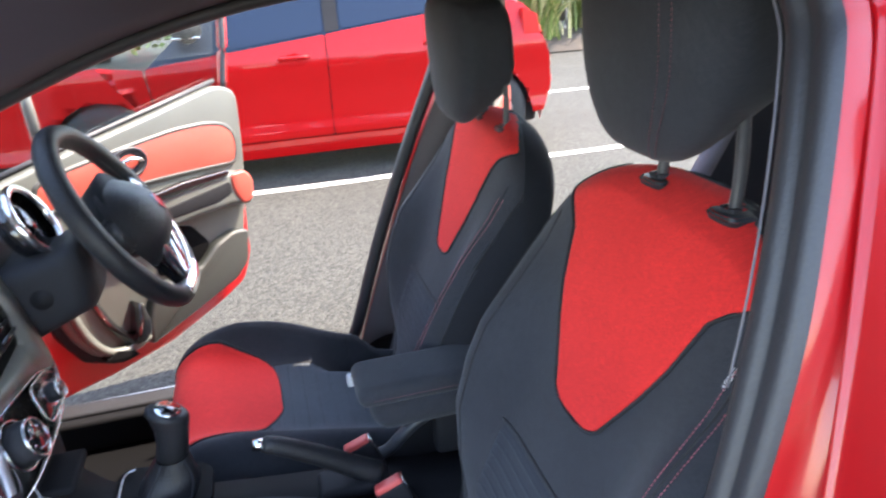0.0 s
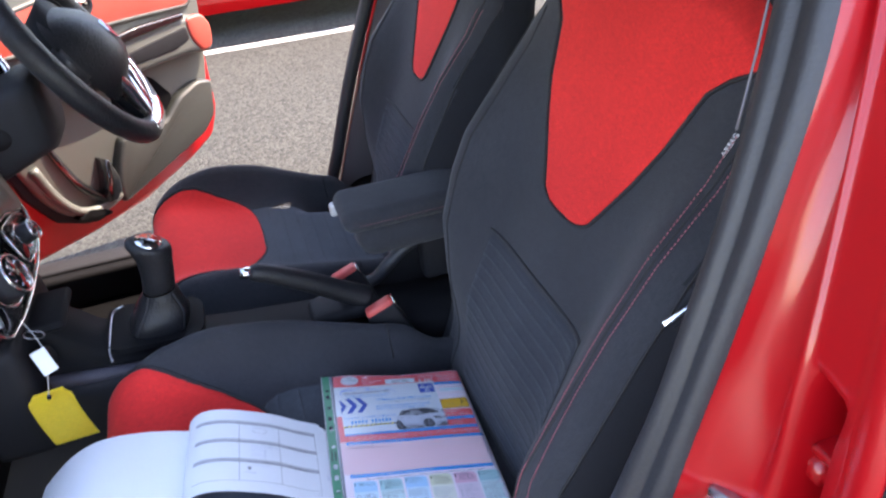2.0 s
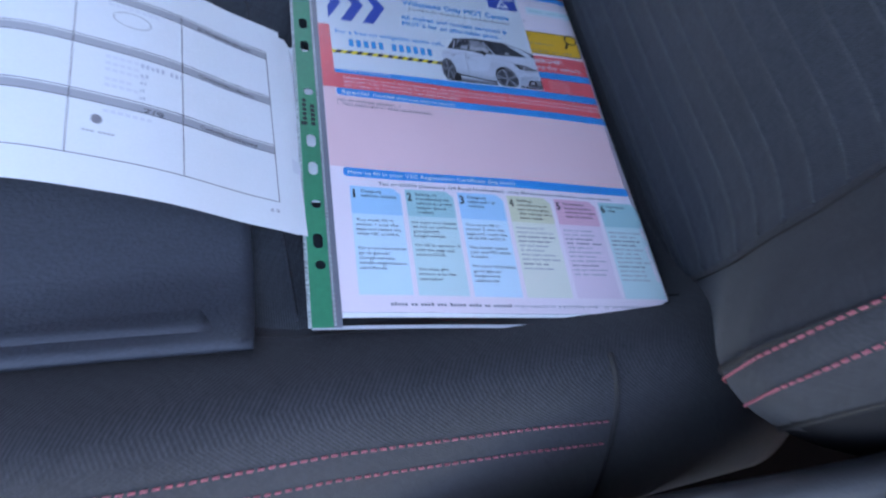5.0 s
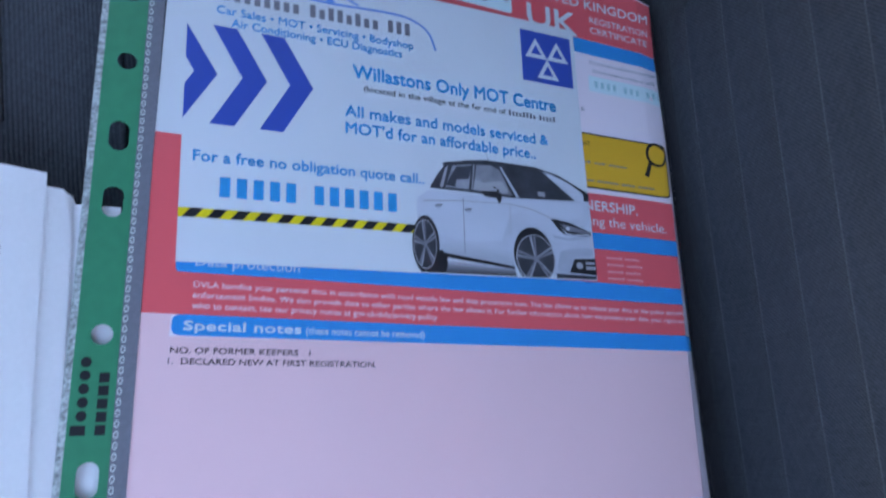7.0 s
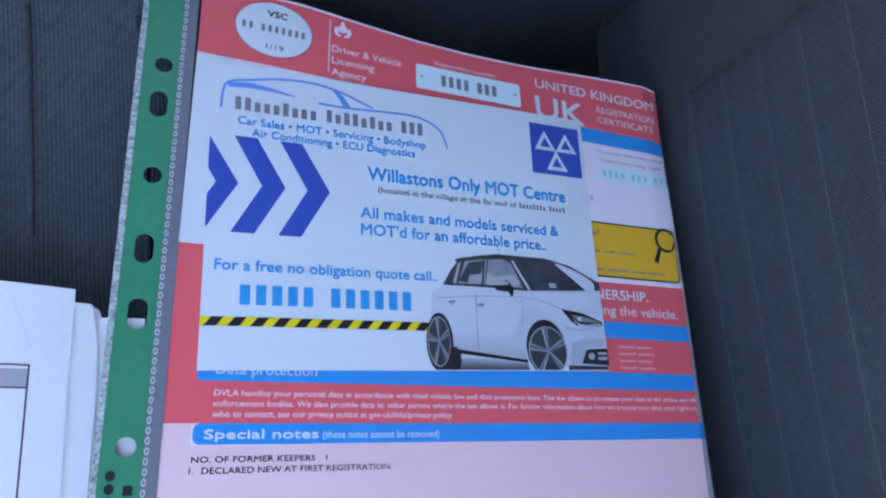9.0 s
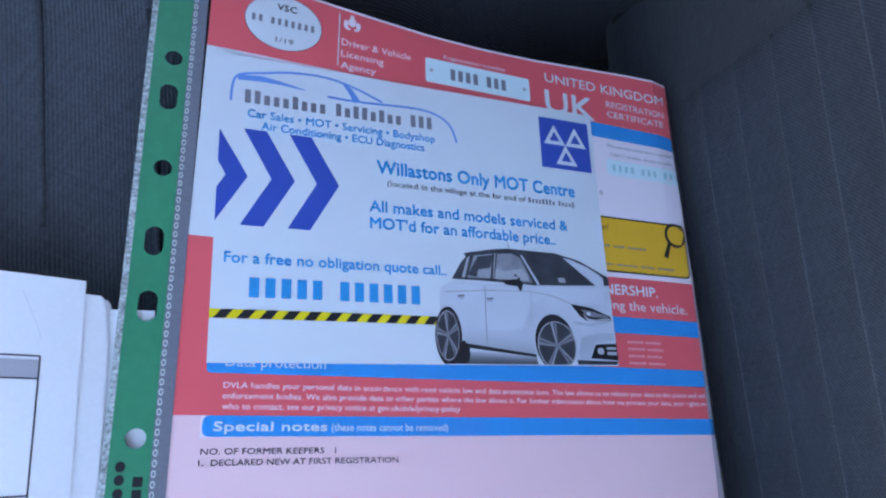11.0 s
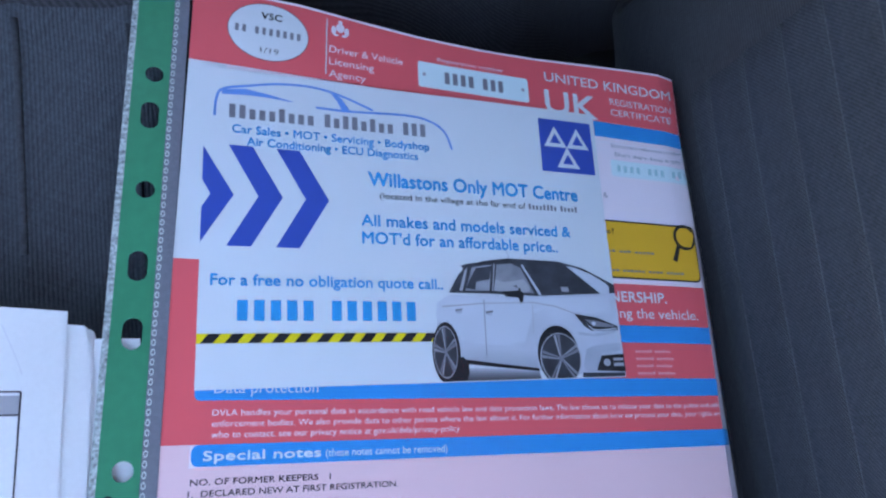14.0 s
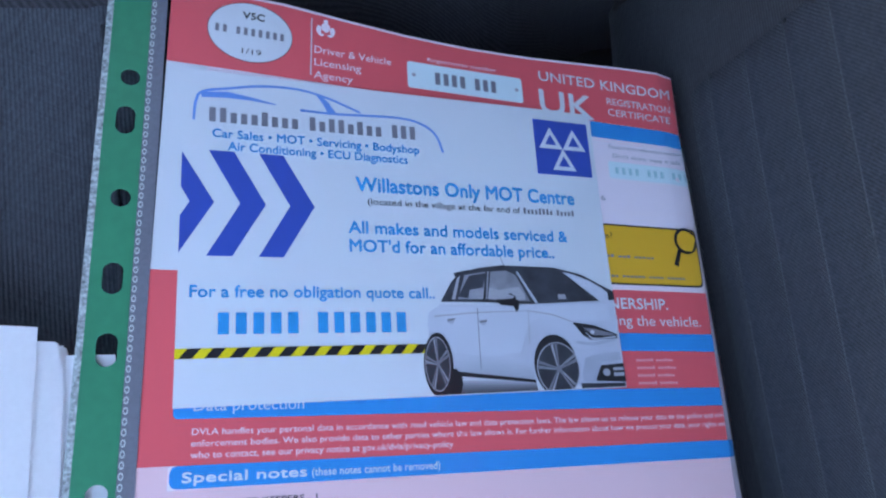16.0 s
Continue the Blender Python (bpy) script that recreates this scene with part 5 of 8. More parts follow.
# ---- tunnel console ----
console = thing("centre_console", "black plastic centre console between the seats", "console")
bm = bmesh.new()
CT = [(-0.46, 0.735, 0.048), (-0.38, 0.70, 0.046), (-0.32, 0.635, 0.045), (-0.24, 0.600, 0.048), (-0.12, 0.575, 0.055), (0.05, 0.55, 0.062), (0.20, 0.54, 0.062), (0.45, 0.52, 0.07)]


def cons(u, v):
    x, z, w = (lerp([(i / 7, c[k]) for i, c in enumerate(CT)], u) for k in range(3))
    prof = [(-1.25, 0.0), (-1.15, 0.55), (-1.0, 0.95), (-0.85, 1.0), (0.85, 1.0), (1.0, 0.95), (1.15, 0.55), (1.25, 0.0)]
    a, h = prof[round(v * 7)]
    return Vector((x, 0.305 + a * w, 0.26 + (z - 0.26) * h))


grid(bm, cons, 40, 7)
bmesh.ops.recalc_face_normals(bm, faces=bm.faces)
part("tunnel", bm, M_DEEP, console, "black plastic tunnel cover")
part("edge_trim", tube([cons(i / 40, 5 / 7) + Vector((0, 0, 0.001)) for i in range(26)], 0.0016, 6), mat("pale_edge_trim", (0.10, 0.10, 0.105), 0.45), console, "thin pale edge of the console")
part("coin_tray", rbox((-0.42, 0.255, 0.690), (-0.345, 0.355, 0.706), 0.008), M_DEEP, console, "shallow black tray")
part("side_lip", rbox((-0.62, 0.232, 0.30), (-0.20, 0.266, 0.596), 0.014, 4), M_SOFT, console, "rounded black side lip of the console")
part("lip_edge", tube(bez([(-0.62, 0.250, 0.624), (-0.50, 0.250, 0.618), (-0.38, 0.250, 0.604), (-0.28, 0.250, 0.591), (-0.20, 0.250, 0.580)], 24), 0.011, 12), M_RAILTRIM, console, "satin rounded edge of the side lip")
# gear lever with gaiter
gear = thing("gear_lever", "black gear lever with leather gaiter and chrome-topped knob", "gear lever")
GB, GN, GT = Vector((-0.232, 0.305, 0.628)), Vector((-0.214, 0.302, 0.692)), Vector((-0.196, 0.300, 0.779))
bm = bmesh.new()


def gait(u, v):
    a = 2 * math.pi * u
    q = lambda t, p: math.copysign(abs(t) ** p, t)
    c = GB.lerp(GN, v)
    p = 0.55 + 0.45 * v
    k = (1 - v ** 1.7)
    r = (0.022 * k + 0.024, 0.020 * k + 0.024)
    w = 1 + 0.06 * math.sin(3 * a + 5 * v) * math.sin(math.pi * v) + 0.03 * math.sin(9 * v + 2 * math.sin(a))
    return c + Vector((r[0] * q(math.cos(a), p) * w, r[1] * q(math.sin(a), p) * w, 0))


grid(bm, gait, 48, 18, closed_u=True)
bmesh.ops.recalc_face_normals(bm, faces=bm.faces)
gaiter = part("gaiter", bm, M_LEATHER, gear, "soft black leather gaiter")
for k in (0.375, 0.625, 0.875):
    part("gaiter_seam", tube([gait(k + 0.03 * math.sin(3 * v), v) for v in (i / 18 for i in range(19))], 0.0022, 6), M_SOFT, gaiter, "raised leather seam")
bm = bmesh.new()
KN = ((0.0, 0.0225, 0.0225, 0.0), (0.06, 0.0245, 0.0245, 0.0), (0.35, 0.0245, 0.0240, 0.0), (0.62, 0.0255, 0.0245, -0.002), (0.80, 0.0290, 0.0260, -0.006), (0.90, 0.0310, 0.0270, -0.009), (0.97, 0.0290, 0.0260, -0.010), (1.0, 0.0230, 0.0215, -0.009))


def knob_f(u, v):
    k = KN[round(v * (len(KN) - 1))]
    a = 2 * math.pi * u
    tilt = -0.010 * math.cos(a) * sstep(0.5, 0.9, k[0])
    return GN.lerp(GT, k[0]) + Vector((k[3] + k[1] * math.cos(a), k[2] * math.sin(a), tilt))


grid(bm, knob_f, 32, len(KN) - 1, closed_u=True)
bmesh.ops.holes_fill(bm, edges=[e for e in bm.edges if e.is_boundary], sides=60)
bmesh.ops.recalc_face_normals(bm, faces=bm.faces)
knob = part("knob", bm, M_LEATHER, gear, "black leather gear knob")
CT_, CN_ = GT + Vector((-0.008, 0, 0.0)), Vector((0.36, 0, 0.93)).normalized()
bm = bmesh.new()
cyl(bm, CT_ - CN_ * 0.003, CT_ + CN_ * 0.002, 0.0215, 0.0195, 30)
part("knob_cap", bm, M_CHROME, knob, "chrome ring on the knob top")
bm = bmesh.new()
cyl(bm, CT_, CT_ + CN_ * 0.0032, 0.0155, 0.0145, 28)
part("knob_badge", bm, M_GLOSS, knob, "dark shift pattern badge")
gf = [(-0.31, 0.245), (-0.165, 0.252), (-0.165, 0.358), (-0.31, 0.365)]
bm = poly_prism(rounded(gf, 0.03), 0.0, 0.010, lambda u, v, w: (u, v, 0.620 - 0.12 * (u + 0.225) + w))
part("surround", bm, M_DEEP, gear, "dark plastic lever surround", smooth=False)
part("surround_edge", tube(bez([(-0.300, 0.232, 0.630), (-0.303, 0.250, 0.637), (-0.303, 0.300, 0.642), (-0.300, 0.340, 0.644), (-0.285, 0.350, 0.645)], 24), 0.0016, 8), M_STEEL, gear, "dull chrome edge")
# handbrake
hbk = thing("handbrake", "black handbrake lever with chrome button", "handbrake")
hp = bez([(0.100, 0.276, 0.588), (0.060, 0.276, 0.616), (0.008, 0.272, 0.655), (-0.05, 0.268, 0.692), (-0.075, 0.267, 0.703)], 28)
part("grip", tube(hp, [lerp(((0, 0.022), (0.35, 0.018), (0.6, 0.0165), (0.95, 0.0140), (1, 0.011)), i / (len(hp) - 1)) for i in range(len(hp))], 18), M_LEATHER, hbk, "black moulded grip")
bm = bmesh.new()
cyl(bm, (-0.070, 0.267, 0.702), (-0.090, 0.266, 0.706), 0.010, 0.0085, 20)
part("button", bm, M_CHROME, hbk, "chrome release button")
part("slot_cover", rbox((0.0, 0.250, 0.565), (0.12, 0.315, 0.59), 0.010), M_PLASTIC, hbk)
# armrest
arm_c = thing("armrest", "padded black cloth armrest with red stitching", "armrest")
part("armrest_box", rbox((0.108, 0.303, 0.636), (0.36, 0.392, 0.712), 0.034, 6), M_CLOTH, arm_c, "black cloth armrest body")
bm = rbox((0.085, 0.292, 0.702), (0.37, 0.404, 0.742), 0.0195, 6)
part("armrest_lid", bm, M_CLOTH, arm_c, "padded lid")
stitches([Vector((0.108, 0.2912, 0.721)), Vector((0.35, 0.2912, 0.721))], "stitching", arm_c, 0.006, 0.0007, M_DARK_THREAD)
part("latch", rbox((0.078, 0.385, 0.695), (0.10, 0.400, 0.718), 0.004), mat("grey_latch", (0.45, 0.45, 0.46), 0.4), arm_c, "pale grey latch")
part("armrest_stem", rbox((0.22, 0.325, 0.55), (0.33, 0.375, 0.665), 0.012), M_PLASTIC, arm_c)
# seat belt buckles
for (bx, by, bz), g in (((0.116, 0.228, 0.590), -1), ((0.082, 0.350, 0.588), 1)):
    bk = thing("belt_buckle", "black belt buckle with red release button", "belt buckle", "belt buckles")
    mm = pose(bx + 0.004, by, bz - 0.014, -12, -22, 0)
    part("housing", rbox((-0.027, -0.015, -0.060), (0.027, 0.015, 0.022), 0.006, 3, mm), M_PLASTIC, bk, "black plastic housing")
    part("button", rbox((-0.024, -0.013, 0.012), (0.024, 0.010, 0.030), 0.004, 3, mm), M_BUCKLE, bk, "red release button")
    part("slot_lip", rbox((0.0245, -0.012, 0.004), (0.0275, 0.012, 0.027), 0.0012, 2, mm), M_CHROME, bk, "bright slot edge")
    part("stalk", tube([mm @ Vector((0, 0, -0.05)), mm @ Vector((0.02, 0, -0.16))], 0.012, 8), M_PLASTIC, bk)
# belt with tongue on the passenger pillar
belt = thing("seat_belt", "dark seat belt hanging beside the passenger seat with bright tongue", "seat belt")
bp_ = bez([(0.40, -0.25, 1.28), (0.365, -0.285, 1.12), (0.335, -0.300, 0.98), (0.30, -0.312, 0.82), (0.26, -0.315, 0.60), (0.24, -0.32, 0.34)], 40)
bm = bmesh.new()
grid(bm, lambda u, v: bp_[round(u * (len(bp_) - 1))] + Vector((0.022, 0.012, 0)) * (2 * v - 1), len(bp_) - 1, 2)
bmesh.ops.solidify(bm, geom=bm.faces[:], thickness=0.0015)
part("webbing", bm, M_BELT, belt, "dark woven webbing")
mm = look((0.290, -0.287, 0.918), (0.02, -0.66, 1.26), -40)
part("tongue", rbox((-0.018, -0.003, -0.0015), (0.020, 0.003, 0.0015), 0.0013, 2, mm), M_CHROME, belt, "bright steel belt tongue")
part("tongue_slot", rbox((-0.004, -0.012, -0.004), (0.014, -0.006, 0.000), 0.0013, 2, mm), M_PLASTIC, belt, "black tongue edge")
part("tongue_grip", rbox((-0.046, -0.014, -0.010), (-0.024, 0.006, -0.002), 0.003, 2, mm), M_PLASTIC, belt, "black plastic tongue grip")

# key tags hanging from the centre panel
tags = thing("key_tags", "yellow card tag and white plastic tag on a string", "key tag")
sp_ = bez([(-0.386, 0.236, 0.738), (-0.372, 0.216, 0.722), (-0.364, 0.200, 0.708), (-0.363, 0.188, 0.698), (-0.368, 0.178, 0.672), (-0.375, 0.170, 0.648)], 40)
part("string", tube(sp_, 0.0007, 6), mat("white_string", (0.45, 0.45, 0.44), 0.8), tags, "thin white string")
part("white_tag", rbox((-0.010, -0.018, -0.001), (0.010, 0.018, 0.001), 0.0008, 2, look((-0.364, 0.184, 0.697), (-0.056, -0.6, 1.225), -6)), mat("white_tag_plastic", (0.60, 0.62, 0.64), 0.35), tags, "small white plastic tag")
TH, TR = Vector((-0.375, 0.170, 0.646)), Vector((0.94, 0.28, -0.19)).normalized()
TD = Vector((0.10, -0.36, -0.92))
TD = (TD - TR * TD.dot(TR)).normalized()
TNN = TR.cross(TD).normalized()
part("string_loop", tube([Vector((-0.372, 0.216, 0.722)) + Vector((0.014 * math.cos(a), -0.004 * math.cos(a), 0.007 * math.sin(a))) for a in (2 * math.pi * i / 24 for i in range(24))], 0.0007, 6, True), M_STEEL, tags, "small wire key ring")
bm = bmesh.new()


def tag_f(u, v):
    w = 0.028 * (0.66 + 0.34 * sstep(0, 0.18, v))
    return TH + TR * ((2 * u - 1) * w + 0.022 * v ** 1.6) + TD * (-0.008 + 0.078 * v) + TNN * 0.006 * math.sin(3.2 * v + 1.2 * u)


grid(bm, tag_f, 8, 14)
bmesh.ops.solidify(bm, geom=bm.faces[:], thickness=0.0006)
part("yellow_tag", bm, mat("yellow_card", (0.80, 0.58, 0.02), 0.6, grain=0.05, scale=300, vary=0.04), tags, "bright yellow card tag")
bm = bmesh.new()
cyl(bm, TH + TNN * 0.004, TH - TNN * 0.004, 0.0028, None, 14)
part("eyelet", bm, M_PLASTIC, tags, "dark punched hole")

# ---- neighbouring red car ----
ncar = thing("parked_car", "glossy red family hatchback parked in the bay beyond", "car")
NY = 4.15


def npanel(name, pts, mtl, parent, label="", bulge=0.04, n0=0.0, bevel=0.006, r=0.02):
    """A side panel with the car's tumblehome: z bows the skin outwards at hip height."""
    bm = bmesh.new()
    out = rounded(pts, r, 4)
    vs = [bm.verts.new((u, 0, v)) for u, v in out]
    f = bm.faces.new(vs)
    bmesh.ops.triangulate(bm, faces=[f])
    for axis, step in ((Vector((0, 0, 1)), 0.03), (Vector((1, 0, 0)), 0.12)):
        ends = [v.co.dot(axis) for v in bm.verts]
        c = math.floor(min(ends) / step) * step + step
        while c < max(ends) - 0.002:
            bmesh.ops.bisect_plane(bm, geom=bm.verts[:] + bm.edges[:] + bm.faces[:], plane_co=axis * c, plane_no=axis, dist=1e-5)
            c += step
    for v in bm.verts:
        v.co.y = nside(v.co.z) - n0
    bmesh.ops.recalc_face_normals(bm, faces=bm.faces)
    ob = part(name, bm, mtl, parent, label)
    return ob


def nside(z):
    """How far the side stands, by height: tucked in at the sill, fullest at the hip, leaning in above."""
    rows = ((0.15, 0.07), (0.24, 0.03), (0.34, 0.0), (0.40, 0.026), (0.62, 0.018), (0.80, -0.010), (0.86, 0.004), (0.97, 0.035), (1.05, 0.07), (1.42, 0.21))
    return NY + sum(lerp(rows, z + d) for d in (-0.024, -0.012, 0.0, 0.012, 0.024)) / 5


bm = bmesh.new()
NB = [(-2.02, 0.35), (-2.0, 0.62), (-1.55, 0.86), (-0.95, 0.99), (-0.30, 1.38), (0.25, 1.47), (1.0, 1.45), (1.75, 1.34), (2.12, 1.02), (2.20, 0.80), (2.24, 0.55), (2.18, 0.28)]
nbz = bez([(x, 0, z) for x, z in NB], 44)
nn = len(nbz)


def ntop(u, v):
    p = nbz[round(u * (nn - 1))]
    a = 2 * v - 1
    half = 0.86 - (nside(p.z) - NY) * (1 if p.z > 0.9 else 0.5)
    return Vector((p.x + (0.10 if p.x > 0 else -0.12) * -(abs(a) ** 3), NY + 0.88 + a * half, p.z - 0.04 * abs(a) ** 3))


grid(bm, ntop, nn - 1, 18)
bmesh.ops.recalc_face_normals(bm, faces=bm.faces)
part("body_shell", bm, M_NPAINT, ncar, "red bonnet, roof and tail")
part("underbody", rbox((-1.9, NY + 0.12, 0.20), (2.1, NY + 1.6, 0.55), 0.05), M_PLASTIC, ncar)
arch = lambda cx, a0, a1, n=10: [(cx + 0.345 * math.cos(radians(a0 + (a1 - a0) * i / n)), 0.32 + 0.345 * math.sin(radians(a0 + (a1 - a0) * i / n))) for i in range(n + 1)]
npanel("glasshouse", [(-0.66, 0.84), (1.50, 1.06), (1.68, 1.09), (1.48, 1.28), (1.15, 1.40), (0.25, 1.425), (-0.12, 1.29)], M_NGLASS, ncar, "dark glass surround", n0=-0.006)
npanel("door_jamb", [(-0.70, 0.30), (1.30, 0.30), (1.48, 0.66), (1.50, 1.06), (-0.64, 0.86)], M_PLASTIC, ncar, "dark door jamb", n0=-0.012)
npanel("front_door", [(-0.62, 0.30), (0.500, 0.30), (0.508, 0.976), (-0.50, 0.868), (-0.66, 0.845)], M_NPAINT, ncar, "glossy red front door")
npanel("rear_door", [(0.506, 0.30), (1.22, 0.30), (1.34, 0.50), (1.48, 0.66), (1.50, 1.085), (0.514, 0.978)], M_NPAINT, ncar, "glossy red rear door")
npanel("front_wing", [(-1.98, 0.32), (-1.98, 0.66), (-1.55, 0.82), (-0.95, 0.88), (-0.67, 0.845), (-0.63, 0.30)] + arch(-0.98, 0, 180)[1:], M_NPAINT, ncar, "glossy red front wing", r=0.005)
npanel("rear_wing", [(1.49, 0.67), (1.51, 1.087), (1.72, 1.14), (1.95, 1.09), (2.05, 1.0), (2.09, 0.86), (2.15, 0.70), (2.165, 0.48), (2.10, 0.31), (2.02, 0.30)] + arch(1.66, 0, 150)[1:], M_NPAINT, ncar, "glossy red rear wing", r=0.005)
npanel("sill", [(-0.63, 0.17), (1.33, 0.17), (1.33, 0.292), (-0.63, 0.292)], M_NPAINT, ncar, "red sill skirt", r=0.004)
for nm, pts in (("front_window", [(-0.50, 0.885), (0.50, 0.992), (0.52, 1.40), (0.25, 1.40), (-0.10, 1.27)]), ("rear_window", [(0.62, 1.005), (1.34, 1.082), (1.30, 1.30), (1.15, 1.38), (0.64, 1.40)]), ("quarter_window", [(1.38, 1.086), (1.66, 1.12), (1.50, 1.25), (1.34, 1.32)])):
    npanel(nm, pts, M_NGLASS, ncar, "dark tinted side window", n0=0.004, r=0.03)
npanel("window_pillar", [(0.515, 0.992), (0.61, 0.997), (0.625, 1.405), (0.53, 1.405)], M_PLASTIC, ncar, "gloss black window pillar", n0=0.006, r=0.005)
npanel("roof_side", [(-0.95, 0.96), (-0.10, 1.285), (0.25, 1.415), (1.15, 1.395), (1.34, 1.335), (1.70, 1.12), (1.72, 1.16), (1.30, 1.42), (0.90, 1.46), (0.22, 1.46), (-0.30, 1.36)], M_NPAINT, ncar, "red roof side rail", r=0.004, n0=-0.004)
for x in (0.29, 1.30):
    z = 0.84 if x < 1 else 0.87
    bm = tube(bez([(x - 0.10, nside(z) - 0.006, z), (x - 0.07, nside(z) - 0.035, z + 0.006), (x + 0.06, nside(z) - 0.035, z + 0.008), (x + 0.09, nside(z) - 0.006, z + 0.004)], 16), 0.014, 8)
    hd = part("door_handle", bm, M_NPAINT, ncar, "red pull handle")
    bm = bmesh.new()
    grid(bm, lambda u, v: (x - 0.005 + 0.055 * v * math.cos(2 * math.pi * u), nside(z) - 0.003 + 0.0 * v, z + 0.032 * v * math.sin(2 * math.pi * u)), 24, 3, closed_u=True)
    part("handle_cup", bm, M_NPAINT, hd)
bm = bmesh.new()
grid(bm, lambda u, v: Vector((-0.36 + 0.10 * math.cos(2 * math.pi * u) * math.sin(math.pi * v), NY - 0.10 + 0.115 * math.cos(math.pi * v), 1.075 + 0.075 * math.sin(2 * math.pi * u) * math.sin(math.pi * v))), 24, 12, closed_u=True)
mir = part("door_mirror", bm, M_PLASTIC, ncar, "rounded dark door mirror")
part("mirror_band", rbox((-0.44, NY - 0.19, 1.028), (-0.27, NY - 0.02, 1.042), 0.006), M_CHROME, mir, "chrome mirror strip")
part("mirror_foot", rbox((-0.40, NY - 0.02, 0.985), (-0.32, NY + 0.06, 1.03), 0.01), M_GLOSS, mir)
bm = poly_prism(rounded([(1.95, 0.84), (2.08, 0.84), (2.045, 1.01), (1.93, 1.06)], 0.02), NY - 0.012, NY + 0.10, lambda u, v, w: (u, w + 0.02, v))
part("tail_lamp", bm, M_LIGHTRED, ncar, "red tail lamp", smooth=False)
part("bumper", tube(bez([(2.00, NY + 0.17, 0.50), (2.06, NY + 0.20, 0.50), (2.13, NY + 0.34, 0.50), (2.16, NY + 0.88, 0.50), (2.13, NY + 1.5, 0.5)], 24), 0.155, 14), M_NPAINT, ncar, "rounded red rear bumper")
for x in (-0.98, 1.66):
    for s in (-1, 1):
        wheel(ncar, (x, NY + 0.88 + s * 0.74, 0.32), 0.32, 0.21, s)

# ---- planting beyond the car park ----
M_LEAF = mat("strap_leaf", (0.12, 0.16, 0.035), 0.6, grain=0.3, scale=30, vary=0.35, vary_scale=1.5)
M_DRY = mat("dry_leaf", (0.42, 0.36, 0.17), 0.7, grain=0.2, scale=30, vary=0.3, vary_scale=2)
M_SOIL = mat("dark_soil", (0.045, 0.035, 0.028), 0.95, grain=0.5, scale=60, bump=0.8)
rng = random.Random(4)
bm = bmesh.new()
grid(bm, lambda u, v: (2.0 + 18 * u, 9.3 + 3.0 * v, 0.02 + 0.28 * math.sin(math.pi * min(1, v * 1.4)) * (0.8 + 0.4 * noise.noise((u * 20, v * 4, 0)))), 60, 10)
tagged(part("planting_bed", bm, M_SOIL), "dark soil bank along the car park edge", "planting bed", kind="structure")
for gx, gy, h, k in ((3.3, 10.2, 1.5, 130), (4.6, 10.0, 1.6, 170), (5.6, 10.3, 1.7, 150), (6.9, 10.4, 1.6, 130), (2.2, 10.9, 1.8, 120), (8.4, 10.6, 1.8, 120)):
    plant = thing("strap_leaf_shrub", "clump of arching green and straw-coloured strap leaves", "shrub", "shrubs along the edge", at=(gx, gy, 0.2))
    for mtl, cnt, lb in ((M_LEAF, k, "green strap leaves"), (M_DRY, k // 2, "straw-coloured dry leaves")):
        bm = bmesh.new()
        for _ in range(cnt):
            a, lean, L = rng.uniform(0, 6.283), rng.uniform(0.15, 1.0), h * rng.uniform(0.6, 1.1)
            o = Vector((rng.gauss(0, 0.14), rng.gauss(0, 0.14), -0.05))
            d = Vector((math.cos(a), math.sin(a), 0))
            s = Vector((-d.y, d.x, 0))
            prev = None
            for i in range(7):
                t = i / 6
                p = o + d * (lean * L * t ** 1.5 * 0.75) + Vector((0, 0, L * (t - 0.55 * lean * t * t)))
                w = 0.022 * (1 - t) ** 0.6 + 0.001
                q = (bm.verts.new(p - s * w), bm.verts.new(p + s * w + d * 0.004))
                if prev:
                    bm.faces.new((prev[0], prev[1], q[1], q[0]))
                prev = q
        part("leaves", bm, mtl, plant, lb)
for n, (tx, ty, th) in enumerate(((0.4, 13.0, 4.2), (3.4, 14.0, 5.0), (-2.6, 13.4, 4.6), (7.0, 14.5, 5.2), (-5.8, 14.2, 5.0), (11, 15, 5.4), (-9.5, 15, 5.5))):
    tr = thing("hedge_tree", "dense dark green hedge tree behind the car park", "tree", "trees behind the car park", at=(tx, ty, 0))
    part("trunk", tube(bez([(0, 0, 0), (0.05, 0.03, th * 0.4), (0.0, 0.08, th * 0.8)], 10), [0.16 - 0.11 * i / 10 for i in range(11)][:len(bez([(0, 0, 0), (0.05, 0.03, th * 0.4), (0.0, 0.08, th * 0.8)], 10))], 8), M_SOIL, tr, "brown trunk")
    bm = bmesh.new()
    for _ in range(2600):
        a, zz = rng.uniform(0, 6.283), rng.random()
        rr = (1.15 + 0.5 * math.sin(3.1 * zz + n)) * (1 - zz ** 3) ** 0.5 * rng.uniform(0.55, 1.12)
        p = Vector((math.cos(a) * rr, math.sin(a) * rr, 0.25 + th * zz))
        d1 = Vector((rng.gauss(0, 1), rng.gauss(0, 1), rng.gauss(0, 1))).normalized() * rng.uniform(0.07, 0.15)
        d2 = d1.cross(Vector((rng.gauss(0, 1), rng.gauss(0, 1), rng.gauss(0, 1)))).normalized() * 0.05
        bm.faces.new([bm.verts.new(q) for q in (p - d1, p + d2, p + d1, p - d2)])
    part("crown", bm, M_LEAF, tr, "dark green leaves", smooth=False)

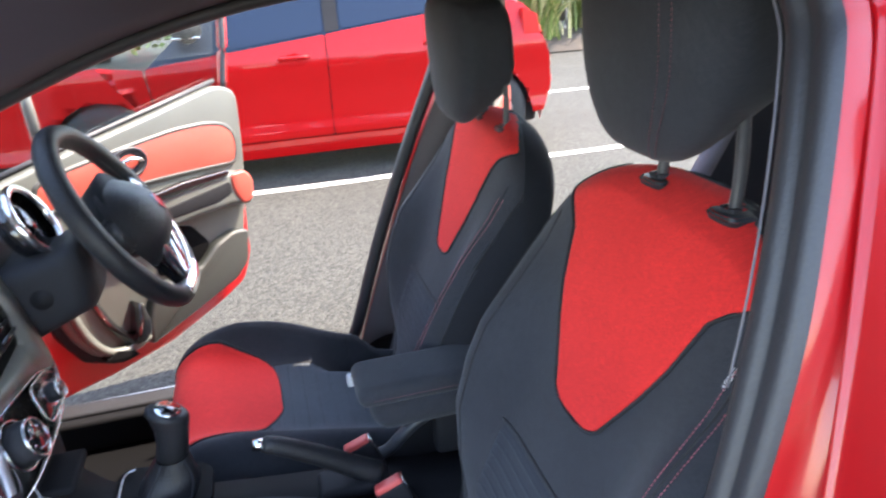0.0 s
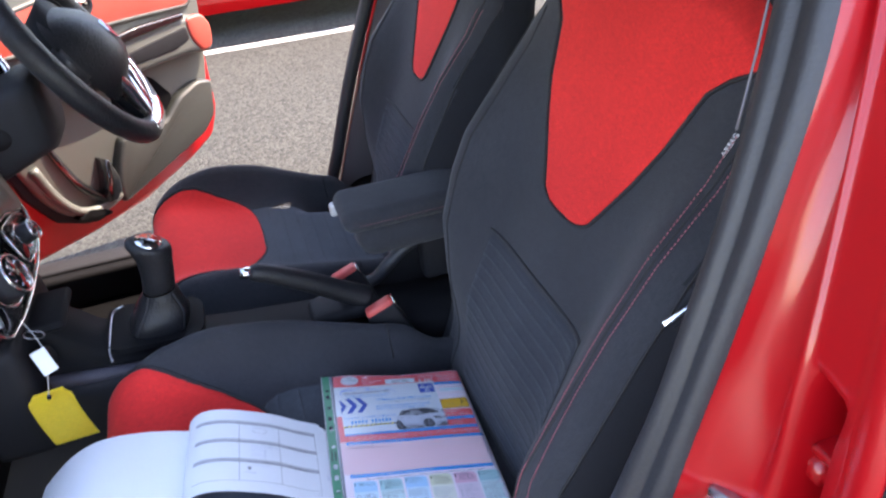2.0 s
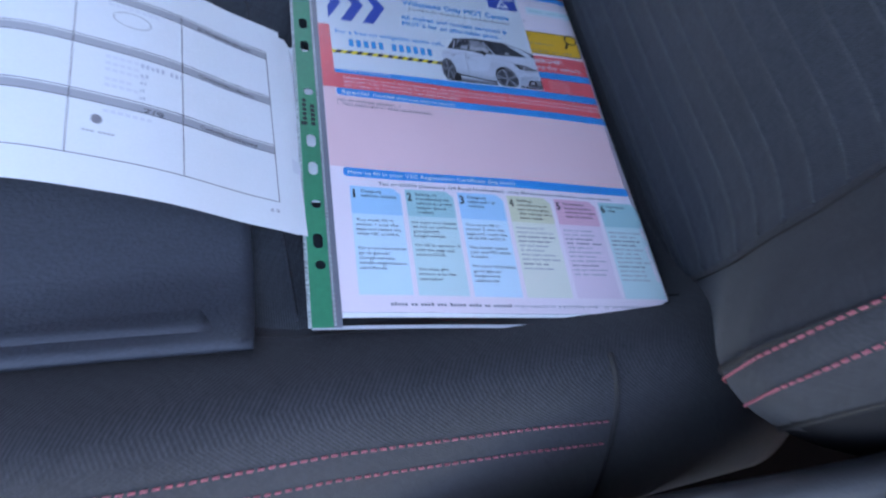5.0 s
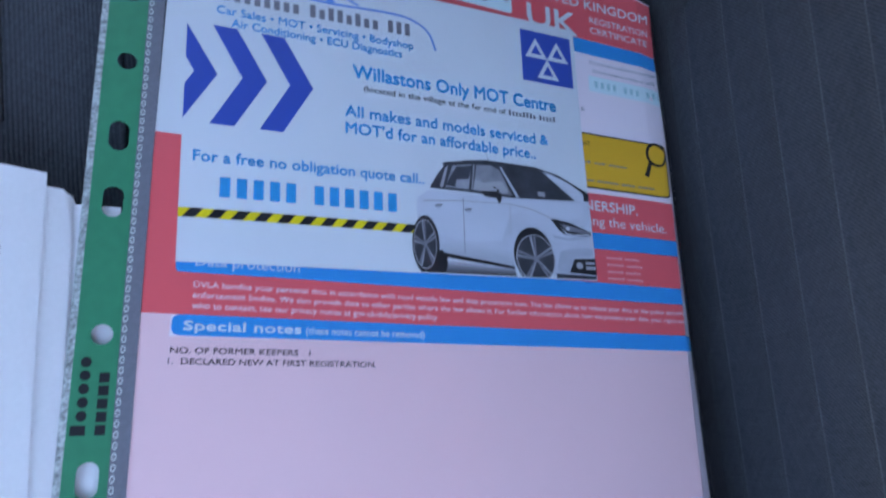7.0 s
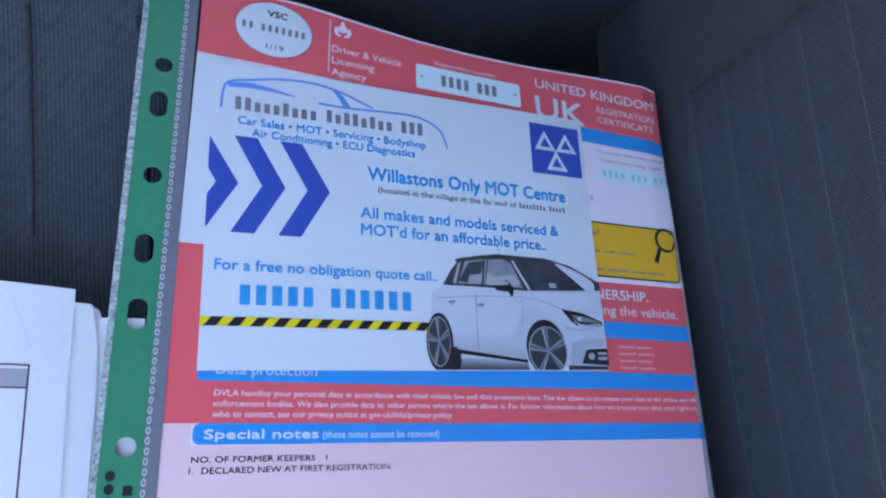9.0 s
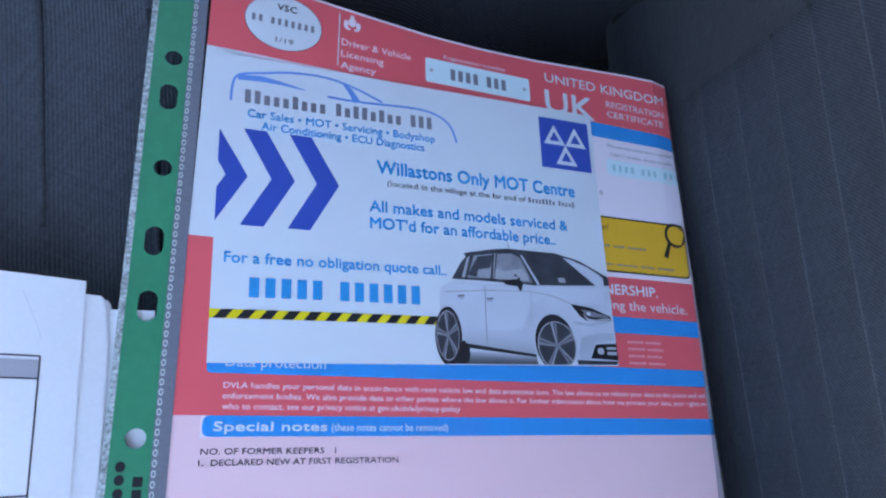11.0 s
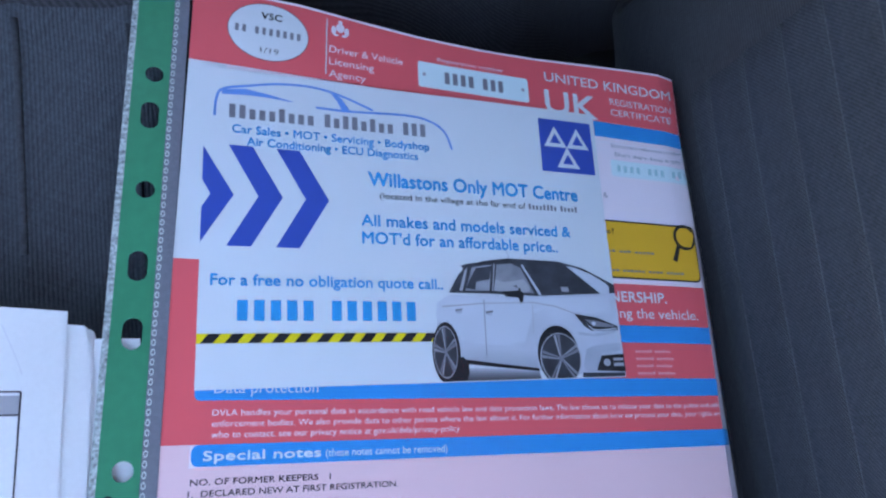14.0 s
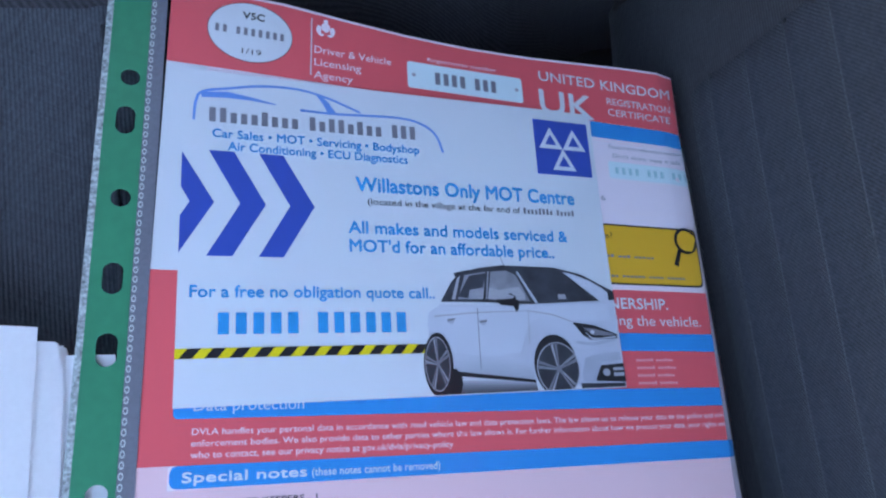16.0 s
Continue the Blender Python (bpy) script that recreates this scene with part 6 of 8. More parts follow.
# ---- papers on the passenger seat ----
# Plane of the papers: U runs along the print, V up the page, W off the page. Lengths in millimetres.
DU, DV, DW = Vector((0.97636, -0.10503, -0.18889)), Vector((0.08364, 0.98950, -0.11791)), Vector((0.19929, 0.09933, 0.97489))
DO = Vector((0.0, 0.0, 0.58))


def wave(u, v):
    """The gentle unevenness of the stacked paper; past the right margin it dips into the seat's crease."""
    h = 0.45 * math.sin(u * 0.031 + 0.8) * math.sin(v * 0.027 + 0.4) + 0.25 * math.sin(u * 0.05 - v * 0.04)
    h += 1.6 * sstep(95, 135, v) * math.sin(u * 0.032 + 1.1)
    d = max(0.0, u - 188)
    return h - d * d * 0.09


def D(u, v, w):
    return DO + (DU * u + DV * v + DW * (w + wave(u, v))) * 0.001


class Sheet:
    """A turned frame in the plane of the papers."""
    step = 9.0

    def __init__(self, ou, ov, turn, place=D):
        self.o, self.c, self.s, self.place = (ou, ov), math.cos(radians(turn)), math.sin(radians(turn)), place

    def at(self, q, r, w):
        return self.place(self.o[0] + q * self.c - r * self.s, self.o[1] + q * self.s + r * self.c, w)


FLY, CERT, WALLET = Sheet(0, 0, 0), Sheet(-8.5, 0, -1.6), Sheet(-17.0, -20.5, -0.96)


def finish(bm, sheet, w, step=9.0):
    """Cuts a flat figure small enough to follow the paper, and lays it on the sheet."""
    if step:
        step = min(step, sheet.step)
        for k in (0, 1):
            lo, hi = (f(v.co[k] for v in bm.verts) for f in (min, max))
            c = math.floor(lo / step) * step + step
            n = Vector((1, 0, 0)) if k == 0 else Vector((0, 1, 0))
            while c < hi - 0.01:
                bmesh.ops.bisect_plane(bm, geom=bm.verts[:] + bm.edges[:] + bm.faces[:], plane_co=n * c, plane_no=n, dist=1e-5)
                c += step
    for v in bm.verts:
        v.co = sheet.at(v.co.x, v.co.y, w + v.co.z)
    bm.normal_update()
    for f in bm.faces:
        if f.normal.dot(DW) < 0:
            f.normal_flip()
    return bm


def ink(name, pts, sheet, w, mtl, parent, label=""):
    bm = bmesh.new()
    f = bm.faces.new([bm.verts.new((u, v, 0)) for u, v in pts])
    bmesh.ops.triangulate(bm, faces=[f])
    return part(name, finish(bm, sheet, w), mtl, parent, label, smooth=False)


def rect(a, b, c, d):
    return [(a, b), (c, b), (c, d), (a, d)]


def rrect(a, b, c, d, r):
    return rounded(rect(a, b, c, d), r, 4)


def disc(u, v, ru, rv, n=32, a0=0.0, a1=360.0):
    return [(u + ru * math.cos(radians(a0 + (a1 - a0) * i / n)), v + rv * math.sin(radians(a0 + (a1 - a0) * i / n))) for i in range(n if a1 - a0 == 360 else n + 1)]


def line_of(pts, half):
    """The outline of a stroke along points; half is its half-width, or one for each point."""
    P = [Vector((*p, 0)) for p in pts]
    L, Rr = [], []
    for i, p in enumerate(P):
        d = (P[min(i + 1, len(P) - 1)] - P[max(i - 1, 0)]).normalized()
        n = Vector((-d.y, d.x, 0)) * (half[i] if isinstance(half, (list, tuple)) else half)
        L.append((p + n)[:2])
        Rr.append((p - n)[:2])
    return L + Rr[::-1]


def text(body, q0, r0, q1, cap, sheet, w, mtl, parent, name="lettering", heavy=0.0, label=""):
    """Words from q0 to q1 on the baseline r0, with capitals of the given height."""
    cu = bpy.data.curves.new("words", "FONT")
    cu.body, cu.size, cu.resolution_u, cu.offset = body, 1.0, 3, 0.0
    ob = new("words", cu)
    dg = bpy.context.evaluated_depsgraph_get()
    dg.update()
    me = bpy.data.meshes.new_from_object(ob.evaluated_get(dg))
    bpy.data.objects.remove(ob)
    bpy.data.curves.remove(cu)
    xs = [v.co.x for v in me.vertices]
    x0, k, ky = min(xs), (q1 - q0) / (max(xs) - min(xs)), cap / 0.73
    bm = bmesh.new()
    bm.from_mesh(me)
    bpy.data.meshes.remove(me)
    for v in bm.verts:
        v.co = Vector((q0 + (v.co.x - x0) * k, r0 + v.co.y * ky, 0))
    if heavy:
        # a bold face: the letters stand again a hair to the side and above
        first = bm.verts[:] + bm.edges[:] + bm.faces[:]
        for n, (dx, dy) in enumerate(((1.0, 0.0), (0.5, 0.55), (0.5, -0.55))):
            twin = bmesh.ops.duplicate(bm, geom=first)["geom"]
            for v in twin:
                if isinstance(v, bmesh.types.BMVert):
                    v.co += Vector((heavy * cap * 6.0 * (dx - 0.5), heavy * cap * 4.2 * dy, 0.006 * (n + 1)))
    return part(name, finish(bm, sheet, w, 0), mtl, parent, label, smooth=False)


def bars(words, q0, r0, q1, cap, sheet, w, mtl, parent, name="text_bar", fill=0.74):
    """A row of plain bars that stands for writing; words gives each word's length, 'h' a tall and 'x' a low bar."""
    total = sum(len(x) for x in words) + 0.8 * (len(words) - 1)
    p = (q1 - q0) / total
    q = q0
    bm = bmesh.new()
    for word in words:
        for ch in word:
            h = cap if ch == "h" else cap * 0.74
            bm.faces.new([bm.verts.new((a, b, 0)) for a, b in rect(q + p * (1 - fill) / 2, r0, q + p * (1 + fill) / 2, r0 + h)])
            q += p
        q += 0.8 * p
    return part(name, finish(bm, sheet, w, 0), mtl, parent, "", smooth=False)


def print_mat(name, color, rough=0.35):
    return mat(name, color, rough, grain=0.02, scale=1500, vary=0.03, vary_scale=12, spec=0.3)


P_WHITE = print_mat("white_card", (0.62, 0.66, 0.69), 0.3)
P_PAPER = mat("white_paper", (0.80, 0.81, 0.82), 0.75, grain=0.02, scale=900, vary=0.03, vary_scale=14)
P_RED = print_mat("certificate_red", (0.80, 0.115, 0.13))
P_BLUE = print_mat("certificate_blue", (0.004, 0.26, 0.62))
P_PINK = print_mat("certificate_pink", (0.80, 0.53, 0.55))
P_PALEPINK = print_mat("certificate_pale_pink", (0.82, 0.71, 0.76))
P_SMALL = print_mat("faint_small_print", (0.84, 0.36, 0.38))
P_YELLOW = print_mat("certificate_yellow", (0.78, 0.42, 0.035))
P_NAVY = print_mat("flyer_navy", (0.030, 0.080, 0.38))
P_SKY = print_mat("flyer_blue", (0.003, 0.285, 0.60))
P_SWOOSH = print_mat("flyer_light_blue", (0.12, 0.29, 0.66))
P_BLACK = print_mat("black_ink", (0.02, 0.02, 0.024))
P_GREY = print_mat("grey_ink", (0.20, 0.20, 0.23))
P_MID = print_mat("mid_grey_ink", (0.38, 0.38, 0.41))
P_SILVER = print_mat("pale_grey_ink", (0.58, 0.60, 0.66))
P_TAPEY = print_mat("tape_yellow", (0.80, 0.62, 0.02))
P_TEAL = print_mat("pale_teal", (0.54, 0.71, 0.71))
P_TEAL_D = print_mat("teal", (0.34, 0.58, 0.60))
P_LBLUE = print_mat("pale_blue", (0.56, 0.74, 0.84))
P_LBLUE_D = print_mat("light_blue", (0.34, 0.60, 0.80))
P_LYEL = print_mat("pale_yellow", (0.74, 0.74, 0.64))
P_LYEL_D = print_mat("straw_yellow", (0.66, 0.65, 0.46))
P_LPINK = print_mat("pale_rose", (0.76, 0.61, 0.69))
P_LPINK_D = print_mat("rose", (0.74, 0.42, 0.52))
P_MINT = print_mat("mint_panel", (0.62, 0.78, 0.80))
P_GREEN = mat("green_film", (0.020, 0.20, 0.105), 0.35, grain=0.06, scale=300, vary=0.06, vary_scale=20)

# registration certificate
cert = thing("registration_certificate", "red, blue and pink vehicle registration certificate inside the wallet", "document")
TOPQ = [(0, 134.0), (15, 135.0), (35, 135.0), (55, 133.6), (80, 132.2), (105, 131.6), (130, 131.8), (150, 132.6), (175, 133.6), (199, 134.0), (208, 134.0)]
ink("page", [(0, -167), (208, -167)] + TOPQ[::-1], CERT, 0.0, P_PALEPINK, cert, "pale pink printed page")
bm = bmesh.new()
bm.faces.new([bm.verts.new((u, v, 0)) for u, v in [(1, -170), (208, -168.4), (208, -167), (0, -167)]])
part("under_sheet", finish(bm, CERT, -0.3), P_PAPER, cert, "white sheet edge", smooth=False)
hd = ink("red_header", [(0, 107.3), (208, 107.3)] + [(q, r - 1.0) for q, r in TOPQ[::-1]], CERT, 0.12, P_RED, cert, "coral red header band")
ink("margin", rect(0, 39.6, 12, 107.2), CERT, 0.10, P_WHITE, cert, "white margin")
ink("blue_stripe", rect(70, 100.6, 208, 107.2), CERT, 0.14, P_BLUE, cert, "bright blue stripe")
ink("red_block", rect(0, -14.9, 208, 39.6), CERT, 0.12, P_RED, cert, "coral red block")
ink("blue_stripe", rect(60, 17.1, 208, 23.6), CERT, 0.18, P_BLUE, cert, "bright blue stripe")
ink("blue_stripe", rounded([(8.7, -2.6), (208, -2.6), (208, 3.9), (8.7, 3.9)], 1.6, 4), CERT, 0.18, P_BLUE, cert, "bright blue stripe")
sp = ink("notes_bar", rounded([(8.8, -20.9), (202, -20.9), (202, -14.9), (8.8, -14.9)], 2.4, 5), CERT, 0.18, P_BLUE, cert, "bright blue heading bar")
ink("notes_panel", rect(0, -75, 208, -21.2), CERT, 0.08, P_PINK, cert, "pink notes panel")
ink("notes_panel", rect(0, -75, 8.4, -15), CERT, 0.09, P_PINK, cert, "pink notes panel")
ink("oval", disc(25.0 + 0.0, 121.6, 13.5, 10.6, 40), CERT, 0.24, P_WHITE, hd, "white oval serial panel")
ink("oval_ring", [p for p in disc(25.0, 121.6, 13.7, 10.8, 40)], CERT, 0.22, P_BLACK, hd)
text("V5C", 22.2, 126.4, 29.2, 2.6, CERT, 0.3, P_BLACK, cert, heavy=0.02)
bars(["hh", "hhhhhhh"], 13.2, 120.3, 36.4, 2.7, CERT, 0.3, P_GREY, cert, fill=0.5)
text("1/19", 22.4, 113.6, 28.6, 2.1, CERT, 0.3, P_BLACK, cert)
ink("divider", rect(44.9, 109.6, 45.3, 131.4), CERT, 0.24, P_WHITE, cert)
for q, r, a, b in ((50, 128.6, 1.6, 1.9), (47.6, 127.4, 0.9, 1.7), (52.4, 127.4, 0.9, 1.7), (50, 131, 0.8, 0.7), (48.5, 125.6, 1.0, 0.5), (51.5, 125.6, 1.0, 0.5)):
    ink("crest", disc(q, r, a, b, 14), CERT, 0.24, P_PALEPINK, cert, "plain pale crest shape")
for k, (s, e) in enumerate((("Driver & Vehicle", 73.6), ("Licensing", 62.6), ("Agency", 59.6))):
    text(s, 46.2, 118.3 - 4.75 * k, e, 2.9, CERT, 0.24, P_PALEPINK, cert)
pl = ink("plate_panel", rrect(79.6, 110.6, 125.4, 121.4, 1.2), CERT, 0.24, P_MINT, cert, "pale rounded number panel")
bars(["hhhh", "hhh"], 89.5, 113.3, 115.0, 5.0, CERT, 0.32, P_GREY, pl, fill=0.6)
for q in (82, 123):
    ink("dot", disc(q, 116, 0.8, 0.8, 10), CERT, 0.32, P_MID, pl)
text("Registration number", 87.6, 122.6, 115.2, 1.7, CERT, 0.24, P_PALEPINK, cert)
text("UNITED KINGDOM", 133.2, 122.0, 194.0, 4.4, CERT, 0.24, P_WHITE, cert, heavy=0.006)
text("UK", 132.4, 107.9, 156.0, 10.6, CERT, 0.24, P_WHITE, cert, heavy=0.012)
text("REGISTRATION", 163.0, 115.7, 193.6, 3.1, CERT, 0.24, P_WHITE, cert)
text("CERTIFICATE", 163.0, 110.9, 193.0, 3.1, CERT, 0.24, P_WHITE, cert)
ink("detail_panel", rect(120, 39.7, 208, 100.5), CERT, 0.10, P_PALEPINK, cert, "pale lilac details panel")
text("Document reference number", 161.6, 96.6, 196.5, 1.7, CERT, 0.2, P_GREY, cert)
text("Don't share, keep it safe", 163.0, 92.8, 195.0, 1.7, CERT, 0.2, P_GREY, cert)
ink("reference_panel", rrect(160.5, 84.0, 206, 91.0, 1.0), CERT, 0.16, P_MINT, cert, "pale mint reference panel")
bars(["hhhh", "hhh", "hhhh"], 162.6, 86.0, 201.5, 2.9, CERT, 0.22, P_TEAL_D, cert, fill=0.5)
text("2016", 149.0, 74.4, 157.5, 2.3, CERT, 0.2, P_GREY, cert)
ink("yellow_box_rim", rrect(120, 41.6, 197.4, 65.2, 3), CERT, 0.16, P_BLACK, cert, "thin black rim")
ink("yellow_box", rrect(121, 42.3, 196.7, 64.5, 2.6), CERT, 0.22, P_YELLOW, cert, "amber yellow notice box")
text("vehicle?", 144.0, 59.4, 158.6, 2.4, CERT, 0.3, P_BLACK, cert)
bars(["xx", "xxxh", "xxh", "xxxxx"], 146, 52.0, 176, 1.1, CERT, 0.3, P_GREY, cert)
bars(["xxx", "xhxx", "xxxxxx", "xxxx", "xxxxx"], 146, 44.4, 189, 1.1, CERT, 0.3, P_GREY, cert)
gl_o = disc(191.6, 60.2, 5.4, 5.4, 28)
ink("magnifier", gl_o, CERT, 0.28, P_BLACK, cert, "black magnifier drawing")
ink("magnifier_lens", disc(191.6, 60.2, 4.1, 4.1, 28), CERT, 0.34, P_YELLOW, cert)
ink("magnifier_handle", [(187.3, 56.6), (188.8, 55.6), (186.6, 49.6), (184.6, 50.4)], CERT, 0.30, P_BLACK, cert)
text("THIS DOCUMENT IS NOT PROOF OF OWNERSHIP.", 33, 32.6, 179.0, 4.2, CERT, 0.24, P_WHITE, cert, heavy=0.01)
text("shows who is responsible for registering and taxing the vehicle.", 32, 26.4, 193.0, 4.0, CERT, 0.24, P_WHITE, cert)
for k in range(4):
    bars(["xxxxxh", "xxxhxx"], 162, 13.4 - 2.7 * k, 178 + (k % 2), 1.1, CERT, 0.24, P_SMALL, cert)
text("Data protection", 14.0, -0.5, 44.4, 3.4, CERT, 0.24, P_SILVER, cert)
text("DVLA handles your personal data in accordance with road vehicle law and data protection laws. The law allows us to release your data to the police and other", 13.9, -6.9, 200.0, 1.85, CERT, 0.24, P_PALEPINK, cert)
text("enforcement bodies. We also provide data to other parties where the law allows it. For further information about how we process your data, your rights and", 13.9, -10.0, 198.5, 1.85, CERT, 0.24, P_PALEPINK, cert)
text("who to contact, see our privacy notice at gov.uk/dvla/privacy-policy", 13.9, -13.1, 90.8, 1.95, CERT, 0.24, P_PALEPINK, cert)
text("Special notes", 12.0, -19.3, 45.5, 2.75, CERT, 0.26, P_WHITE, cert, heavy=0.018)
text("(these notes cannot be removed)", 47.0, -19.3, 86.2, 2.3, CERT, 0.26, P_WHITE, cert, heavy=0.008)
text("NO. OF FORMER KEEPERS   1", 9.0, -25.9, 48.6, 1.8, CERT, 0.2, P_BLACK, cert, heavy=0.006)
text("1.  DECLARED NEW AT FIRST REGISTRATION.", 8.6, -29.0, 69.6, 1.8, CERT, 0.2, P_BLACK, cert, heavy=0.006)
ink("howto_bar", rounded([(9.0, -81.6), (199.5, -81.6), (199.5, -75.4), (9.0, -75.4)], 2.2, 5), CERT, 0.2, P_BLUE, cert, "bright blue heading bar")
text("How to fill in your V5C Registration Certificate (log book)", 11.6, -79.8, 116.5, 2.7, CERT, 0.28, P_WHITE, cert, heavy=0.012)
text("Tax or SORN (Statutory Off Road Notification) using the document reference number above.", 29.0, -86.2, 184.5, 2.2, CERT, 0.2, P_BLACK, cert, heavy=0.008)
COLS = ((P_LBLUE_D, P_LBLUE), (P_TEAL_D, P_TEAL), (P_LBLUE_D, P_LBLUE), (P_LYEL_D, P_LYEL), (P_LPINK_D, P_LPINK), (P_TEAL_D, P_TEAL))
HEADS = (("Change my", "vehicle details"), ("Selling or", "transferring my", "vehicle to a new", "keeper (not a", "trader)"), ("Change my", "name and / or", "address"), ("Selling,", "transferring or", "part exchanging", "this vehicle to a", "motor trader"), ("Permanently", "exporting this", "vehicle for more", "than 12 months"), ("New keeper", "slip"))
BODY = (("You must fill in", "section 1 over the", "page and return the", "whole V5C to DVLA,", "", "", "For more information", "go to gov.uk/", "change-vehicle-", "details-registration-", "certificate"),
        ("It's quick and simple", "to tell us online at", "gov.uk/sold-", "bought-vehicle", "", "Or fill in section 2", "over the page and", "send to DVLA,", "", "", "You must give", "section 6 to the", "new keeper"),
        ("You must fill in", "section 3 over the", "page and return the", "whole V5C to DVLA,", "", "You should receive", "your new V5C within", "4 weeks.", "", "For more information", "go to gov.uk/", "change-name-", "address-v5c"))
for k in range(6):
    q = 12.0 + 32.3 * k
    cp = ink("column", [(q, -157), (q + 29.3, -157), (q + 29.3, -88 - 4), (q + 25, -88), (q, -88)], CERT, 0.16, COLS[k][1], cert, "pale tinted guidance column")
    ink("column_head", [(q, -106.6), (q + 29.3, -106.6), (q + 29.3, -92), (q + 25, -88), (q, -88)], CERT, 0.22, COLS[k][0], cp, "tinted column heading")
    text(str(k + 1), q + (0.9 if k else 1.5), -95.8, q + (3.4 if k else 2.4), 5.6, CERT, 0.3, P_BLACK, cp, heavy=0.02)
    for j, s in enumerate(HEADS[k]):
        text(s, q + 6.0, -92.0 - 3.1 * j, q + 6.0 + min(22.5, 1.36 * len(s)), 1.9, CERT, 0.3, P_BLACK, cp, heavy=0.014)
    if k < 3:
        for j, s in enumerate(BODY[k]):
            if s:
                text(s, q + 1.8, -111.3 - 3.05 * j, q + 1.8 + min(26.5, 1.33 * len(s)), 1.9, CERT, 0.24, P_BLACK, cp, heavy=0.006)
    else:
        rr_ = random.Random(k)
        for j in range(10 + k % 3):
            n = rr_.randint(3, 4)
            bars(["x" * rr_.randint(2, 6) for _ in range(n)], q + 1.8, -111.3 - 3.05 * j, q + rr_.uniform(17, 27), 1.5, CERT, 0.24, P_MID if j not in (2, 3, 8) else P_GREY, cp)
text("may result in a penalty and / or prosecution", 100, -163.2, 186, 2.3, CERT, 0.2, P_GREY, cert)
bars(["xhxxx", "xx", "xxxh", "xxx", "hxxxx", "xxhx", "xx", "xxxxxh"], 28, -163.2, 98, 1.9, CERT, 0.2, P_GREY, cert)

# garage flyer
flyer = thing("flyer", "white garage flyer with blue print and a silver car picture", "flyer")
bm = bmesh.new()
bm.faces.new([bm.verts.new((u, v, 0)) for u, v in rect(0, 0, 148, 105)])
bm = finish(bm, FLY, 0.75)
bmesh.ops.solidify(bm, geom=bm.faces[:], thickness=0.00025)
part("card", bm, P_WHITE, flyer, "glossy white card", smooth=False)
W1, W2, W3, W4 = 0.86, 0.93, 1.0, 1.07
ink("car_outline", line_of([tuple(p[:2]) for p in bez([(3.0, 87.5, 0), (3.5, 94.1, 0), (5.6, 97.6, 0), (13.5, 99.6, 0), (23.6, 101.6, 0), (35.0, 102.0, 0), (45.0, 100.0, 0), (56.2, 95.8, 0)], 42)], 0.42), FLY, W1, P_SWOOSH, flyer, "blue sketched car outline")
ink("car_outline", line_of([(5.0, 96.4), (12.7, 97.2), (20.3, 96.6), (28.0, 95.5)], [0.9, 1.1, 0.6, 0.15]), FLY, W2, P_SWOOSH, flyer)
ink("car_outline", line_of([tuple(p[:2]) for p in bez([(35.9, 94.5, 0), (47.7, 94.4, 0), (68.7, 95.3, 0), (77.7, 93.8, 0), (83.0, 90.0, 0), (85.4, 83.5, 0)], 30)], 0.42), FLY, W1, P_SWOOSH, flyer)
ink("car_outline", line_of([(41.5, 100.9), (44.1, 98.3), (46.6, 94.3)], [0.4, 1.0, 1.3]), FLY, W2, P_SWOOSH, flyer)
bars(["hhxxxhxxx", "hxhhxhxx", "hhh"], 6.9, 87.4, 76.0, 4.9, FLY, W3, P_GREY, flyer, fill=0.6)
text("Car Sales \u2022 MOT \u2022 Servicing \u2022 Bodyshop", 8.6, 82.2, 76.4, 3.0, FLY, W3, P_SKY, flyer, heavy=0.012)
text("Air Conditioning \u2022 ECU Diagnostics", 13.3, 78.1, 72.0, 3.0, FLY, W3, P_SKY, flyer, heavy=0.012)
ink("chevron", [(0.0, 76.6), (9.6, 60.7), (0.0, 44.6), (0.0, 56.0), (2.6, 60.6), (0.0, 65.2)], FLY, W1, P_NAVY, flyer, "navy arrow")
for q in (7.7, 22.8):
    ink("chevron", [(q, 77.7), (q + 7.5, 77.7), (q + 17.2, 60.7), (q + 7.4, 43.8), (q, 43.8), (q + 9.5, 60.6)], FLY, W1, P_NAVY, flyer, "navy arrow")
ms = ink("mot_sign", rect(122.4, 78.6, 146.0, 100.6), FLY, W1, P_NAVY, flyer, "navy square with three white triangles")
for cu_, cv_ in ((129.2, 92.4), (139.2, 92.4), (134.2, 84.0)):
    r = 5.5
    ink("triangle", [(cu_, cv_ + r * 0.95), (cu_ - r * 0.92, cv_ - r * 0.62), (cu_ + r * 0.92, cv_ - r * 0.62)], FLY, W2, P_WHITE, ms)
    ink("triangle_inner", [(cu_, cv_ + r * 0.42), (cu_ - r * 0.45, cv_ - r * 0.34), (cu_ + r * 0.45, cv_ - r * 0.34)], FLY, W3, P_NAVY, ms)
text("Willastons Only MOT Centre", 53.6, 67.2, 136.4, 5.2, FLY, W2, P_SKY, flyer, heavy=0.02)
text("(located in the village at the far end of", 57.4, 62.6, 113.6, 2.3, FLY, W2, P_BLACK, flyer)
bars(["hxxxhhhx", "hxxxh"], 114.6, 62.6, 136.0, 2.2, FLY, W2, P_GREY, flyer, fill=0.6)
text("All makes and models serviced &", 50.7, 52.6, 131.6, 4.2, FLY, W2, P_SKY, flyer, heavy=0.016)
text("MOT'd for an affordable price..", 50.8, 46.4, 125.4, 4.2, FLY, W2, P_SKY, flyer, heavy=0.016)
text("For a free no obligation quote call..", 3.4, 31.3, 78.6, 3.7, FLY, W2, P_SKY, flyer, heavy=0.014)
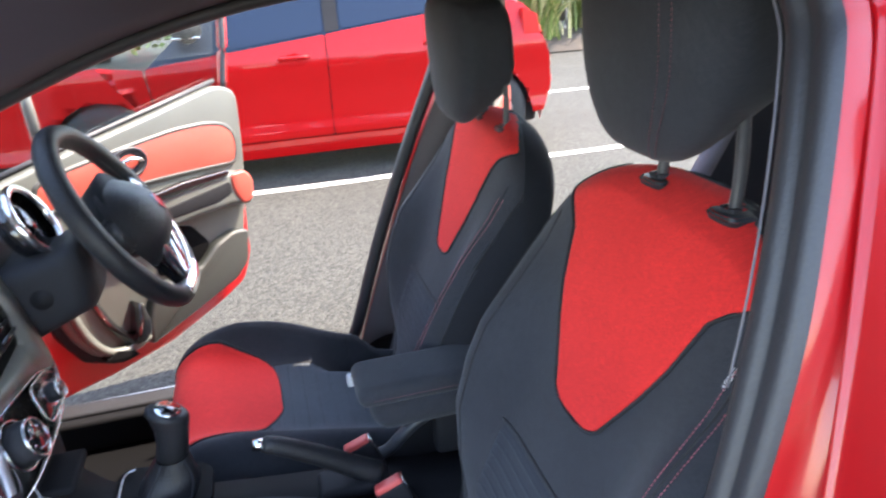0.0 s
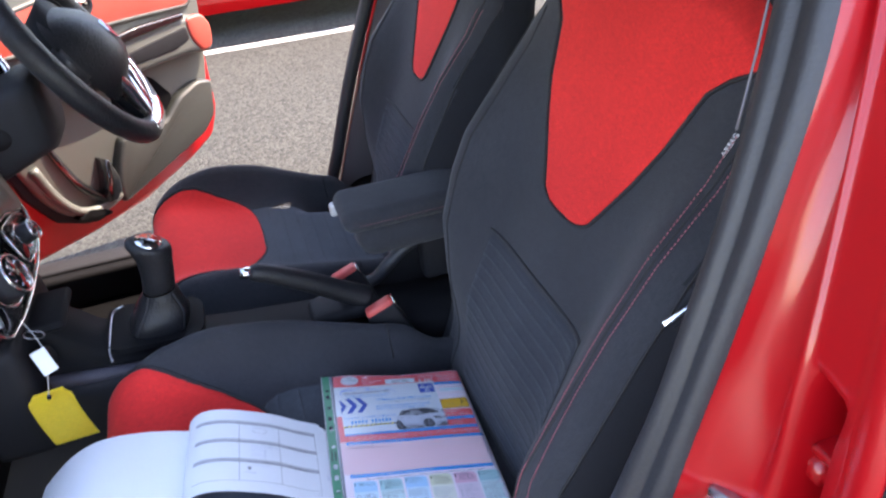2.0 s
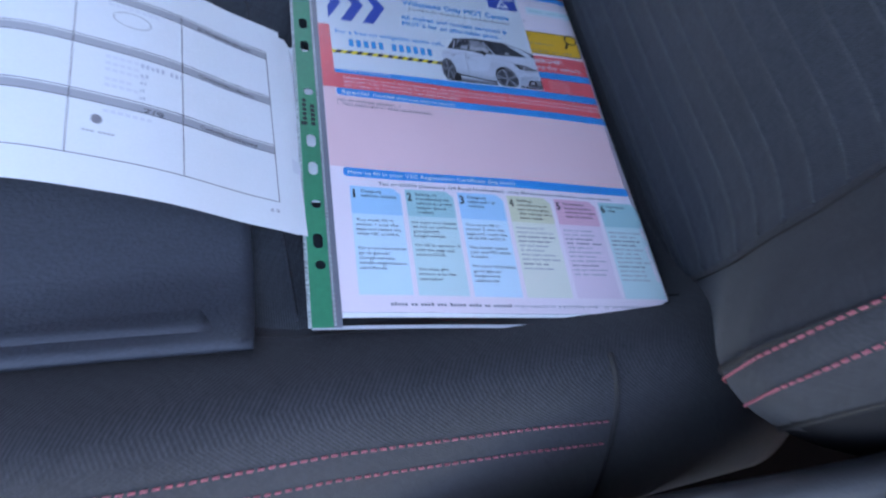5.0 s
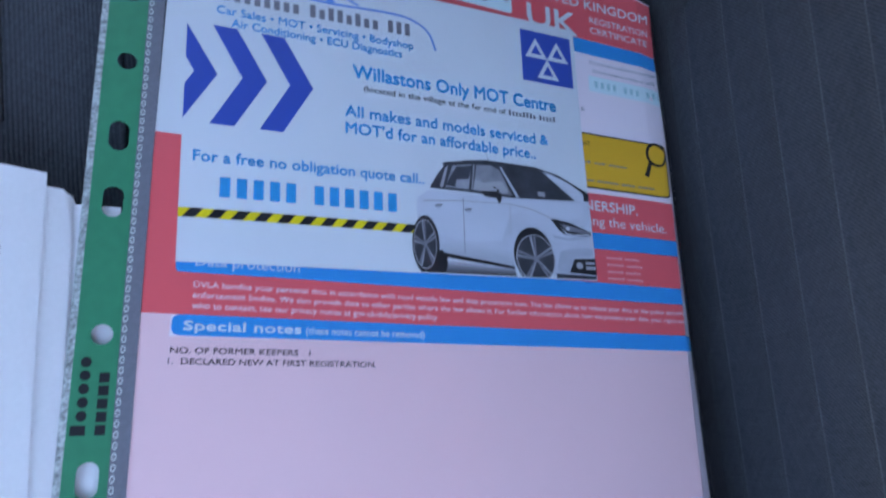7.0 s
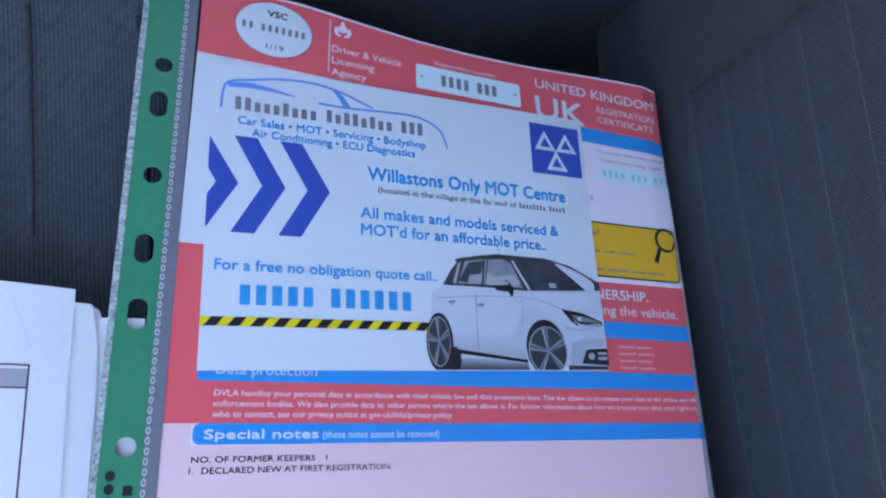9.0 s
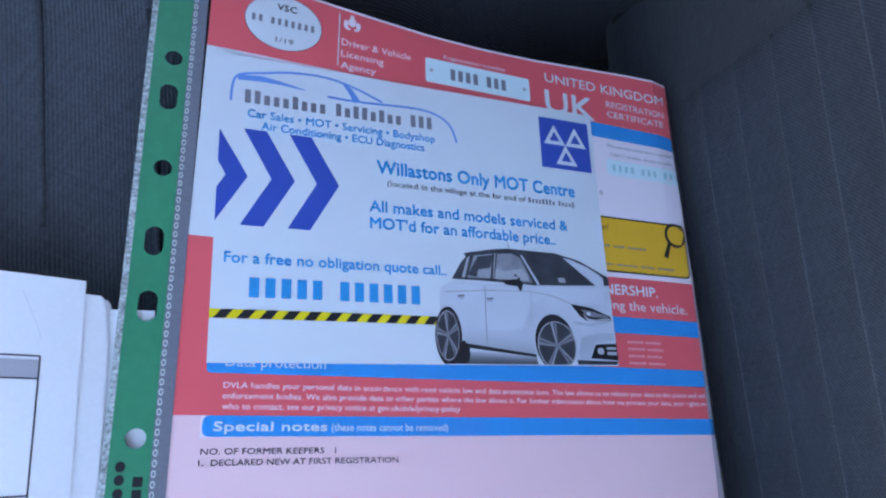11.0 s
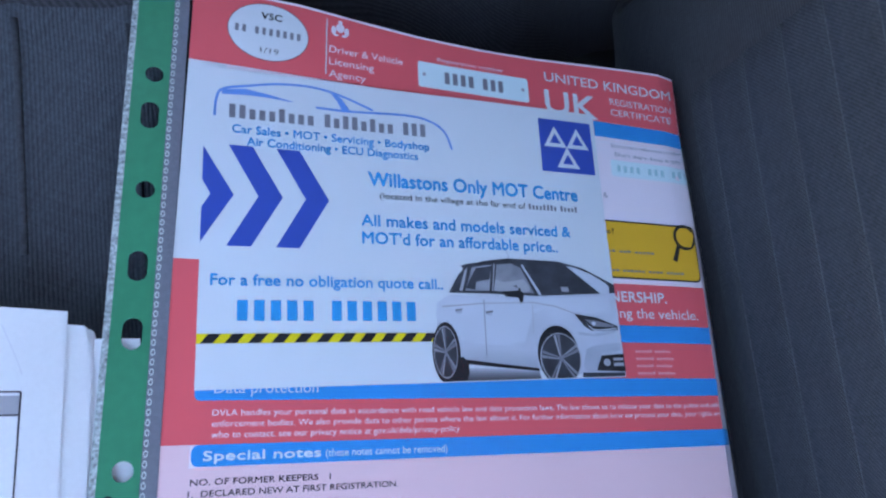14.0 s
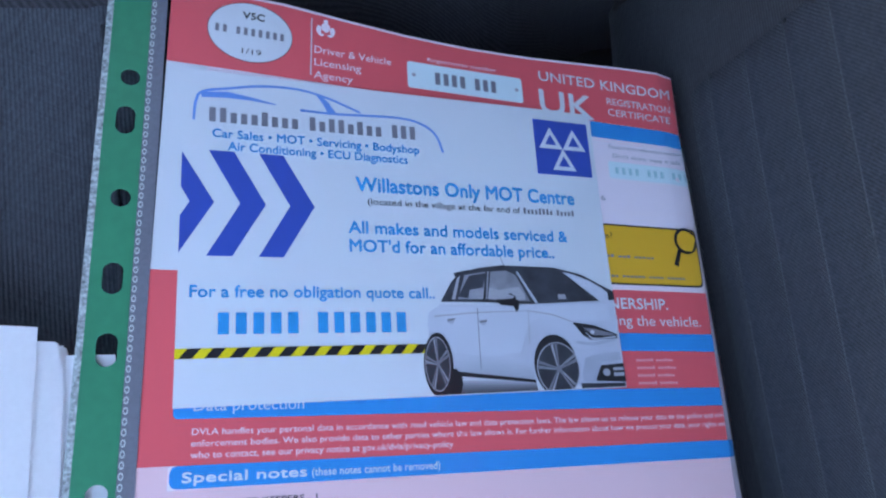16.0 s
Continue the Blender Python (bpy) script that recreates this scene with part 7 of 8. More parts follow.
bars(["hhhhh", "hhhhhh"], 10.4, 20.3, 69.3, 6.4, FLY, W2, P_SKY, flyer, fill=0.62)
tp = ink("tape", rect(0.0, 13.5, 75.4, 16.4), FLY, W1, P_TAPEY, flyer, "yellow and black hazard tape")
for k in range(11):
    q = 1.0 + 6.85 * k
    ink("tape_stripe", [(q, 13.5), (q + 3.6, 13.5), (min(q + 6.0, 75.4), 16.4), (q + 2.4, 16.4)], FLY, W2, P_BLACK, tp)
# printed car picture
P_DEEP = mat("dark_picture_ink", (0.045, 0.048, 0.058), 0.35, grain=0.05, scale=700, vary=0.35, vary_scale=110, spec=0.3)
P_BODY = mat("silver_picture_ink", (0.49, 0.52, 0.59), 0.35, grain=0.03, scale=900, vary=0.10, vary_scale=70, spec=0.3)
P_SHADE = mat("shaded_picture_ink", (0.40, 0.43, 0.50), 0.35, grain=0.03, scale=900, vary=0.10, vary_scale=90, spec=0.3)
P_PANE = mat("pane_picture_ink", (0.27, 0.28, 0.31), 0.35, grain=0.05, scale=700, vary=0.30, vary_scale=120, spec=0.3)
pic = ink("car_picture", [(76.0, 23.8), (77.5, 26.7), (80.6, 27.6), (94.7, 29.1), (116.3, 29.7), (148, 31.2), (148, 1.2), (128.7, 1.5), (112.9, 3.6), (84.0, 7.2), (79.8, 12.0), (75.6, 15.3)], FLY, W1, P_BODY, flyer, "printed picture of a silver hatchback")
P_PALEBODY = mat("pale_picture_ink", (0.53, 0.565, 0.635), 0.35, grain=0.03, scale=900, vary=0.05, vary_scale=60, spec=0.3)
ink("body_light", [(76.0, 26.5), (80.3, 29.3), (116.4, 29.3), (144.6, 30.0), (145.9, 23.4), (130.3, 23.8), (119.2, 25.5), (112.6, 23.1), (108.3, 13.1), (93.7, 11.8), (82.7, 14.2), (79.2, 19.0), (75.5, 21.7)], FLY, W2, P_PALEBODY, pic)
for k in range(5):
    drop = 1.1 * k
    shade = print_mat("flank_ink", tuple(c * (0.96 - 0.045 * k) for c in (0.51, 0.545, 0.615)))
    ink("body_shade", [(84.4, 12.4 - drop), (93, 12.6 - drop), (103, 11.6 - drop), (112.2, 10.4 - drop), (112.6, 4.2), (84.2, 7.4)], FLY, W2 + 0.012 * (k + 1), shade, pic)
ink("body_shade", [(130.0, 16.7), (136.7, 15.9), (146.1, 17.4), (146.0, 16.3), (136.6, 14.7), (130.4, 15.6)], FLY, W3, P_SHADE, pic)
ink("body_shade", [(130.7, 4.8), (132.9, 10.5), (137.1, 11.7), (147.2, 12.5), (147.1, 9.6), (139.2, 9.0), (135.6, 2.1), (131.3, 2.5)], FLY, W3, P_SHADE, pic)
ink("greenhouse", [(80.7, 30.2), (84.6, 36.6), (87.5, 39.7), (95.0, 42.0), (103.9, 43.2), (124.6, 42.9), (135.1, 40.6), (148, 34.4), (148, 31.2), (114.6, 29.7), (94.8, 30.2)], FLY, W2, P_DEEP, pic)
ink("window", [(84.6, 31.0), (87.0, 38.2), (88.2, 39.2), (85.9, 31.0)], FLY, W3, P_MID, pic)
ink("window", [(86.8, 31.0), (89.9, 39.4), (97.6, 40.7), (96.1, 31.2)], FLY, W3, P_PANE, pic)
ink("window_shade", [(87.0, 32.0), (91.4, 39.2), (97.9, 40.3), (96.2, 35.2), (91.3, 34.3), (90.6, 31.4)], FLY, W4, P_DEEP, pic)
ink("window", [(97.9, 31.2), (99.6, 40.8), (105.5, 41.4), (109.2, 39.8), (113.9, 30.6), (103.0, 30.8)], FLY, W3, P_PANE, pic)
ink("window_light", [(97.8, 31.4), (98.6, 35.3), (102.1, 34.4), (109.9, 35.7), (112.0, 33.0), (112.2, 31.2), (103.8, 31.1)], FLY, W4, P_MID, pic)
ink("pillar_line", [(97.1, 31.2), (98.5, 41.0), (98.9, 41.0), (97.5, 31.2)], FLY, W4, P_MID, pic)
ink("pillar_line", [(109.4, 41.0), (110.0, 41.2), (116.9, 30.1), (115.8, 29.9)], FLY, W3, P_BODY, pic)
ink("screen_light", [(128.1, 41.2), (131.7, 40.7), (138.2, 38.4), (143.6, 35.5), (145.5, 33.9), (145.5, 31.0), (141.6, 30.9), (136.3, 35.0)], FLY, W3, P_PALEBODY, pic)
ink("screen_light", [(125.0, 33.2), (128.0, 33.2), (128.4, 31.4), (125.2, 31.4)], FLY, W3, P_MID, pic)
ink("mirror", [(100.9, 30.6), (101.6, 32.4), (104.8, 33.9), (107.6, 33.2), (109.2, 31.4), (109.5, 29.6), (109.0, 27.6), (108.0, 27.0), (107.2, 28.9), (102.4, 29.2)], FLY, W4, P_BLACK, pic)
ink("mirror_light", [(101.8, 31.6), (104.8, 33.3), (107.6, 32.3), (107.4, 31.6), (103.4, 31.2)], FLY, W4 + 0.06, P_MID, pic)
ink("door_line", [(93.5, 28.1), (93.8, 28.1), (93.4, 8.0), (93.1, 8.0)], FLY, W3, P_GREY, pic)
ink("door_line", [(112.6, 28.0), (112.9, 28.0), (112.2, 16.0), (111.9, 16.0)], FLY, W3, P_MID, pic)
ink("waist_line", [(78.0, 25.6), (93.6, 26.9), (113, 27.4), (113, 27.1), (93.6, 26.5), (78.0, 25.1)], FLY, W3, P_MID, pic)
ink("bonnet_line", [(113, 27.4), (122, 26.2), (129.5, 23.6), (129.3, 23.2), (122, 25.7), (113, 27.0)], FLY, W3, P_MID, pic)
for k in range(6):
    ink("shadow", [(85.0, 4.6 - 0.75 * k), (112.9, 3.4 - 0.55 * k), (113.4, 0.3), (82.0, 0.3)], FLY, W2 + 0.012 * k, print_mat("ground_shade_ink", tuple(c * 0.72 ** k for c in (0.40, 0.41, 0.46))), pic)
ink("shadow", [(84.6, 7.5), (112.9, 3.9), (112.9, 2.9), (84.9, 6.0)], FLY, W3, P_BLACK, pic)
ink("shadow", [(130.0, 2.0), (147.6, 1.6), (147.6, 0.3), (130.0, 0.3)], FLY, W3, P_DEEP, pic)
for q, (a, b) in ((82.5, (24.6, 24.0)), (94.0, (24.1, 23.4))):
    ink("handle", [(q, a - 0.2), (q + 2.9, a + 0.2), (q + 2.8, b + 0.1), (q + 0.2, b - 0.3)], FLY, W3, P_GREY, pic)
    ink("handle_shade", disc(q + 1.4, a - 1.0, 1.1, 0.7, 14), FLY, W2 + 0.05, P_SHADE, pic)
ink("headlight", [(129.5, 23.2), (138.3, 22.0), (147.0, 18.7), (147.0, 17.2), (135.9, 16.9), (133.0, 18.7)], FLY, W3, P_BLACK, pic)
ink("headlight_lens", [(133.4, 21.2), (138.3, 20.7), (145.6, 18.9), (145.6, 18.2), (137.0, 18.5)], FLY, W4, P_GREY, pic)
ink("headlight_strip", [(133.6, 20.2), (136.6, 17.6), (139.5, 17.4), (146.4, 18.0), (146.4, 17.5), (136.4, 17.0)], FLY, W4 + 0.04, P_SILVER, pic)
ink("headlight_lens", disc(137.0, 19.6, 0.9, 0.7, 14), FLY, W4 + 0.04, P_SILVER, pic)
ink("grille", [(135.9, 2.6), (138.7, 7.9), (148, 8.4), (148, 1.9)], FLY, W3, P_BLACK, pic)
ink("grille_light", rect(143.4, 4.0, 147.6, 5.2), FLY, W4, P_MID, pic)
ink("grille_light", rect(143.4, 6.0, 147.6, 7.0), FLY, W4, P_MID, pic)
ink("fog_lamp", disc(140.6, 5.4, 1.5, 1.3, 18), FLY, W4, P_MID, pic)
for cx, cy, ra, rb, dx, dy, ax, ay in ((78.3, 10.0, 4.3, 8.7, 0.3, -0.2, 1.18, 1.18), (121.9, 7.2, 8.2, 9.1, -0.7, 1.2, 1.02, 1.16)):
    clip = lambda pts: [(u, max(0.25, v)) for u, v in pts]
    ink("arch", clip(disc(cx + dx, cy + dy, ra * ax, rb * ay, 36)), FLY, W3, P_BLACK, pic)
    ink("rim", clip(disc(cx, cy, ra, rb, 36)), FLY, W3 + 0.04, P_MID, pic)
    ink("rim_inner", clip(disc(cx, cy, ra * 0.945, rb * 0.955, 36)), FLY, W3 + 0.08, P_DEEP, pic)
    for k in range(5):
        a = radians(28 + 72 * k)
        for r0, r1, d0, d1, shade in ((0.10, 0.93, -0.55, -0.22, P_GREY), (0.10, 0.93, 0.05, -0.02, P_MID if k % 2 else P_PANE)):
            p = [(cx + ra * r * math.cos(a + d), max(0.3, cy + rb * r * math.sin(a + d))) for r, d in ((r0, d0), (r1, d1), (r1, d1 + 0.13), (r0, d0 + 0.5))]
            ink("rim_spoke", p, FLY, W3 + (0.12 if shade is P_PANE else 0.14), shade, pic)
    ink("hub", clip(disc(cx, cy, ra * 0.13, rb * 0.13, 14)), FLY, W3 + 0.17, P_GREY, pic)
ink("tyre_side", [(79.6, 0.3), (85.4, 0.3), (86.5, 3.0), (86.4, 5.9), (84.6, 8.4), (82.2, 8.0)], FLY, W3 + 0.02, P_BLACK, pic)
ink("spoiler", [(85.8, 39.9), (88.7, 40.7), (98.5, 42.2), (98.4, 41.5), (88.6, 39.5), (86.5, 38.7)], FLY, W3, P_DEEP, pic)
ink("aerial", [(104.9, 43.0), (105.2, 43.0), (103.9, 46.4), (103.7, 46.4)], FLY, W2, P_GREY, pic)

# punched plastic wallet with a green binding strip
wallet = thing("plastic_wallet", "clear punched plastic wallet with a green binding strip, on the seat", "wallet")
HOLES = [(120.4, 0), (106.0, 1), (81.2, 0), (57.2, 1), (37.1, 1), (-0.6, 0), (-38.2, 1), (-57.8, 1), (-81.6, 0), (-105.0, 1), (-119.4, 0)]
bm = bmesh.new()
edges = []


def loop(pts):
    vs = [bm.verts.new((u, v, 0)) for u, v in pts]
    return [bm.edges.new((vs[i], vs[(i + 1) % len(vs)])) for i in range(len(vs))]


edges += loop([(-6.8, -155), (-6.8, -100), (-6.8, -50), (-6.8, 0), (-6.8, 50), (-6.8, 100), (-6.8, 155), (4.0, 155), (4.0, 100), (4.0, 50), (4.0, 0), (4.0, -50), (4.0, -100), (4.0, -155)])
for r, oval in HOLES:
    if oval:
        edges += loop([(-0.9 + 2.7 * math.cos(a), r + (1.9 if math.sin(a) >= 0 else -1.9) + 2.7 * math.sin(a)) for a in (2 * math.pi * (i + 0.5) / 20 for i in range(20))])
    else:
        edges += loop(disc(-0.5, r, 2.75, 2.75, 20))
bmesh.ops.triangle_fill(bm, use_beauty=True, use_dissolve=False, edges=edges)
bm = finish(bm, WALLET, 0.5, 18)
bmesh.ops.solidify(bm, geom=bm.faces[:], thickness=0.0003)
strip = part("binding_strip", bm, P_GREEN, wallet, "green punched plastic binding strip", smooth=False)
for k, s in enumerate(("Hooooo", "HHHHH")):
    q, r, p = (-2.4, -27.0, 3.5) if k == 0 else (2.3, -27.0, 3.4)
    for j, ch in enumerate(s):
        b0 = r + p * j
        shape = disc(q - 1.25, b0 + 1.45, 1.3, 1.4, 14) if ch == "o" else rect(q - (3.6 if k == 0 else 2.5), b0, q, b0 + 2.6)
        ink("brand_mark", shape, WALLET, 0.62, P_BLACK, strip)


def film_mat():
    """Thin clear film: see-through, slightly milky, with a wrinkled sheen."""
    m = bpy.data.materials.new("clear_film")
    m.use_nodes = True
    N, L = m.node_tree.nodes, m.node_tree.links
    N.remove(N["Principled BSDF"])
    t, g, f, mx = N.new("ShaderNodeBsdfTransparent"), N.new("ShaderNodeBsdfGlossy"), N.new("ShaderNodeLayerWeight"), N.new("ShaderNodeMixShader")
    t.inputs["Color"].default_value = (0.97, 0.975, 0.98, 1)
    g.inputs["Roughness"].default_value = 0.16
    lw, pw, ad = f, N.new("ShaderNodeMath"), N.new("ShaderNodeMath")
    pw.operation, ad.operation = "POWER", "MULTIPLY_ADD"
    pw.inputs[1].default_value = 4.0
    ad.inputs[1].default_value, ad.inputs[2].default_value = 0.7, 0.025
    n = N.new("ShaderNodeTexNoise")
    n.inputs["Scale"].default_value, n.inputs["Detail"].default_value, n.inputs["Distortion"].default_value = 26, 3, 0.8
    tc, bp = N.new("ShaderNodeTexCoord"), N.new("ShaderNodeBump")
    L.new(tc.outputs["Object"], n.inputs["Vector"])
    bp.inputs["Strength"].default_value, bp.inputs["Distance"].default_value = 0.35, 0.004
    L.new(n.outputs["Fac"], bp.inputs["Height"])
    for x in (g, f):
        L.new(bp.outputs["Normal"], x.inputs["Normal"])
    L.new(lw.outputs["Facing"], pw.inputs[0])
    L.new(pw.outputs[0], ad.inputs[0])
    L.new(ad.outputs[0], mx.inputs[0])
    L.new(t.outputs[0], mx.inputs[1])
    L.new(g.outputs[0], mx.inputs[2])
    L.new(mx.outputs[0], N["Material Output"].inputs["Surface"])
    return m


M_FILM = film_mat()
bm = bmesh.new()
grid(bm, lambda u, v: (4.0 + 226 * u, -155 + 310 * v, 0), 60, 80)
film = part("film", finish(bm, WALLET, 1.75, 0), M_FILM, wallet, "clear glossy plastic film")
film.visible_shadow = False
M_SEAM = mat("milky_seam", (0.16, 0.17, 0.20), 0.35, grain=0.1, scale=800)
ink("weld_band", rect(3.9, -155, 8.6, 155), WALLET, 0.42, M_SEAM, wallet, "dull grey weld band")
bm = bmesh.new()
for k in range(110):
    r = -153 + 2.8 * k
    rings = [[bm.verts.new((4.9 + 0.85 * s * math.cos(a), r + 1.35 * s * math.sin(a), 0)) for a in (math.pi * i / 4 for i in range(8))] for s in (0.80, 0.46)]
    for i in range(8):
        bm.faces.new((rings[0][i], rings[0][(i + 1) % 8], rings[1][(i + 1) % 8], rings[1][i]))
tagged(part("weld_dot", finish(bm, WALLET, 0.66, 0), mat("weld_dots", (0.55, 0.60, 0.58), 0.3), wallet, "row of pale weld dots", smooth=False), kind="stuff")
ink("clear_edge", rect(-8.6, -155, -6.7, 155), WALLET, 0.4, mat("milky_edge", (0.30, 0.34, 0.34), 0.25, grain=0.55, scale=900, bump=0.4), wallet, "milky crimped edge")
ink("edge_weld", rect(-6.8, -156, 228, -154), WALLET, 0.4, mat("milky_hem", (0.45, 0.47, 0.5), 0.3), wallet, "milky welded hem")

# ---- service booklet lying open ----
book = thing("service_booklet", "open white service booklet with ruled table, drooping over the cushion edge", "booklet")
RP = [(-201, 9), (-198, 27), (-184, 41), (-158, 44), (-122, 37), (-92, 28), (-60, 14), (-41, 7), (-22, -1.0)]
LP = [(-201, 13), (-228, 16), (-256, 17), (-290, 14.5), (-318, 6), (-343, -11), (-364, -34), (-382, -58)]


def curve_at(P, n=60):
    pts = bez([(a, b, 0) for a, b in P], n)
    acc = [0.0]
    for a, b in zip(pts, pts[1:]):
        acc.append(acc[-1] + (b - a).length)
    return pts, acc


RPC, LPC = curve_at(RP), curve_at(LP)


def page_place(C):
    pts, acc = C

    def place(s, v, w):
        k = 0
        while k < len(acc) - 2 and acc[k + 1] < s:
            k += 1
        t = (s - acc[k]) / (acc[k + 1] - acc[k])
        a, b = pts[k], pts[k + 1]
        d = (b - a).normalized()
        n = Vector((-d.y, d.x, 0))
        if n.y < 0:
            n = -n
        q = a.lerp(b, t) + n * w
        lean = 0.028 * (v + 50)
        return DO + (DU * (q.x - lean) + DV * v + DW * q.y) * 0.001

    return place


class Page(Sheet):
    step = 2.4

    def __init__(self, C):
        self.place, self.len = page_place(C), C[1][-1]

    def at(self, q, r, w):
        return self.place(q, r, w)


RPG, LPG = Page(RPC), Page(LPC)
V0, V1 = -124.0, 22.5
P_SHEET = mat("booklet_paper", (0.65, 0.68, 0.715), 0.55, grain=0.02, scale=700, vary=0.03, vary_scale=10)
for k, (short, top) in enumerate(((10.5, 0.0), (3.4, 3.6), (2.6, 3.9), (1.2, 4.4), (0.4, 4.8), (0.0, 5.2))):
    bm = bmesh.new()
    grid(bm, lambda u, v: ((RPG.len - short - (2.5 * sstep(0.93, 1.0, v) if k else 0.0)) * u, V0 + 0.9 * k + (V1 - V0 - top - 0.9 * k) * v, 0), 60, 24)
    part("page", finish(bm, RPG, -0.55 * k, 0), P_SHEET, book, "white printed page" if k == 0 else "")
for k in range(8):
    bm = bmesh.new()
    grid(bm, lambda u, v: ((LPG.len - (4.0 * k) * 0.8) * u, V0 + 0.5 * k + 4 * u * (k % 3) * 0.3 + (V1 - V0 - 0.4 * k) * v, -0.7 * k - 6.0 * k / 8 * sstep(0.55, 1.0, u)), 50, 12)
    part("page", finish(bm, LPG, 0.0, 0), P_SHEET, book, "blank white page" if k == 0 else "")
bm = bmesh.new()
grid(bm, lambda u, v: (LPG.len * 0.97 * u, V0 + 1 + (V1 - V0 - 2) * v, -6.2 - 6 * sstep(0.55, 1.0, u)), 50, 4)
part("cover", finish(bm, LPG, 0.0, 0), P_PAPER, book, "white card cover")
bm = bmesh.new()
bm.faces.new([bm.verts.new(DO + (DU * u + DV * v + DW * -1.4) * 0.001) for u, v in ((-62, 15.5), (-62, -100), (-14.5, -100), (-13.6, -78), (-12.8, -50), (-12.0, -20), (-15.2, 15.5))])
bmesh.ops.recalc_face_normals(bm, faces=bm.faces)
bmesh.ops.solidify(bm, geom=bm.faces[:], thickness=0.0002)
part("page", bm, P_SHEET, book, "white page edge tucked under the wallet strip", smooth=False)
# ruled table: lengths along the page, from its spine
SL = RPG.len
P_BAND, P_RULE = print_mat("table_grey", (0.33, 0.34, 0.38)), print_mat("rule_ink", (0.05, 0.05, 0.06))
sr, sm1, sl, sl0 = SL - 20.5, SL - 71, SL - 122, SL - 176


def rules(a, b, r, half=0.22):
    ink("rule", rect(a, r - half, b, r + half), RPG, 0.10, P_RULE, book)


for r in (-0.4, -35.4, -70.2):
    ink("table_band", rect(sl0, r - 4.9, sr, r), RPG, 0.08, P_BAND, book, "grey table heading band")
    rules(sl0, sr, r + 1.0)
    rules(sl0, sr, r - 4.9)
    text("Comments/miscellaneous", sm1 + 9, r - 3.8, sr - 10, 2.3, RPG, 0.16, P_BLACK, book, heavy=0.006)
rules(sl0, sr, -106.4)
for s in (sr, sm1, sl):
    ink("rule", rect(s - 0.22, -106.4, s + 0.22, 0.6), RPG, 0.12, P_RULE, book)
P_STAMP = print_mat("faded_stamp_ink", (0.40, 0.43, 0.50))
bars(["hhxhh", "hhh"], sm1 - 21, -46.6, sm1 + 0.6, 2.9, RPG, 0.14, P_STAMP, book, fill=0.5)
for k, (a, b) in enumerate(((-21.0, -16.5), (-21.0, -17.5), (-21.0, -18.5), (-21.0, -18.0))):
    bars(["xh"], sm1 + a, -52.6 - 4.9 * k, sm1 + b, 2.5, RPG, 0.14, P_STAMP, book, fill=0.5)
text("7/9", sm1 - 19.0, -75.2, sm1 - 9.5, 3.3, RPG, 0.18, P_BLACK, book, "handwriting")
ink("scratch", line_of([(SL - 26, 18), (SL - 22, 9), (SL - 20.5, 5)], 0.15), RPG, 0.12, P_SILVER, book)
text("6.9", sr - 5.5, -113.5, sr - 0.5, 2.4, RPG, 0.12, P_GREY, book)
for k, (r, n) in enumerate(((-45.5, 9), (-50, 5), (-54, 6), (-60, 4), (-64, 5), (-9, 8), (-80, 7))):
    bars(["h" * n], sl + 14, r, sl + 14 + 3.2 * n, 2.0, RPG, 0.12, P_SILVER, book)
ink("stamp", line_of([(sl + 26 + 9 * math.cos(a), -16 + 5 * math.sin(a)) for a in (2 * math.pi * i / 30 for i in range(31))], 0.3), RPG, 0.12, P_MID, book, "faint oval stamp")
ink("mark", disc(sl + 12, -85, 2.4, 2.8, 16), RPG, 0.12, P_GREY, book, "small dark mark")
bars(["xxx", "xxxx"], sl + 6, -93, sl + 20, 1.6, RPG, 0.12, P_MID, book)
ink("tab", [(SL - 10, -74), (SL - 4.5, -76), (SL - 4, -87), (SL - 6, -84), (SL - 10, -83)], RPG, -0.42, P_SILVER, book, "grey printed corner tab")
ink("staple", rect(4, -121, 4.8, -114), LPG, 0.3, P_BLACK, book)
for r in (17, 14.5):
    ink("rule", rect(20, r - 0.2, LPG.len - 30, r + 0.2), LPG, 0.1, P_SILVER, book)

# ---- black document pouch under the booklet ----
pouch = thing("document_pouch", "black leather-look document pouch lying under the booklet", "pouch")
PA, PB = Vector((-0.330, -0.158)), Vector((-0.078, -0.176))
PU = (PB - PA).normalized()
PV = Vector((-PU.y, PU.x))
M_POUCH = mat("black_vinyl", (0.046, 0.054, 0.070), 0.6, spec=0.3, grain=0.12, scale=500, bump=0.3, vary=0.1)


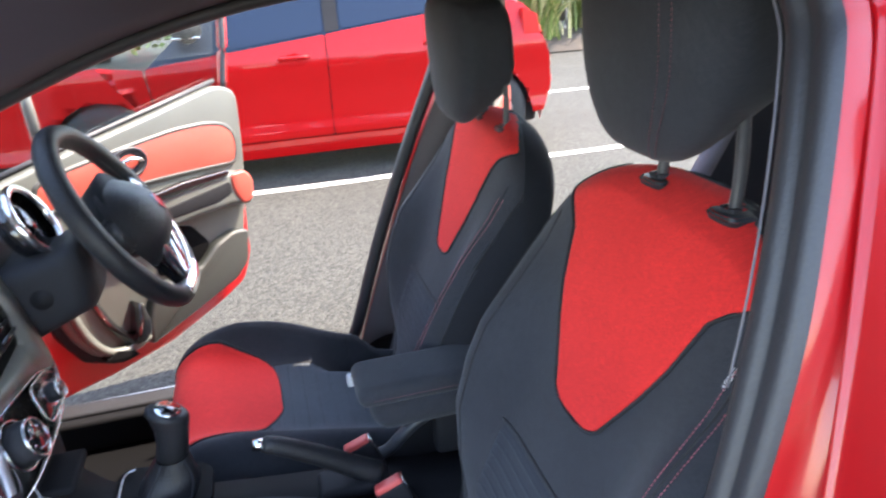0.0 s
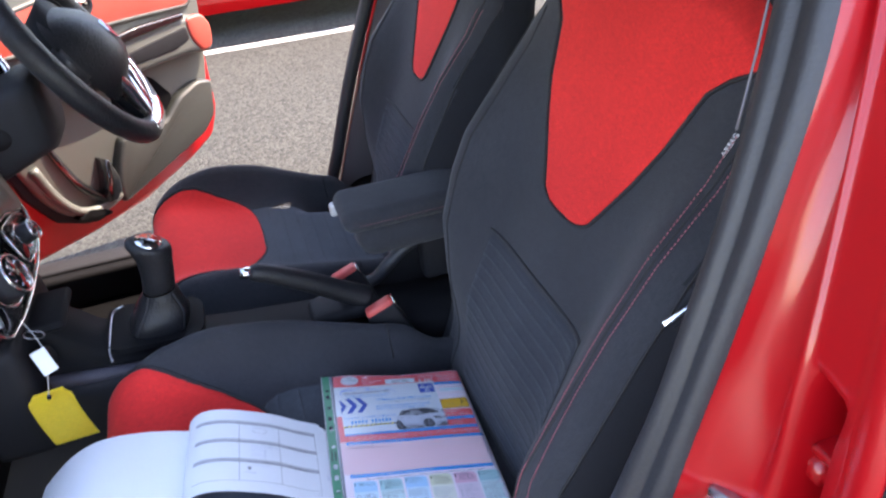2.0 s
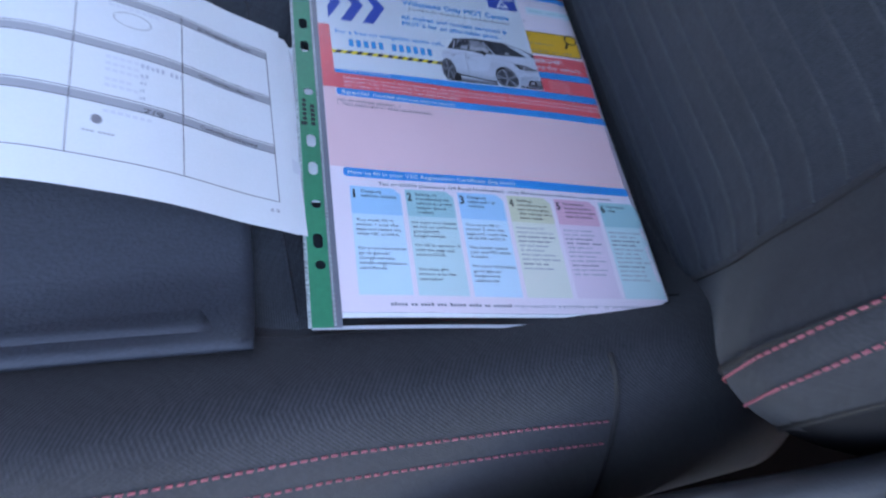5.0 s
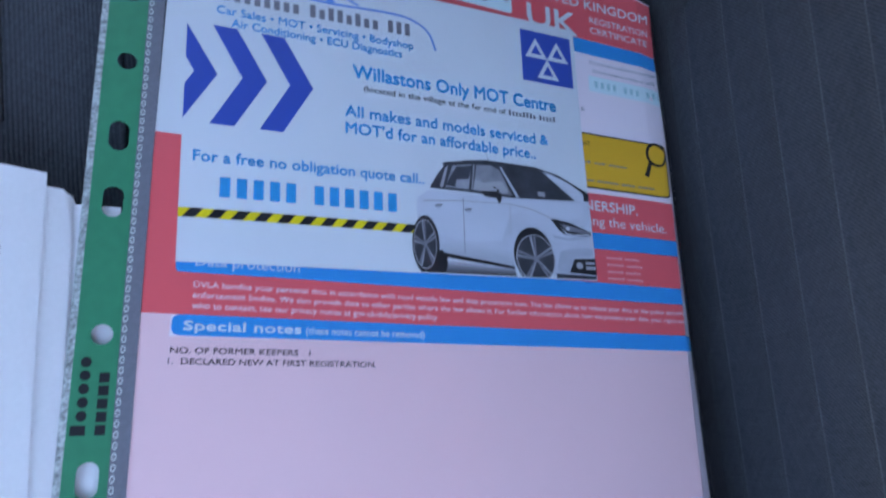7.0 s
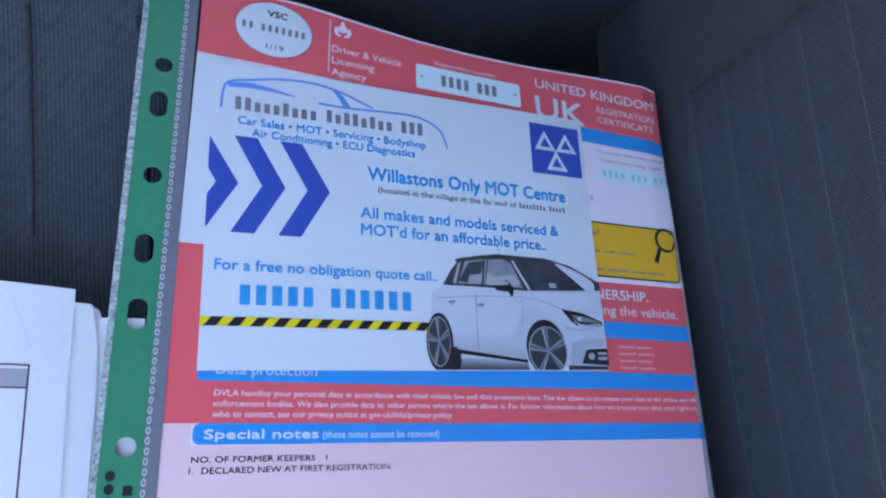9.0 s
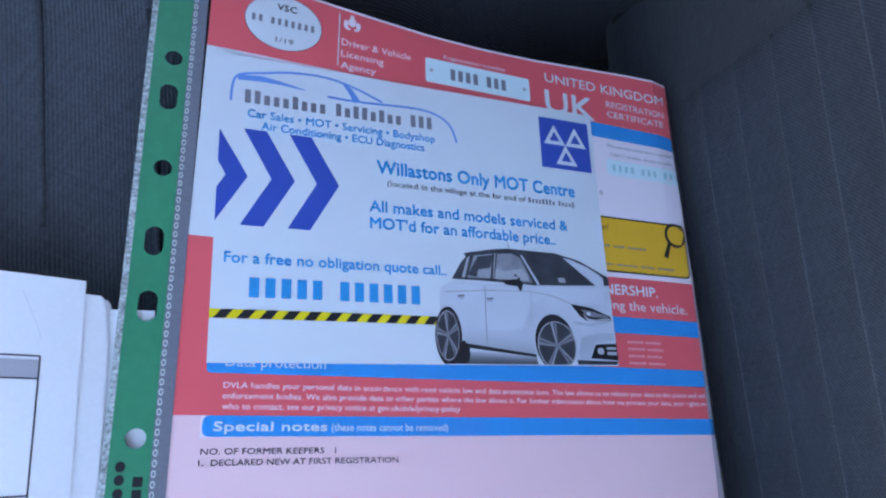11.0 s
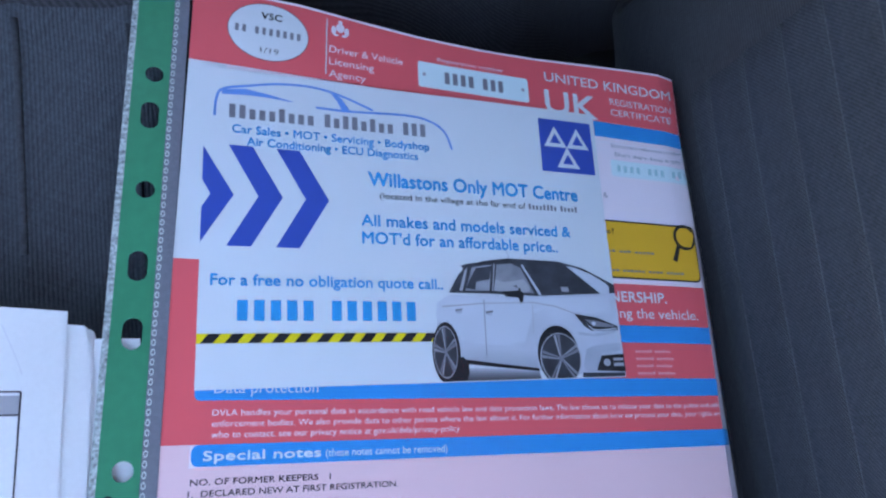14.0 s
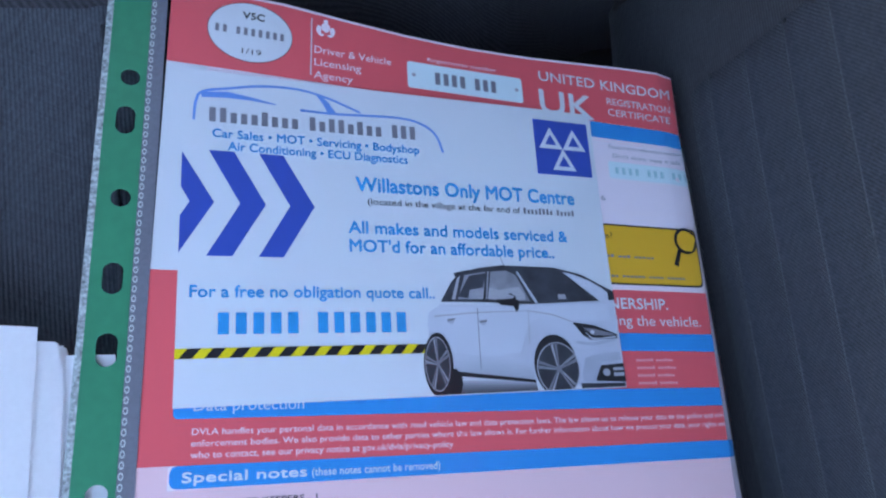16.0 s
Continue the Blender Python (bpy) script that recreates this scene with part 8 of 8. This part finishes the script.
def pouch_f(u, v, top):
    p = PA + PU * (0.262 * u) + PV * (0.175 * v)
    z = cush_top(p.y - CUSH_Y, max(-0.30, p.x)).z
    z0 = 0.5636 - 0.2 * p.x + 0.004 * sstep(0.2, 0.0, v)
    e = min(u * 0.262, (1 - u) * 0.262, v * 0.175, (1 - v) * 0.175)
    return Vector((p.x, p.y, max(z, z0) + 0.002 + (0.008 + 0.002 * min(1, e / 0.004) ** 0.5 if top else 0)))


for k in range(2):
    bm = bmesh.new()
    off = Vector((0.0, 0.0, 0.0)) if k else Vector((-0.018, 0.012, -0.004))
    grid(bm, lambda u, v: pouch_f(u, v, True) + off, 40, 30)
    grid(bm, lambda u, v: pouch_f(u, v, False) + off, 40, 30, flip=True)
    bmesh.ops.remove_doubles(bm, verts=bm.verts, dist=0.0001)
    rim_ = [e for e in bm.edges if e.is_boundary]
    bmesh.ops.bridge_loops(bm, edges=rim_)
    bmesh.ops.recalc_face_normals(bm, faces=bm.faces)
    part("pouch_cover", bm, M_POUCH, pouch, "soft black vinyl cover")
P_SILVERPRINT = mat("silver_print", (0.55, 0.56, 0.58), 0.4)
for j in range(6):
    v = 0.43 + 0.05 * j
    bm = bmesh.new()
    bm.faces.new([bm.verts.new(pouch_f(x, y, True) + Vector((0, 0, 0.0006))) for x, y in ((0.085, v), (0.115, v), (0.115, v + 0.035), (0.085, v + 0.035))])
    part("brand_mark", bm, P_SILVERPRINT, pouch, "pale printed mark", smooth=False)

# ---- small woven label on the passenger backrest ----
backrest = next(c for c in seat_left.children if c.name.startswith("backrest"))
cu = bpy.data.curves.new("words", "FONT")
cu.body, cu.size, cu.resolution_u = "AIRBAG", 1.0, 2
wob = new("words", cu)
dgr = bpy.context.evaluated_depsgraph_get()
dgr.update()
wme = bpy.data.meshes.new_from_object(wob.evaluated_get(dgr))
bpy.data.objects.remove(wob)
bm = bmesh.new()
bm.from_mesh(wme)
bmesh.ops.solidify(bm, geom=bm.faces[:], thickness=0.04)
for v in bm.verts:
    v.co = back_front(-0.196 + 0.008 * v.co.y, 0.586 + 0.0062 * v.co.x, 0.0012 + 0.01 * v.co.z)
part("airbag_label", bm, mat("white_print", (0.62, 0.60, 0.62), 0.7), backrest, "small white woven label lettering", smooth=False)
